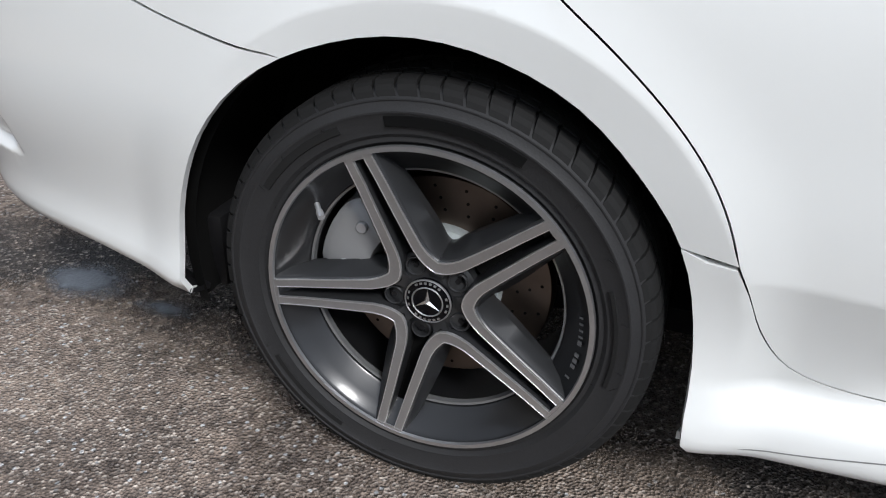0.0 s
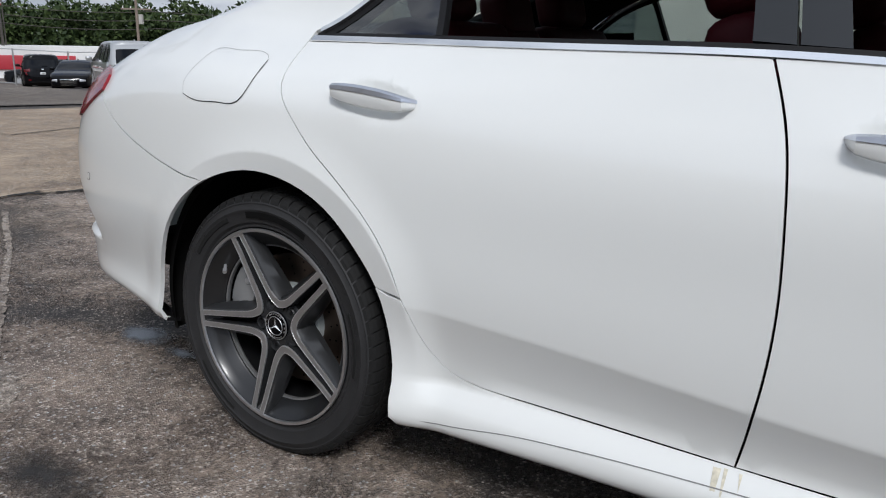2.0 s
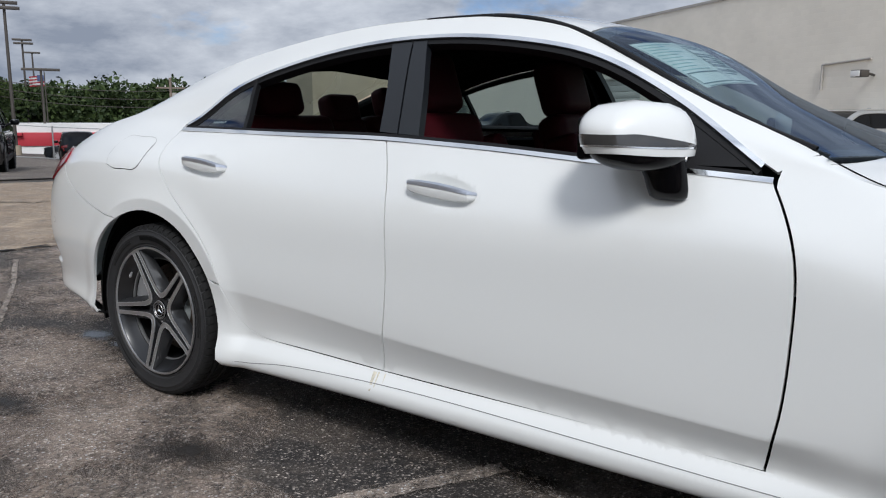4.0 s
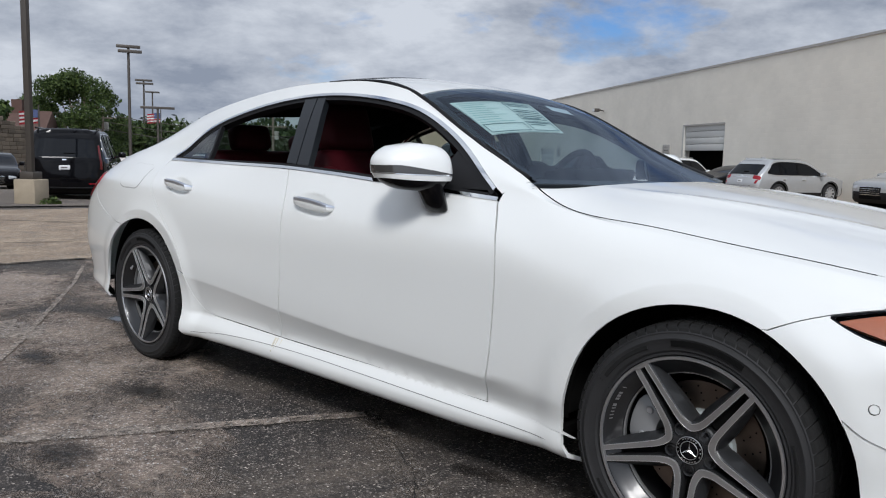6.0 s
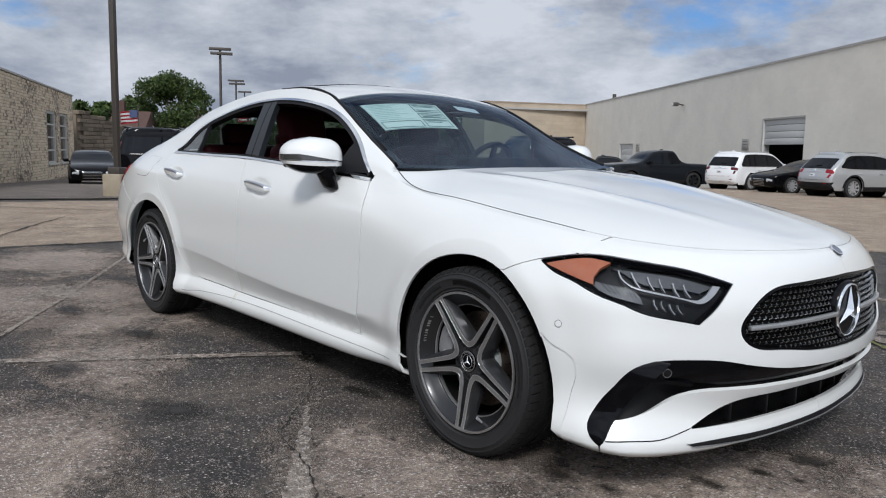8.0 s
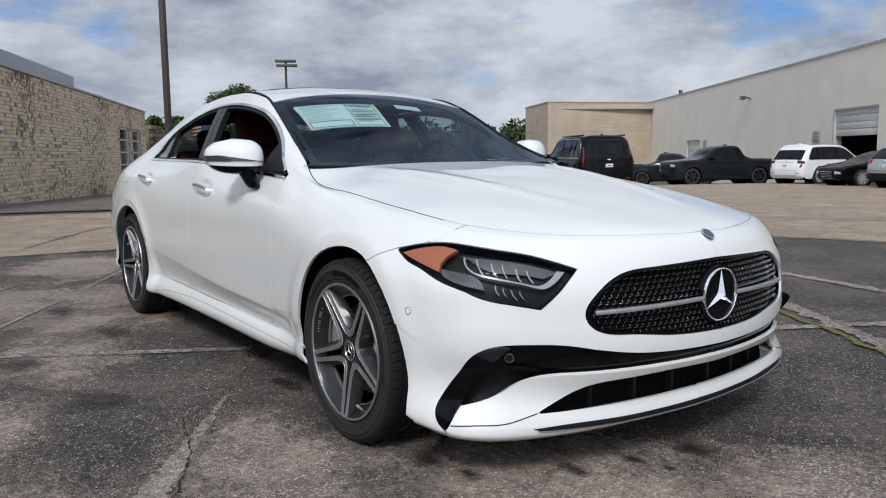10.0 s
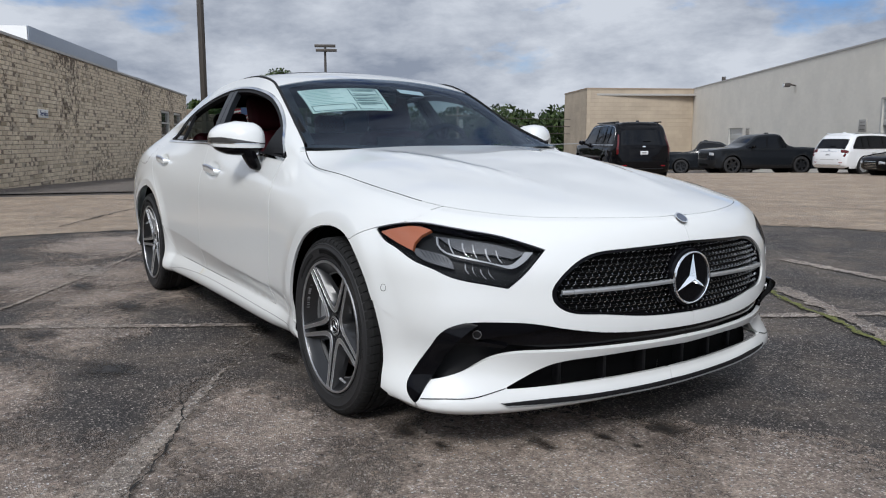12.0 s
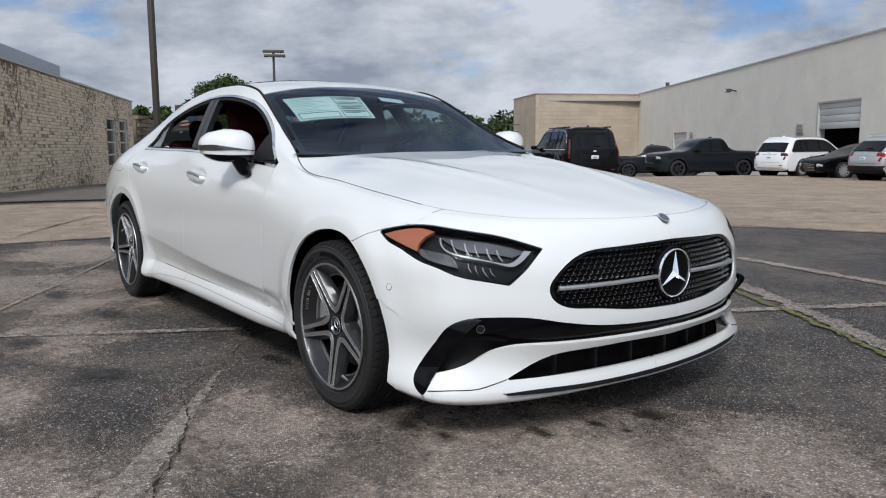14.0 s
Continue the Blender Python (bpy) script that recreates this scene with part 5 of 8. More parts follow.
for u0, v0, u1, v1 in ((.60, .05, .96, .40), (.60, .45, .96, .62), (.60, .67, .96, .95), (.03, .72, .56, .95)):
    for a, b, c, d in ((u0, v0, u1, v0 + .02), (u0, v1 - .02, u1, v1), (u0, v0, u0 + .012, v1), (u1 - .012, v0, u1, v1)):
        sheet("print_bar", sticker_quad(a, b, c, d, -.0022), PRINT, stk)
for a, b, c, d in ((0, 0, 1, .012), (0, .988, 1, 1), (0, 0, .006, 1), (.994, 0, 1, 1)):
    sheet("print_bar", sticker_quad(a, b, c, d, -.0022), PRINT, stk)
sheet("small_label", patch(loop_of(leg([(1.772, .035), (1.787, .185)], step=.05), leg([(1.787, .185), (1.828, .183)]), leg([(1.828, .183), (1.815, .035)], step=.05), leg([(1.815, .035), (1.772, .035)])), [], top_at(-.004), .05, 0), LABEL_WHITE, car, "small white paper label")
part("sensor_box", box((1.62, -.07, 1.285), (1.72, .07, 1.325), .012), CABIN, car)
part("inner_mirror", box((1.60, -.12, 1.235), (1.625, .12, 1.295), .012), CABIN, car)

# door handles
HANDLE_SILVER = material("handle_silver", (0.62, 0.65, 0.72), 0.28, metal=0.9, spread=0.15, scale=40)
for cx, cz, L in ((.295, .905, .115), (1.32, .872, .125)):
    for s in (1, -1):
        base = skin(S([(cx, cz)]))[0][1]
        sec, strip_sec = [], []
        for q in np.linspace(-1, 1, 13):
            x = cx + L * q
            z = cz - .10 * L * q + .004
            yo = float(skin(S([(x, z)]))[0][1])
            e = (1 - abs(q) ** 5)
            y = base + .016 + .024 * e ** .5 - (.02 if abs(q) == 1 else 0)
            h = .0225 * (.28 + .72 * (1 - q * q) ** .5)
            sec.append([(x, -s * (y + w * .009), z + v * h) for w, v in ((-1, .9), (0, 1), (.8, .75), (1, .2), (1, -.3), (.7, -.8), (0, -1), (-1, -.9))])
            strip_sec.append([(x, -s * (y + w * .0105), z + v * h) for w, v in ((-.5, 1.02), (.1, 1.07), (.85, .84), (1.04, .42), (.8, .38), (.4, .5))])
        hd = part("door_handle", loft(sec), PAINT, car, "white pull handle with chrome top")
        part("handle_strip", loft(strip_sec), HANDLE_SILVER, hd, "satin chrome handle strip")

# fuel flap joint, tail lamps, reflector slots
FUEL = [(-.297, .888), (-.239, .874), (-.16, .874), (-.089, .882), (-.072, .908), (-.064, .942), (-.06, .975), (-.10, .995), (-.187, .998), (-.277, .990), (-.293, .965), (-.31, .92)]
fu = S(leg(FUEL + FUEL[:1], step=.012))[:-1]
both("fuel_flap", [fu, shrink(fu, .0009)], material("flap_joint", (0.30, 0.30, 0.30), 0.7, spread=0.2), depth=.0007, spacing=.01, thick=0, gap=0, sides=(1,), label="fine joint round the fuel flap")
both("flap_edge", [loop_of(S(leg(FUEL[:7])), S(leg([(x - .0022, z + .0022) for x, z in FUEL[:7][::-1]])))], BLACK_DULL, depth=.0009, spacing=.01, thick=0, gap=0, sides=(1,))
both("tail_lamp", [loop_of(S(leg([(-.757, .872), (-.752, .895), (-.762, .914)])), S(leg([(-.762, .914), (-.82, .930), (-.90, .931), (-1.0, .92)])), S(leg([(-1.0, .92), (-.98, .85), (-.935, .785)])), S(leg([(-.935, .785), (-.905, .797), (-.835, .834), (-.757, .872)])))],
     TAIL_RED, depth=.008, spacing=.012, thick=.012, gap=0, label="red tail lamp")
both("rear_apron", [loop_of(np.column_stack([np.linspace(arch_r[-1][0], 0, 60), np.full(60, .062)]), np.column_stack([np.linspace(0, arch_r[-1][0], 60), np.full(60, .028)]))], BLACK_TRIM, depth=.002, spacing=.02, thick=.01, gap=0)
both("bonnet_joint", [loop_of(np.column_stack([np.linspace(gutter_u(2.30), U_END, 90), np.full(90, V_END)]), np.column_stack([np.linspace(U_END, gutter_u(2.30), 90), np.full(90, V_END - .0042)]))], BLACK_DULL, depth=.0022, spacing=.01, thick=0, gap=0)
# black tube added to draw the dark gap between bonnet and wing
for s in (1, -1):
    shut_uv = np.column_stack([np.linspace(gutter_u(2.31), gutter_u(3.30), 70), np.full(70, V_END)])
    shut_p, shut_n = skin_lift(.0008)(shut_uv)
    rings = []
    for k in range(70):
        r = .0026 - .0014 * min(1, k / 25)
        rings.append([(shut_p[k][0] + r * .3 * math.cos(q), s * (shut_p[k][1] + r * math.cos(q) * .8), shut_p[k][2] + r * math.sin(q)) for q in np.linspace(0, 2 * math.pi, 7)[:-1]])
    part("bonnet_bead", loft(rings), BLACK_DULL, car)
BADGE = material("badge_blue", (0.05, 0.07, 0.12), 0.25, metal=0.3, spread=0.2, coat=1.0)
bmd = lathe([(0, .003), (.020, .003), (.022, 0)], 32, "z")
bmesh.ops.transform(bmd, matrix=Matrix.Translation((3.800, 0, .765)) @ pose(0, 0, 0, 0, 38, 0), verts=bmd.verts)
part("bonnet_badge", bmd, BADGE, car, "small round dark badge")
bmd = lathe([(.020, .002), (.020, .004), (.0245, .004), (.0255, 0)], 32, "z")
bmesh.ops.transform(bmd, matrix=Matrix.Translation((3.800, 0, .765)) @ pose(0, 0, 0, 0, 38, 0), verts=bmd.verts)
part("badge_ring", bmd, CHROME, car)
SCUM = material("dried_dirt", (0.60, 0.565, 0.46), 0.8, spread=0.5, scale=120)
for i, (x, w, z0, z1) in enumerate(((1.075, .007, .236, .290), (1.090, .0035, .250, .292), (1.116, .003, .262, .290))):
    both("dirt_streak", [loop_of(S(leg([(x - w, z1), (x + w, z1)])), S(leg([(x + w, z1), (x + w * .5, z0)])), S(leg([(x - w * .4, z0), (x - w, z1)])))], SCUM, depth=.001, spacing=.02, thick=0, gap=0, sides=(1,))

# thin grey strip that paints the shade line of the sill's step edge
SILL_LINE = [(.457, .221), (.541, .228), (.654, .243), (.796, .253), (.973, .259), (1.28, .263), (1.55, .260), (2.0, .252), (2.5, .243)]
both("sill_joint", [loop_of(S(leg(SILL_LINE)), S(leg([(x, z - .0022) for x, z in SILL_LINE[::-1]])))], material("edge_shade_grey", (0.20, 0.20, 0.20), 0.7, spread=0.2), depth=.0008, spacing=.02, thick=0, gap=0)

# door mirrors
def blob(centre, half, power, zlo=-1.0, zhi=1.0, steps=30, rows=14):
    """A rounded box, cut between two heights (-1 to 1)."""
    bm = bmesh.new()
    f = lambda c: math.copysign(abs(c) ** (2 / power), c)
    grid = []
    for j in range(rows + 1):
        z = zlo + (zhi - zlo) * j / rows
        rr = max(0.0, 1 - abs(z) ** power) ** (1 / power)
        grid.append([bm.verts.new((centre[0] + half[0] * rr * f(math.cos(a)), centre[1] + half[1] * rr * f(math.sin(a)), centre[2] + half[2] * z)) for a in np.linspace(0, 2 * math.pi, steps + 1)[:-1]])
    for j in range(rows):
        for k in range(steps):
            bm.faces.new((grid[j][k], grid[j][(k + 1) % steps], grid[j + 1][(k + 1) % steps], grid[j + 1][k]))
    bm.faces.new(grid[0][::-1])
    bm.faces.new(grid[-1])
    bmesh.ops.remove_doubles(bm, verts=bm.verts, dist=1e-5)
    bmesh.ops.recalc_face_normals(bm, faces=bm.faces)
    return bm


def shape_mirror(bm, s, c):
    """Leans and tapers the mirror shell towards its outer end."""
    for v in bm.verts:
        d = v.co - Vector(c)
        out = -d.y / .115
        d.x += -.028 * max(out, -.6) - .05 * max(0, out) * abs(d.x) / .1 * (1 if d.x > 0 else 0)
        if d.z > 0:
            d.z *= 1 - .30 * max(0, out) ** 2
        else:
            d.z *= 1 - .16 * max(0, out) ** 2
        d.x -= .18 * d.z
        v.co = Vector(c) + d
        v.co.y *= s
    return bm


MC = (1.915, -.922, 1.040)
TURN_GREY = material("smoked_lens", (0.045, 0.044, 0.043), 0.12, coat=0.6, spread=0.15, scale=30)
for s in (1, -1):
    cap = part("door_mirror", shape_mirror(blob(MC, (.105, .122, .084), 2.7, -.52, 1), s, MC), PAINT, car, "white mirror cap over a black shell")
    part("mirror_shell", shape_mirror(blob(MC, (.100, .117, .080), 2.7, -1, -.50), s, MC), BLACK_GLOSS, cap, "black lower mirror shell")
    lamp = blob(MC, (.1065, .1235, .084), 2.7, -.26, .10, steps=60, rows=3)
    for v in lamp.verts:
        k = min(1, max(0, .75 - (v.co.y - MC[1]) / .115) / 1.5)
        low = MC[2] - .26 * .084
        v.co.z = low + (v.co.z - low) * (.04 + .96 * k ** 1.3)
    part("turn_lamp", shape_mirror(lamp, s, MC), TURN_GREY, cap, "dark turn signal strip")
    part("lamp_line", shape_mirror(blob(MC, (.1070, .1242, .084), 2.7, -.31, -.27, rows=2), s, MC), CHROME, cap)
    part("mirror_glass", box((1.795, min(-s * 1.00, -s * .83), .985), (1.82, max(-s * 1.00, -s * .83), 1.085), .01), BLACK_GLOSS, cap)
    foot = loft([[(x0 + a * math.cos(q) - .012 * (z - .95) / .05, -s * (y + b * math.sin(q)), z) for q in np.linspace(0, 2 * math.pi, 15)[:-1]]
                 for x0, y, z, a, b in ((1.968, .900, 1.005, .060, .036), (1.970, .890, .975, .056, .036), (1.967, .876, .945, .052, .034), (1.962, .864, .918, .050, .031), (1.957, .854, .899, .046, .026), (1.955, .846, .890, .034, .016))])
    part("mirror_foot", foot, BLACK_GLOSS, cap, "black mirror foot on the door")

# ---------------------------------------------------------------- cabin
def cushion(lo, hi, bevel, m=None):
    bm = bmesh.new()
    add_box(bm, lo, hi)
    bmesh.ops.bevel(bm, geom=bm.edges[:], offset=bevel, segments=4, affect="EDGES", profile=0.6)
    if m is not None:
        bmesh.ops.transform(bm, matrix=m, verts=bm.verts)
    return bm


def front_seat(x, y):
    base = part("front_seat", cushion((x - .08, y - .24, .40), (x + .48, y + .24, .56), .05), LEATHER, car, "red leather front seat")
    lean = Matrix.Translation((x, y, .50)) @ pose(0, 0, 0, 0, -18, 0)
    part("backrest", cushion((-.07, -.22, 0), (.06, .22, .62), .06, lean), LEATHER, base)
    for s in (1, -1):
        part("bolster", cushion((-.03, s * .22 - .05, .05), (.12, s * .22 + .05, .52), .045, lean), LEATHER, base)
    part("headrest", cushion((-.07, -.14, .62), (.06, .14, .85), .055, lean), LEATHER, base)
    part("back_shell", cushion((-.10, -.20, .05), (-.05, .20, .58), .02, lean), LEATHER, base)
    return base


front_seat(1.13, -.37)
front_seat(1.30, .37)
bench = part("rear_bench", cushion((.10, -.66, .42), (.62, .66, .58), .05), LEATHER, car, "red leather rear bench")
lean = Matrix.Translation((.30, 0, .50)) @ pose(0, 0, 0, 0, -15, 0)
for y in (-.38, .38):
    part("backrest", cushion((-.08, y - .27, 0), (.06, y + .27, .60), .06, lean), LEATHER, bench)
    part("headrest", cushion((-.05, y - .115, .60), (.055, y + .115, .740), .045, lean), LEATHER, bench)
    for d in (-.05, .05):
        part("headrest_post", add_tube(bmesh.new(), lean @ Vector((0, y + d, .57)), lean @ Vector((0, y + d, .62)), .006), CHROME, bench)
part("backrest", cushion((-.06, -.12, 0), (.04, .12, .59), .04, lean), LEATHER, bench)
part("headrest", cushion((-.06, -.10, .56), (.04, .10, .70), .04, lean), LEATHER, bench)
part("parcel_shelf", box((-.55, -.60, .93), (.02, .60, .965), .01), CABIN, car)
dash = part("dashboard", cushion((1.80, -.74, .70), (2.30, .74, .985), .07), CABIN, car, "black dashboard")
part("binnacle", cushion((1.76, .14, .96), (1.90, .60, 1.04), .025), CABIN, dash)
part("screen", box((1.785, -.10, .95), (1.80, .14, 1.05), .004), BLACK_GLOSS, dash)
part("console", cushion((.75, -.11, .40), (1.85, .11, .68), .04), CABIN, car)
bmw = lathe([(.183 + .016 * math.cos(a), .016 * math.sin(a)) for a in np.linspace(0, 2 * math.pi, 11)[:-1]], 40, "x", closed=True)
for a in (90, 210, 330):
    add_tube(bmw, (0, .03 * math.cos(radians(a)), .03 * math.sin(radians(a))), (0, .18 * math.cos(radians(a)), .18 * math.sin(radians(a))), .016)
add_tube(bmw, (-.02, 0, 0), (.10, 0, 0), .06)
bmesh.ops.transform(bmw, matrix=Matrix.Translation((1.70, .37, .945)) @ pose(0, 0, 0, 0, 22, 0), verts=bmw.verts)
part("steering_wheel", bmw, CABIN, car)
part("cabin_floor", box((.1, -.80, .30), (2.3, .80, .34)), CABIN, car)
part("firewall", box((2.28, -.70, .35), (2.32, .70, .90)), CABIN, car)
part("rear_wall", box((-.62, -.62, .35), (-.58, .62, .93)), CABIN, car)

# ---------------------------------------------------------------- ground
def slope(x, y):
    """Height of the lot, which falls away gently from where the car stands."""
    s = max(0.0, math.hypot(x - 4.5, y + 2.3) - 9.0)
    level = min(1.0, max(0.0, (x + 27.0) / 13.0)) * min(1.0, max(0.0, (y - 6.0) / 18.0))
    # a shallow swale runs out towards the back lot
    along, off = (1.0 - x) * .84 + (y + 2.0) * .54, (x - 1.0) * .54 + (y + 2.0) * .84
    swale = .019 * max(0.0, min(along, 60.0) - 14.0) * math.exp(-(off / (.16 * max(along, 10.0))) ** 2)
    return -0.03 * s * s / (s + 6.0) * (1 - 0.36 * level) - swale


def ground_mat(name, base, pale, stone, wet=0.0):
    """Worn asphalt: binder, pale stones in two sizes, stains, a little relief."""
    mat = bpy.data.materials.new(name)
    mat.use_nodes = True
    nodes, links = mat.node_tree.nodes, mat.node_tree.links
    bsdf = nodes["Principled BSDF"]
    pos = nodes.new("ShaderNodeNewGeometry").outputs["Position"]

    def tex(kind, scale, **kw):
        nd = nodes.new(kind)
        nd.inputs["Scale"].default_value = scale
        for k, v in kw.items():
            nd.inputs[k].default_value = v
        links.new(pos, nd.inputs["Vector"])
        return nd

    def ramp(src, stops):
        nd = nodes.new("ShaderNodeValToRGB")
        nd.color_ramp.elements[0].position, nd.color_ramp.elements[0].color = stops[0][0], (*stops[0][1], 1)
        nd.color_ramp.elements[1].position, nd.color_ramp.elements[1].color = stops[-1][0], (*stops[-1][1], 1)
        for p, c in stops[1:-1]:
            nd.color_ramp.elements.new(p).color = (*c, 1)
        links.new(src, nd.inputs[0])
        return nd.outputs[0]

    def mix(fac, a, b, kind="MIX"):
        nd = nodes.new("ShaderNodeMix")
        nd.data_type, nd.blend_type = "RGBA", kind
        if isinstance(fac, (int, float)):
            nd.inputs[0].default_value = fac
        else:
            links.new(fac, nd.inputs[0])
        for k, v in ((6, a), (7, b)):
            if isinstance(v, tuple):
                nd.inputs[k].default_value = (*v, 1)
            else:
                links.new(v, nd.inputs[k])
        return nd.outputs[2]

    big = tex("ShaderNodeTexNoise", 0.8, Detail=11.0, Roughness=0.74, Distortion=0.3)
    mid = tex("ShaderNodeTexNoise", 3.2, Detail=5.0, Roughness=0.6)
    ground_tone = mix(ramp(big.outputs["Fac"], [(0.43, (0, 0, 0)), (0.50, (0.3, 0.3, 0.3)), (0.58, (1, 1, 1))]), base, pale)
    shade = nodes.new("ShaderNodeMix")
    shade.data_type, shade.blend_type = "RGBA", "MULTIPLY"
    shade.inputs[0].default_value = 1.0
    links.new(ground_tone, shade.inputs[6])
    links.new(ramp(mid.outputs["Fac"], [(0.34, (0.66, 0.66, 0.67)), (0.62, (1.10, 1.09, 1.08))]), shade.inputs[7])
    cell = tex("ShaderNodeTexVoronoi", 165.0)
    cell2 = tex("ShaderNodeTexVoronoi", 85.0)
    hue = nodes.new("ShaderNodeSeparateColor")
    links.new(cell.outputs["Color"], hue.inputs[0])
    hue2 = nodes.new("ShaderNodeSeparateColor")
    links.new(cell2.outputs["Color"], hue2.inputs[0])
    pick = ramp(hue.outputs[0], [(0.78, (0, 0, 0)), (0.90, (1, 1, 1))])
    pick2 = ramp(hue2.outputs[1], [(0.83, (0, 0, 0)), (0.87, (1, 1, 1))])
    core2 = ramp(cell2.outputs["Distance"], [(0.26, (1, 1, 1)), (0.40, (0, 0, 0))])
    stones = mix(pick, shade.outputs[2], stone)
    both_fac = nodes.new("ShaderNodeMath")
    both_fac.operation = "MULTIPLY"
    links.new(pick2, both_fac.inputs[0])
    links.new(core2, both_fac.inputs[1])
    stones = mix(both_fac.outputs[0], stones, tuple(min(.62, c * 2.4) for c in stone))
    dark = ramp(hue.outputs[1], [(0.0, (0.40, 0.40, 0.40)), (0.40, (1.0, 1.0, 1.0)), (1.0, (1.25, 1.25, 1.25))])
    stones = mix(0.75, stones, mix(1.0, stones, dark, "MULTIPLY"))
    pits = tex("ShaderNodeTexNoise", 24.0, Detail=7.0, Roughness=0.72)
    stones = mix(1.0, stones, ramp(pits.outputs["Fac"], [(0.36, (0.60, 0.60, 0.61)), (0.47, (0.95, 0.95, 0.95)), (0.62, (1.18, 1.17, 1.15))]), "MULTIPLY")
    links.new(stones, bsdf.inputs["Base Color"])
    rough = ramp(mid.outputs["Fac"], [(0.35, (0.62, 0.62, 0.62)), (0.6, (0.9, 0.9, 0.9))])
    links.new(rough, bsdf.inputs["Roughness"])
    bsdf.inputs["Specular IOR Level"].default_value = 0.4
    bump = nodes.new("ShaderNodeBump")
    bump.inputs["Distance"].default_value, bump.inputs["Strength"].default_value = 0.008, 1.0
    links.new(cell.outputs["Distance"], bump.inputs["Height"])
    links.new(bump.outputs[0], bsdf.inputs["Normal"])
    return mat


ASPHALT = ground_mat("asphalt", (0.037, 0.034, 0.034), (0.118, 0.098, 0.082), (0.22, 0.195, 0.175))
APRON = ground_mat("old_concrete", (0.33, 0.252, 0.185), (0.44, 0.345, 0.255), (0.50, 0.42, 0.33))
LINE = ground_mat("faded_paint", (0.30, 0.252, 0.215), (0.38, 0.325, 0.28), (0.54, 0.48, 0.42))
CRACK = material("crack", (0.012, 0.011, 0.010), 0.95, spread=0.3, scale=30)
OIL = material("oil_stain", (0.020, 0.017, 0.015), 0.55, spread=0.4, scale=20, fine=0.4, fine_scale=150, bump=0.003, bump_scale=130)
DAMP = material("damp_spot", (0.10, 0.115, 0.135), 0.35, spread=0.3, scale=20, fine=0.4, fine_scale=150, bump=0.002, bump_scale=130)
MOSS = material("weeds", (0.12, 0.13, 0.03), 0.9, spread=0.5, scale=40, fine=0.4, fine_scale=200)

def worn(mat, edge, scale, low, high):
    """Lets the ground show through a thin layer: blotches, and a soft rim where edge is on."""
    nodes, links = mat.node_tree.nodes, mat.node_tree.links
    out, bsdf = nodes["Material Output"], nodes["Principled BSDF"]
    pos = nodes.new("ShaderNodeNewGeometry").outputs["Position"]
    tex = nodes.new("ShaderNodeTexNoise")
    tex.inputs["Scale"].default_value, tex.inputs["Detail"].default_value, tex.inputs["Roughness"].default_value = scale, 8.0, 0.7
    links.new(pos, tex.inputs["Vector"])
    value = tex.outputs["Fac"]
    if edge:
        co = nodes.new("ShaderNodeTexCoord").outputs["Generated"]
        gap = nodes.new("ShaderNodeVectorMath")
        gap.operation = "DISTANCE"
        gap.inputs[1].default_value = (0.5, 0.5, 0.5)
        flat = nodes.new("ShaderNodeVectorMath")
        flat.operation = "MULTIPLY_ADD"
        flat.inputs[1].default_value, flat.inputs[2].default_value = (1, 1, 0), (0, 0, 0.5)
        links.new(co, flat.inputs[0])
        links.new(flat.outputs[0], gap.inputs[0])
        fall = nodes.new("ShaderNodeMath")
        fall.operation = "MULTIPLY_ADD"
        fall.inputs[1].default_value = -edge
        links.new(gap.outputs["Value"], fall.inputs[0])
        links.new(value, fall.inputs[2])
        value = fall.outputs[0]
    cut = nodes.new("ShaderNodeMapRange")
    cut.inputs["From Min"].default_value, cut.inputs["From Max"].default_value = low, high
    links.new(value, cut.inputs["Value"])
    clear = nodes.new("ShaderNodeBsdfTransparent")
    mix = nodes.new("ShaderNodeMixShader")
    links.new(cut.outputs[0], mix.inputs[0])
    links.new(clear.outputs[0], mix.inputs[1])
    links.new(bsdf.outputs[0], mix.inputs[2])
    links.new(mix.outputs[0], out.inputs[0])


BAND = ground_mat("faint_band", (0.235, 0.197, 0.168), (0.31, 0.264, 0.225), (0.48, 0.43, 0.375))
FRINGE = ground_mat("band_fringe", (0.17, 0.143, 0.122), (0.24, 0.204, 0.174), (0.42, 0.375, 0.33))
worn(LINE, 0, 26.0, .28, .52)
worn(BAND, 0, 22.0, .22, .48)
worn(FRINGE, 0, 34.0, .46, .64)
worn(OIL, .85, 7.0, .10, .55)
worn(DAMP, 1.1, 9.0, .0, .40)
worn(MOSS, 0, 30.0, .38, .50)

bm = bmesh.new()
rings = [0.0, 2, 4, 6, 8, 9, 10, 11, 12.5, 14, 16, 18, 21, 24, 28, 32, 38, 45, 55, 70, 90, 120, 180, 300, 700, 2500]
spokes = 64
centre = (4.5, -2.3)
prev = None
for r in rings:
    if r == 0:
        prev = [bm.verts.new((*centre, 0))]
        continue
    ringv = []
    for k in range(spokes):
        a = 2 * math.pi * k / spokes
        x, y = centre[0] + r * math.cos(a), centre[1] + r * math.sin(a)
        ringv.append(bm.verts.new((x, y, slope(x, y))))
    for k in range(spokes):
        k2 = (k + 1) % spokes
        if len(prev) == 1:
            bm.faces.new((prev[0], ringv[k], ringv[k2]))
        else:
            bm.faces.new((prev[k], ringv[k], ringv[k2], prev[k2]))
    prev = ringv
ground = part("ground", bm, ASPHALT)
tagged(ground, "worn dark asphalt parking lot with pale stones", "ground", kind="structure")


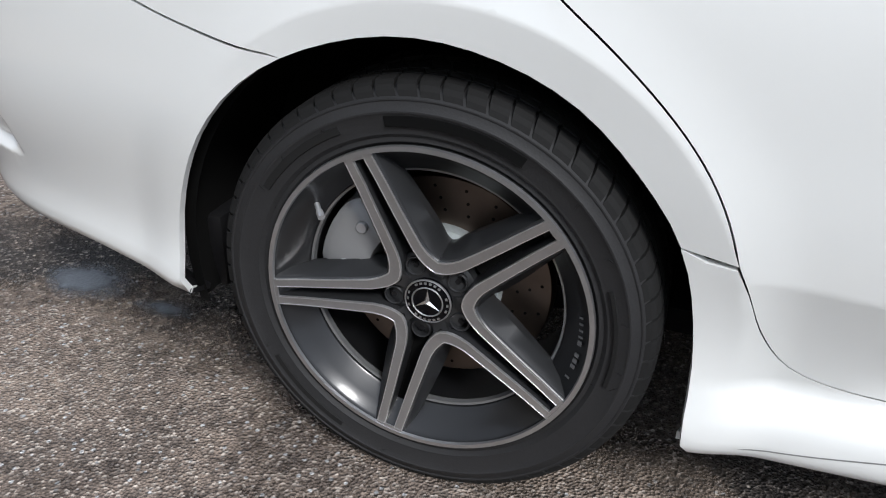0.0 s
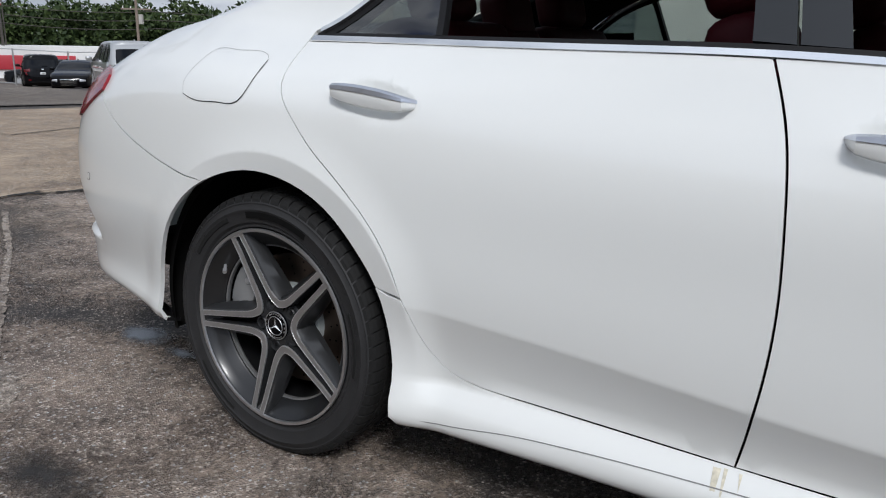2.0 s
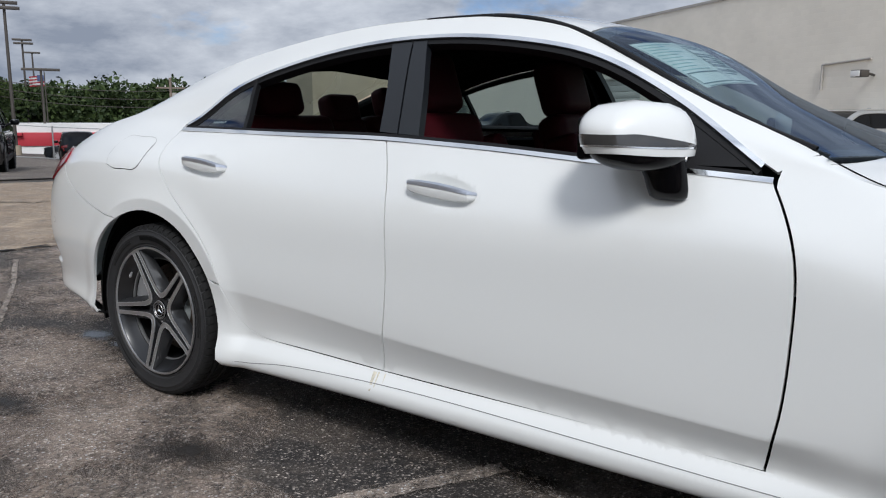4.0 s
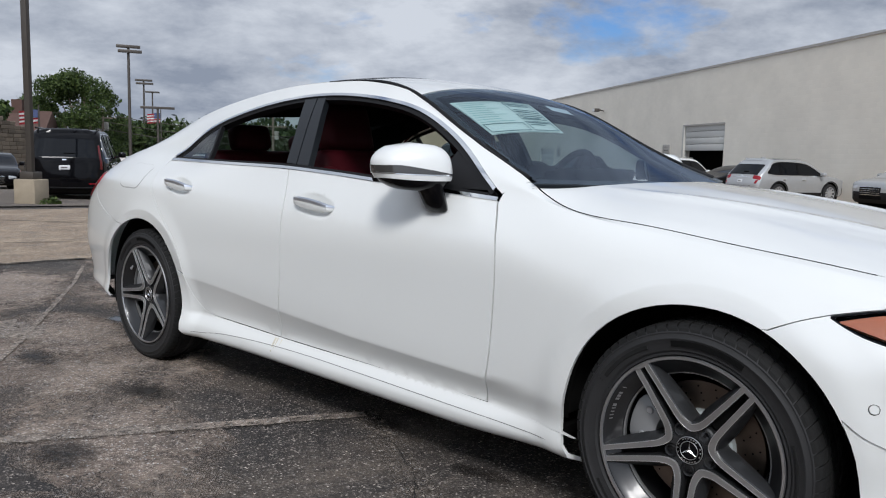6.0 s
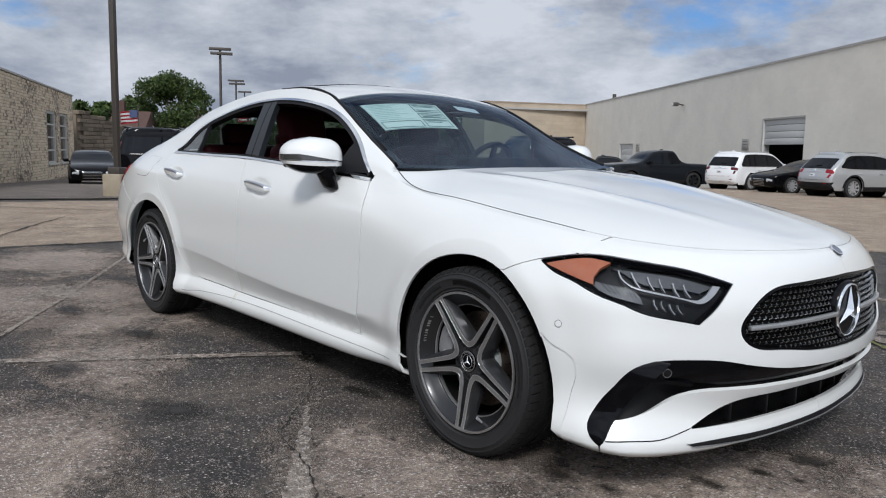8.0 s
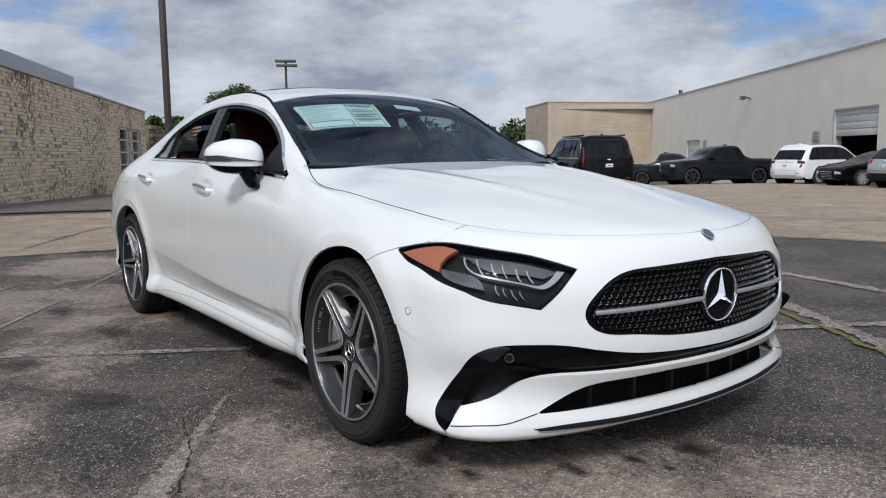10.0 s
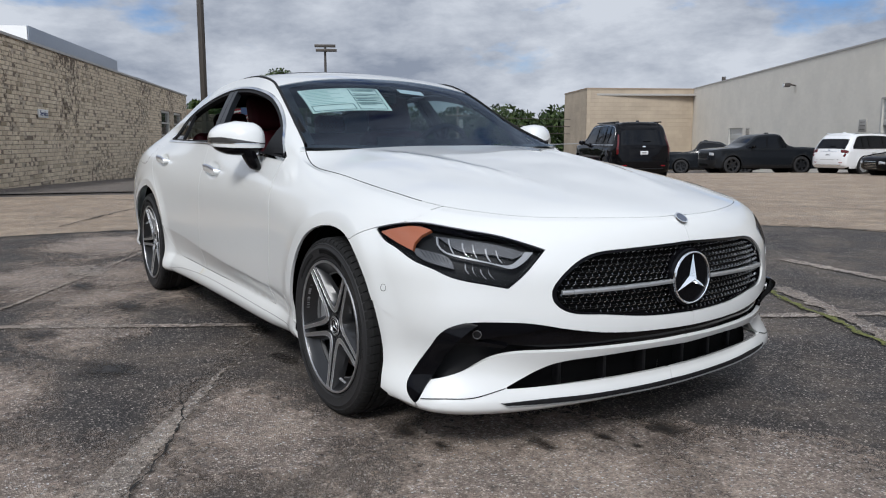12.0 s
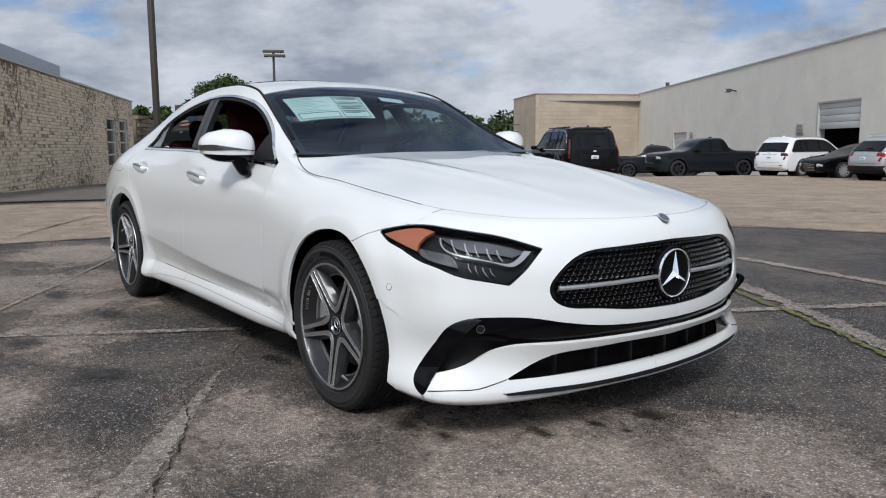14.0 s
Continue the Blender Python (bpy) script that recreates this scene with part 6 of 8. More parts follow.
def ragged(outline, step, rough, seed):
    """An outline with uneven edges."""
    rng = random.Random(seed)
    pts = []
    n = len(outline)
    for i in range(n):
        a, b = Vector(outline[i]), Vector(outline[(i + 1) % n])
        k = max(1, int((b - a).length / step))
        for j in range(k):
            p = a + (b - a) * (j / k)
            pts.append((p.x + rng.uniform(-rough, rough), p.y + rng.uniform(-rough, rough)))
    return pts


def decal(name, outline, mat, height, label, step=.06, rough=.012, seed=1, category="mark", cells=0):
    """A thin layer on the ground with ragged edges that follows its slope."""
    loop = np.array(ragged(outline, step, rough, seed))
    zs = lambda xy: np.array([slope(x, y) + height for x, y in xy])

    def lift(xy):
        return np.column_stack([xy, zs(xy)]), np.tile((0.0, 0.0, 1.0), (len(xy), 1))
    mesh = patch(loop, [], lift, spacing=cells or 5.0, thick=0)
    ob = sheet(name, mesh, mat, None)
    return tagged(ob, label, category, kind="structure")


def strip(points, width):
    """The outline of a band along a line; width may be one number or one a point."""
    p = [Vector(q) for q in points]
    ws = width if isinstance(width, (list, tuple)) else [width] * len(p)
    left, right = [], []
    for i, q in enumerate(p):
        d = (p[min(i + 1, len(p) - 1)] - p[max(i - 1, 0)]).normalized()
        nrm = Vector((-d.y, d.x)) * ws[i] / 2
        left.append(tuple(q + nrm))
        right.append(tuple(q - nrm))
    return left + right[::-1]


def wander(a, b, step, rough, seed):
    rng = random.Random(seed)
    a, b = Vector(a), Vector(b)
    n = max(2, int((b - a).length / step))
    side = Vector((-(b - a).y, (b - a).x)).normalized()
    off, out = 0.0, []
    for i in range(n + 1):
        out.append(tuple(a + (b - a) * (i / n) + side * off))
        off = off * .85 + rng.uniform(-rough, rough)
    return out


def crack(a, b, width, seed, mat=None, label="dark crack in the asphalt", step=.035, rough=.012):
    rng = random.Random(seed + 99)
    pts = wander(a, b, step, rough, seed)
    ws = [width * rng.uniform(.3, 1.3) for _ in pts]
    return decal("crack", strip(pts, ws), mat or CRACK, .012, label, step=1, rough=0, seed=seed, category="crack")


def long_crack(points, widths, seed):
    """A jagged crack through the points, whose width swells and shrinks, with short side branches."""
    rng = random.Random(seed)
    line, ws = [], []
    for k, (a, b) in enumerate(zip(points[:-1], points[1:])):
        leg_ = wander(a, b, .018, .007, seed * 31 + k)
        shift = Vector(leg_[-1]) - Vector(b)
        leg_ = [tuple(Vector(q) - shift * (i / (len(leg_) - 1))) for i, q in enumerate(leg_)]
        line += leg_[:-1]
        ws += [widths[k] * rng.choice((.25, .5, .8, 1, 1.2, 1.7)) for _ in leg_[:-1]]
    decal("crack", strip(line, ws), CRACK, .012, "dark jagged crack in the asphalt", step=1, rough=0, seed=seed, category="crack")
    for k in range(6):
        q = Vector(rng.choice(line))
        end = q + Vector((rng.uniform(-.12, .12), rng.uniform(-.12, .12)))
        crack(tuple(q), tuple(end), .0025, seed + 200 + k, step=.015, rough=.006, label="hairline branch of the crack")


decal("old_paving", [(-3.6, -7), (-4.0, -1.5), (-3.75, .5), (-2.4, 4), (0, 6.3), (3, 7.6), (9, 9.4), (22, 14), (24, 24), (4, 30), (-8, 33), (-17, 33.5), (-21, 27), (-17, 19), (-12.5, 13), (-11.5, 9), (-11.6, 5), (-12.3, 2), (-12.8, -.2), (-16, -7)],
      APRON, .004, "older tan paving with stony surface", step=.35, rough=.05, seed=3, category="paving", cells=1.6)
OLD_LOT = ground_mat("old_asphalt", (0.125, 0.106, 0.092), (0.195, 0.166, 0.142), (0.27, 0.24, 0.21))
decal("old_asphalt", [(-13.0, 2.4), (-12.3, 8.2), (-13.6, 13.5), (-17.9, 19.5), (-22, 27), (-40, 34), (-58, 34), (-62, 20), (-48, 11), (-32, 4.5), (-20, -1.5), (-16.8, -7)],
      OLD_LOT, .03, "faded brownish older asphalt of the back lot", step=1.0, rough=.1, seed=33, category="asphalt", cells=1.6)
decal("parking_line", strip([(.30, -2.62), (.71, -1.94), (1.03, -1.41), (1.45, -.70)], .070), LINE, .008, "faded pale parking line across the asphalt", step=.02, rough=.006, seed=4)
decal("line_fringe", strip([(.30, -2.62), (.71, -1.94), (1.03, -1.41), (1.45, -.70)], .105), FRINGE, .0075, "scattered pale stones beside the line", step=.02, rough=.008, seed=14)
BAND_WAY = [(1.40, -.66), (1.80, -.88), (2.24, -1.14), (3.13, -1.73), (4.2, -2.42)]
decal("faded_band", strip([(2.15, -1.085), (2.55, -1.345)] + BAND_WAY[3:], [.004, .05, .115, .13]), BAND, .007, "broad faded band along a crack", step=.02, rough=.008, seed=5)
decal("band_fringe", strip(BAND_WAY, [.09, .12, .15, .19, .20]), FRINGE, .0068, "scattered pale stones beside the band", step=.02, rough=.012, seed=15)
long_crack([(1.45, -.66), (1.82, -.87), (2.03, -1.0), (2.22, -1.19), (2.38, -1.35), (2.55, -1.395), (2.75, -1.44), (2.95, -1.54), (3.18, -1.67), (3.5, -1.85), (4.2, -2.27)], [.002, .0025, .003, .0035, .004, .005, .006, .006, .007, .007], 6)
decal("parking_line", strip([(.45, -2.07), (.09, -1.80), (-.46, -1.46), (-.78, -1.26), (-2.44, -.31), (-3.3, .12)], .032), LINE, .009, "thin faded line on the asphalt", step=.03, rough=.006, seed=8)
decal("pale_patch", [(-1.35, -1.12), (-.95, -1.05), (-.72, -1.22), (-1.0, -1.36), (-1.3, -1.3)], LINE, .006, "pale worn patch on the asphalt", step=.03, rough=.025, seed=9)
decal("parking_line", strip([(2.86, 1.84), (3.35, 2.72), (3.9, 3.7)], .10), LINE, .008, "faded pale parking line across the asphalt", step=.05, rough=.02, seed=10)
decal("parking_line", strip([(1.65, 3.93), (2.66, 3.68), (4.6, 3.2)], .12), LINE, .008, "faded pale parking line across the asphalt", step=.05, rough=.02, seed=11)
decal("parking_line", strip([(2.4, 2.75), (3.1, 2.3), (4.2, 1.5)], .13), BAND, .007, "broad faded band along a crack", step=.05, rough=.03, seed=12)
crack((2.35, 2.62), (4.6, 1.15), .05, 13, MOSS, "yellow-green weeds growing along a crack")
for i, (a, b, w) in enumerate([((-3.75, .6), (-3.95, -3.5), .05), ((-7.4, 2.3), (-11, .1), .05), ((-5.2, .9), (-6.6, -2.4), .03), ((-6.6, -2.4), (-8.2, -4.4), .03), ((-4.6, -1.0), (-7.5, .55), .03),
                               ((0, 6.4), (6, 8.6), .04), ((-3, 9), (6, 12), .04), ((-7.3, 2.3), (-8.8, 8), .05), ((-3.7, .5), (-2.4, 4.1), .05)]):
    crack(a, b, w, 20 + i, label="grassy joint in the old paving")
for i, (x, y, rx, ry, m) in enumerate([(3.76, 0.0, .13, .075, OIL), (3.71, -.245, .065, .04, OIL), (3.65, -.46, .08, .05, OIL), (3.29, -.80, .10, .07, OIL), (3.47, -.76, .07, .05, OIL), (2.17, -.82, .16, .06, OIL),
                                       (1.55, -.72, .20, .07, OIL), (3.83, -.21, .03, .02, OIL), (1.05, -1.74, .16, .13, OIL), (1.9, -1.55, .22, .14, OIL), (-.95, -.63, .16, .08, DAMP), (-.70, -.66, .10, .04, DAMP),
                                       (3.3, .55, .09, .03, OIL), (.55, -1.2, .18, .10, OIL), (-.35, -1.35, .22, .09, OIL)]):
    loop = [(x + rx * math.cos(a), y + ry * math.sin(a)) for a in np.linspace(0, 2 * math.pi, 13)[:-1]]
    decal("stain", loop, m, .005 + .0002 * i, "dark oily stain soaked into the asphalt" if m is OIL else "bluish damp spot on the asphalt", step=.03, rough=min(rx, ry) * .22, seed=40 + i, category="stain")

# broad pale areas where the asphalt has worn to its stones
WORN = ground_mat("worn_asphalt", (0.235, 0.187, 0.156), (0.330, 0.268, 0.222), (0.50, 0.435, 0.38))
worn(WORN, 1.0, 3.0, -.04, .26)
for i, (x, y, rx, ry) in enumerate(((-.40, -1.25, 1.2, .75), (-.9, -1.5, 1.0, .6), (3.95, -.65, .95, .8), (4.3, .0, .5, .45), (2.95, -1.25, .7, .35), (3.3, -2.0, .8, .5), (1.95, -2.15, .8, .42), (-.75, -1.0, .8, .4), (1.0, -1.55, .7, .35), (-2.6, -.8, 1.2, .8), (-1.7, .25, 1.2, .9), (-2.9, .9, 1.2, .9))):
    loop = [(x + rx * math.cos(a), y + ry * math.sin(a)) for a in np.linspace(0, 2 * math.pi, 25)[:-1]]
    decal("worn_patch", loop, WORN, .0025 + .0001 * i, "pale worn area of stony asphalt", step=.08, rough=.02, seed=70 + i, category="asphalt", cells=.3)

# ---------------------------------------------------------------- buildings
def block_mat(name, color, joint, width, height, spots=None, stain=0.2, relief=0.8):
    """Painted block wall: fine joints pressed in, patchy paint."""
    mat = bpy.data.materials.new(name)
    mat.use_nodes = True
    nodes, links = mat.node_tree.nodes, mat.node_tree.links
    bsdf = nodes["Principled BSDF"]
    coord = nodes.new("ShaderNodeTexCoord").outputs["Object"]
    sepn = nodes.new("ShaderNodeSeparateXYZ")
    links.new(coord, sepn.inputs[0])
    comb_n = nodes.new("ShaderNodeCombineXYZ")
    links.new(sepn.outputs["X"], comb_n.inputs["X"])
    links.new(sepn.outputs["Z"], comb_n.inputs["Y"])
    brick = nodes.new("ShaderNodeTexBrick")
    brick.inputs["Color1"].default_value = (*color, 1)
    brick.inputs["Color2"].default_value = (*[c * (1 - stain * .35) for c in color], 1)
    brick.inputs["Mortar"].default_value = (*joint, 1)
    brick.inputs["Scale"].default_value = 1.0
    brick.inputs["Mortar Size"].default_value = 0.012
    brick.inputs["Brick Width"].default_value, brick.inputs["Row Height"].default_value = width, height
    links.new(comb_n.outputs[0], brick.inputs["Vector"])
    large = nodes.new("ShaderNodeTexNoise")
    large.inputs["Scale"].default_value, large.inputs["Detail"].default_value = 0.5, 6.0
    links.new(coord, large.inputs["Vector"])
    rampn = nodes.new("ShaderNodeValToRGB")
    rampn.color_ramp.elements[0].position, rampn.color_ramp.elements[1].position = 0.3, 0.7
    rampn.color_ramp.elements[0].color = (1 - stain, 1 - stain, 1 - stain, 1)
    links.new(large.outputs["Fac"], rampn.inputs[0])
    mul = nodes.new("ShaderNodeMix")
    mul.data_type, mul.blend_type = "RGBA", "MULTIPLY"
    mul.inputs[0].default_value = 1.0
    links.new(brick.outputs["Color"], mul.inputs[6])
    links.new(rampn.outputs[0], mul.inputs[7])
    out = mul.outputs[2]
    if spots:
        flake = nodes.new("ShaderNodeTexBrick")
        flake.inputs["Color1"].default_value, flake.inputs["Color2"].default_value = (0, 0, 0, 1), (1, 1, 1, 1)
        flake.inputs["Scale"].default_value, flake.inputs["Mortar Size"].default_value = 1.0, 0.0
        flake.inputs["Brick Width"].default_value, flake.inputs["Row Height"].default_value = width * .6, height * .5
        wobble = nodes.new("ShaderNodeTexNoise")
        wobble.inputs["Scale"].default_value, wobble.inputs["Detail"].default_value = 6.0, 3.0
        links.new(comb_n.outputs[0], wobble.inputs["Vector"])
        shift = nodes.new("ShaderNodeVectorMath")
        shift.operation = "MULTIPLY_ADD"
        shift.inputs[1].default_value = (0.16, 0.10, 0)
        links.new(wobble.outputs["Color"], shift.inputs[0])
        links.new(comb_n.outputs[0], shift.inputs[2])
        links.new(shift.outputs[0], flake.inputs["Vector"])
        where = nodes.new("ShaderNodeTexNoise")
        where.inputs["Scale"].default_value, where.inputs["Detail"].default_value = 0.28, 3.0
        links.new(coord, where.inputs["Vector"])
        addn = nodes.new("ShaderNodeMath")
        addn.operation = "MULTIPLY_ADD"
        addn.inputs[1].default_value = 1.5
        links.new(where.outputs["Fac"], addn.inputs[0])
        links.new(flake.outputs["Color"], addn.inputs[2])
        cut = nodes.new("ShaderNodeValToRGB")
        cut.color_ramp.elements[0].position, cut.color_ramp.elements[1].position = 0.0, 1.0
        thr = nodes.new("ShaderNodeMapRange")
        thr.inputs["From Min"].default_value, thr.inputs["From Max"].default_value = 1.30, 1.40
        links.new(addn.outputs[0], thr.inputs["Value"])
        links.new(thr.outputs[0], cut.inputs[0])
        over = nodes.new("ShaderNodeMix")
        over.data_type = "RGBA"
        links.new(cut.outputs[0], over.inputs[0])
        links.new(out, over.inputs[6])
        over.inputs[7].default_value = (*spots, 1)
        out = over.outputs[2]
    links.new(out, bsdf.inputs["Base Color"])
    bsdf.inputs["Roughness"].default_value = 0.85
    bump = nodes.new("ShaderNodeBump")
    bump.inputs["Distance"].default_value, bump.inputs["Strength"].default_value = 0.012, relief
    bump.invert = True
    links.new(brick.outputs["Fac"], bump.inputs["Height"])
    links.new(bump.outputs[0], bsdf.inputs["Normal"])
    return mat


GREY_WALL = block_mat("grey_block_wall", (0.83, 0.785, 0.695), (0.815, 0.77, 0.68), .40, .20, stain=0.10, relief=0.18)
TAN_WALL = block_mat("tan_block_wall", (0.49, 0.405, 0.305), (0.42, 0.345, 0.26), .80, .40, stain=0.22)
FLAKED = block_mat("flaked_block_wall", (0.60, 0.505, 0.385), (0.45, 0.375, 0.285), .36, .13, spots=(0.22, 0.175, 0.13), stain=0.25, relief=0.5)
STONE = material("retaining_stone", (0.165, 0.133, 0.098), 0.9, spread=0.2, scale=3, object_random=0.3, bump=0.02, bump_scale=9)
METAL_TRIM = material("roof_trim", (0.42, 0.40, 0.37), 0.5, metal=0.3, spread=0.1)
DOOR_WHITE = material("door_slats", (0.55, 0.55, 0.53), 0.5, spread=0.06)
DARK_IN = material("dark_inside", (0.02, 0.02, 0.02), 0.9)
WINDOW_DARK = material("window_glass", (0.03, 0.035, 0.04), 0.08, spread=0.3, scale=1.0, coat=0.5)
FRAME_WHITE = material("frame_white", (0.55, 0.54, 0.50), 0.6, spread=0.1)
SIGN_WHITE = material("sign_white", (0.75, 0.75, 0.74), 0.5)
SIGN_BLUE = material("sign_ink", (0.05, 0.07, 0.16), 0.5)
UNIT = material("roof_unit", (0.30, 0.33, 0.38), 0.45, metal=0.4, spread=0.08)
CONCRETE = material("concrete", (0.33, 0.28, 0.21), 0.9, spread=0.2, scale=5, fine=0.2, fine_scale=60, bump=0.004, bump_scale=60)
POLE = material("pole_bronze", (0.075, 0.066, 0.058), 0.5, metal=0.3, spread=0.1)
COPING = material("coping", (0.30, 0.235, 0.175), 0.8, spread=0.15)
WOOD = material("pole_wood", (0.20, 0.16, 0.13), 0.9, spread=0.2, scale=4)


def wall_run(name, a, b, low, high, mat, label, holes=(), thick=.35, kind="structure"):
    """A wall from a to b whose object x axis runs along it and whose front faces the lot (local -y); holes cut right through."""
    a, b = Vector(a), Vector(b)
    d = b - a
    length = d.length
    ob = new(name)
    outer = np.array([(0, low), (length, low), (length, high), (0, high)], float)
    xs = sorted({0, length, *[h[0] for h in holes], *[h[1] for h in holes]})
    zs = sorted({low, high, *[h[2] for h in holes], *[h[3] for h in holes]})
    bm = bmesh.new()
    for i in range(len(xs) - 1):
        for j in range(len(zs) - 1):
            mx, mz = (xs[i] + xs[i + 1]) / 2, (zs[j] + zs[j + 1]) / 2
            if any(h[0] < mx < h[1] and h[2] < mz < h[3] for h in holes):
                continue
            add_box(bm, (xs[i], 0, zs[j]), (xs[i + 1], thick, zs[j + 1]))
    bmesh.ops.remove_doubles(bm, verts=bm.verts, dist=1e-4)
    inner = [f for f in bm.faces if not f.is_valid]
    bmesh.ops.recalc_face_normals(bm, faces=bm.faces)
    mesh = bpy.data.meshes.new(name)
    bm.to_mesh(mesh)
    bm.free()
    mesh.materials.append(mat)
    bpy.data.objects.remove(ob)
    ob = new(name, mesh)
    ob.matrix_world = pose(a.x, a.y, 0, 0, 0, math.degrees(math.atan2(d.y, d.x)))
    return tagged(ob, label, "wall", kind=kind)


def on_wall(wall, name, bm, mat, label="", category="", kind=""):
    ob = part(name, bm, mat, smooth=False)
    ob.matrix_world = wall.matrix_world.copy()
    return tagged(ob, label, category, kind=kind)


# the grey workshop; its long wall runs from the tan block towards the lot
W0, WD = Vector((-48.4, 63.9)), Vector((.7994, -.6009))
far = lambda s: W0 + WD * s
roll = (39.9, 44.4, -1.4, 3.2)
small = (12.9, 16.75, -1.9, 2.0)
grey = wall_run("wall_east", far(0), far(84), -3.0, 6.2, GREY_WALL, "long grey painted block wall of a workshop", [roll, small], thick=.4)
cap = on_wall(grey, "parapet_trim", box((0, -.05, 6.2), (84, .45, 6.32)), METAL_TRIM, "thin metal trim along the workshop roof", "trim", "structure")
roofw = on_wall(grey, "workshop_roof", box((0, .4, 5.6), (84, 30, 5.9)), METAL_TRIM, "flat roof of the grey workshop", "roof", "structure")
# inside of the workshop, dark behind the half open door
for lo, hi in (((38.5, 3.4, -2), (46, 3.6, 5.5)), ((38.5, .4, -2), (38.7, 3.4, 5.5)), ((45.8, .4, -2), (46, 3.4, 5.5)), ((38.5, .4, 3.6), (46, 3.4, 3.8))):
    on_wall(grey, "workshop_inside", box(lo, hi), DARK_IN, "dark interior wall of the workshop", "wall", "structure")
rd = thing("roller_door", "half open pale sectional roller door in the workshop wall", "door")
rd.matrix_world = grey.matrix_world.copy()
for i in range(4):
    z = 3.2 - .36 * (i + 1)
    part("slat", box((roll[0] + .02, .08, z + .008), (roll[1] - .02, .14, z + .352), .008), DOOR_WHITE, rd)
part("jamb", box((roll[0] - .02, -.02, -1.4), (roll[0] + .16, .40, 3.2)), FRAME_WHITE, rd)
part("lintel", box((roll[0], -.02, 3.14), (roll[1], .40, 3.24)), METAL_TRIM, rd)
sd = thing("small_door", "small pale sectional door in the workshop wall", "door")
sd.matrix_world = grey.matrix_world.copy()
for i in range(8):
    z = 2.0 - .49 * (i + 1)
    part("slat", box((small[0] + .05, .14, z + .01), (small[1] - .05, .2, z + .48), .008), DOOR_WHITE, sd)
part("jamb", box((small[0] - .02, -.02, -1.9), (small[0] + .12, .4, 2.02)), FRAME_WHITE, sd)


def wall_lamp(wall, x, z):
    ob = thing("wall_lamp", "grey floodlight on a bracket high on the wall", "lamp")
    ob.matrix_world = wall.matrix_world @ pose(x, 0, z)
    part("bracket", add_tube(bmesh.new(), (0, 0, -.05), (0, -.45, .05), .045), POLE, ob)
    part("head", box((-.26, -.80, -.13), (.22, -.42, .12), .04), POLE, ob)
    part("lens", box((-.22, -.83, -.11), (.16, -.801, .09), .01), SIGN_WHITE, ob)
    return ob


wall_lamp(grey, 27.8, 4.72)
wall_lamp(grey, 59.3, 2.62)
for sx, sz in ((38.0, 1.75), (18.2, 1.6)):
    sg = thing("wall_sign", "small pale notice board on the grey wall", "sign")
    sg.matrix_world = grey.matrix_world @ pose(sx, 0, sz)
    part("board", box((-.45, -.05, -.30), (.45, -.01, .38), .01), METAL_TRIM, sg)
    for k in range(3):
        part("bar", box((-.30, -.056, .22 - k * .2), (.30, -.051, .25 - k * .2)), POLE, sg)
part_pipe = thing("conduit", "thin pale pipe along the grey wall", "pipe")
part_pipe.matrix_world = grey.matrix_world @ pose(57.0, 0, 3.05)
bmp = bmesh.new()
add_tube(bmp, (0, -.08, -.9), (0, -.08, 0), .045)
add_tube(bmp, (0, -.08, 0), (2.2, -.08, .1), .045)
part("pipe", bmp, METAL_TRIM, part_pipe)
vent = thing("roof_vent", "small dark vent on the workshop roof", "vent")
vent.matrix_world = grey.matrix_world @ pose(8.5, .6, 6.3)
part("stack", lathe([(.0, .5), (.18, .5), (.18, 0), (.15, 0)], 16, "z"), POLE, vent)

# the tan block house between
tan_front = wall_run("wall_tan_front", (-53.0, 53.3), (-48.2, 63.7), -3.0, 6.15, TAN_WALL, "tan block wall of a low building")
tan_side = wall_run("wall_tan_side", (-61.5, 57.9), (-53.0, 53.3), -3.0, 6.15, TAN_WALL, "tan block wall of a low building", [(1.2, 7.8, -2.6, -.9)])
for w, ln in ((tan_front, 11.5), (tan_side, 9.7)):
    on_wall(w, "parapet_trim", box((-.04, -.035, 6.13), (ln, .42, 6.27), .01), COPING, "thin brown coping of the parapet", "trim", "structure")
on_wall(tan_side, "tan_roof", box((0, .4, 5.5), (9.6, 14, 5.7)), METAL_TRIM, "flat roof of the tan building", "roof", "structure")
on_wall(tan_side, "garage_inside", box((.5, 2.5, -2.8), (9, 2.6, 0)), DARK_IN, "dark opening of the tan building", "wall", "structure")

# the flaking service building
L0, LD = Vector((-47.3, 11.8)), Vector((.9152, -.4031))
lf = lambda s: L0 + LD * s
win = [(62 - 4.75, 62 - 2.2, -.05, 2.72), (62 - 8.6, 62 - 6.0, -.05, 2.72)]
flaked = wall_run("wall_west", lf(62), lf(0), -2.0, 3.95, FLAKED, "flaking tan painted block wall with dark bare patches", win, thick=.4)
on_wall(flaked, "parapet_trim", box((0, -.06, 3.95), (62.1, .5, 4.03)), METAL_TRIM, "thin metal trim along the service roof", "trim", "structure")
on_wall(flaked, "service_roof", box((0, .4, 3.5), (62, 16, 3.7)), METAL_TRIM, "flat roof of the service building", "roof", "structure")
end = wall_run("wall_west_end", lf(0), lf(0) + Vector((-.4031, -.9152)) * 14, -2.0, 3.95, FLAKED, "flaking painted end wall")
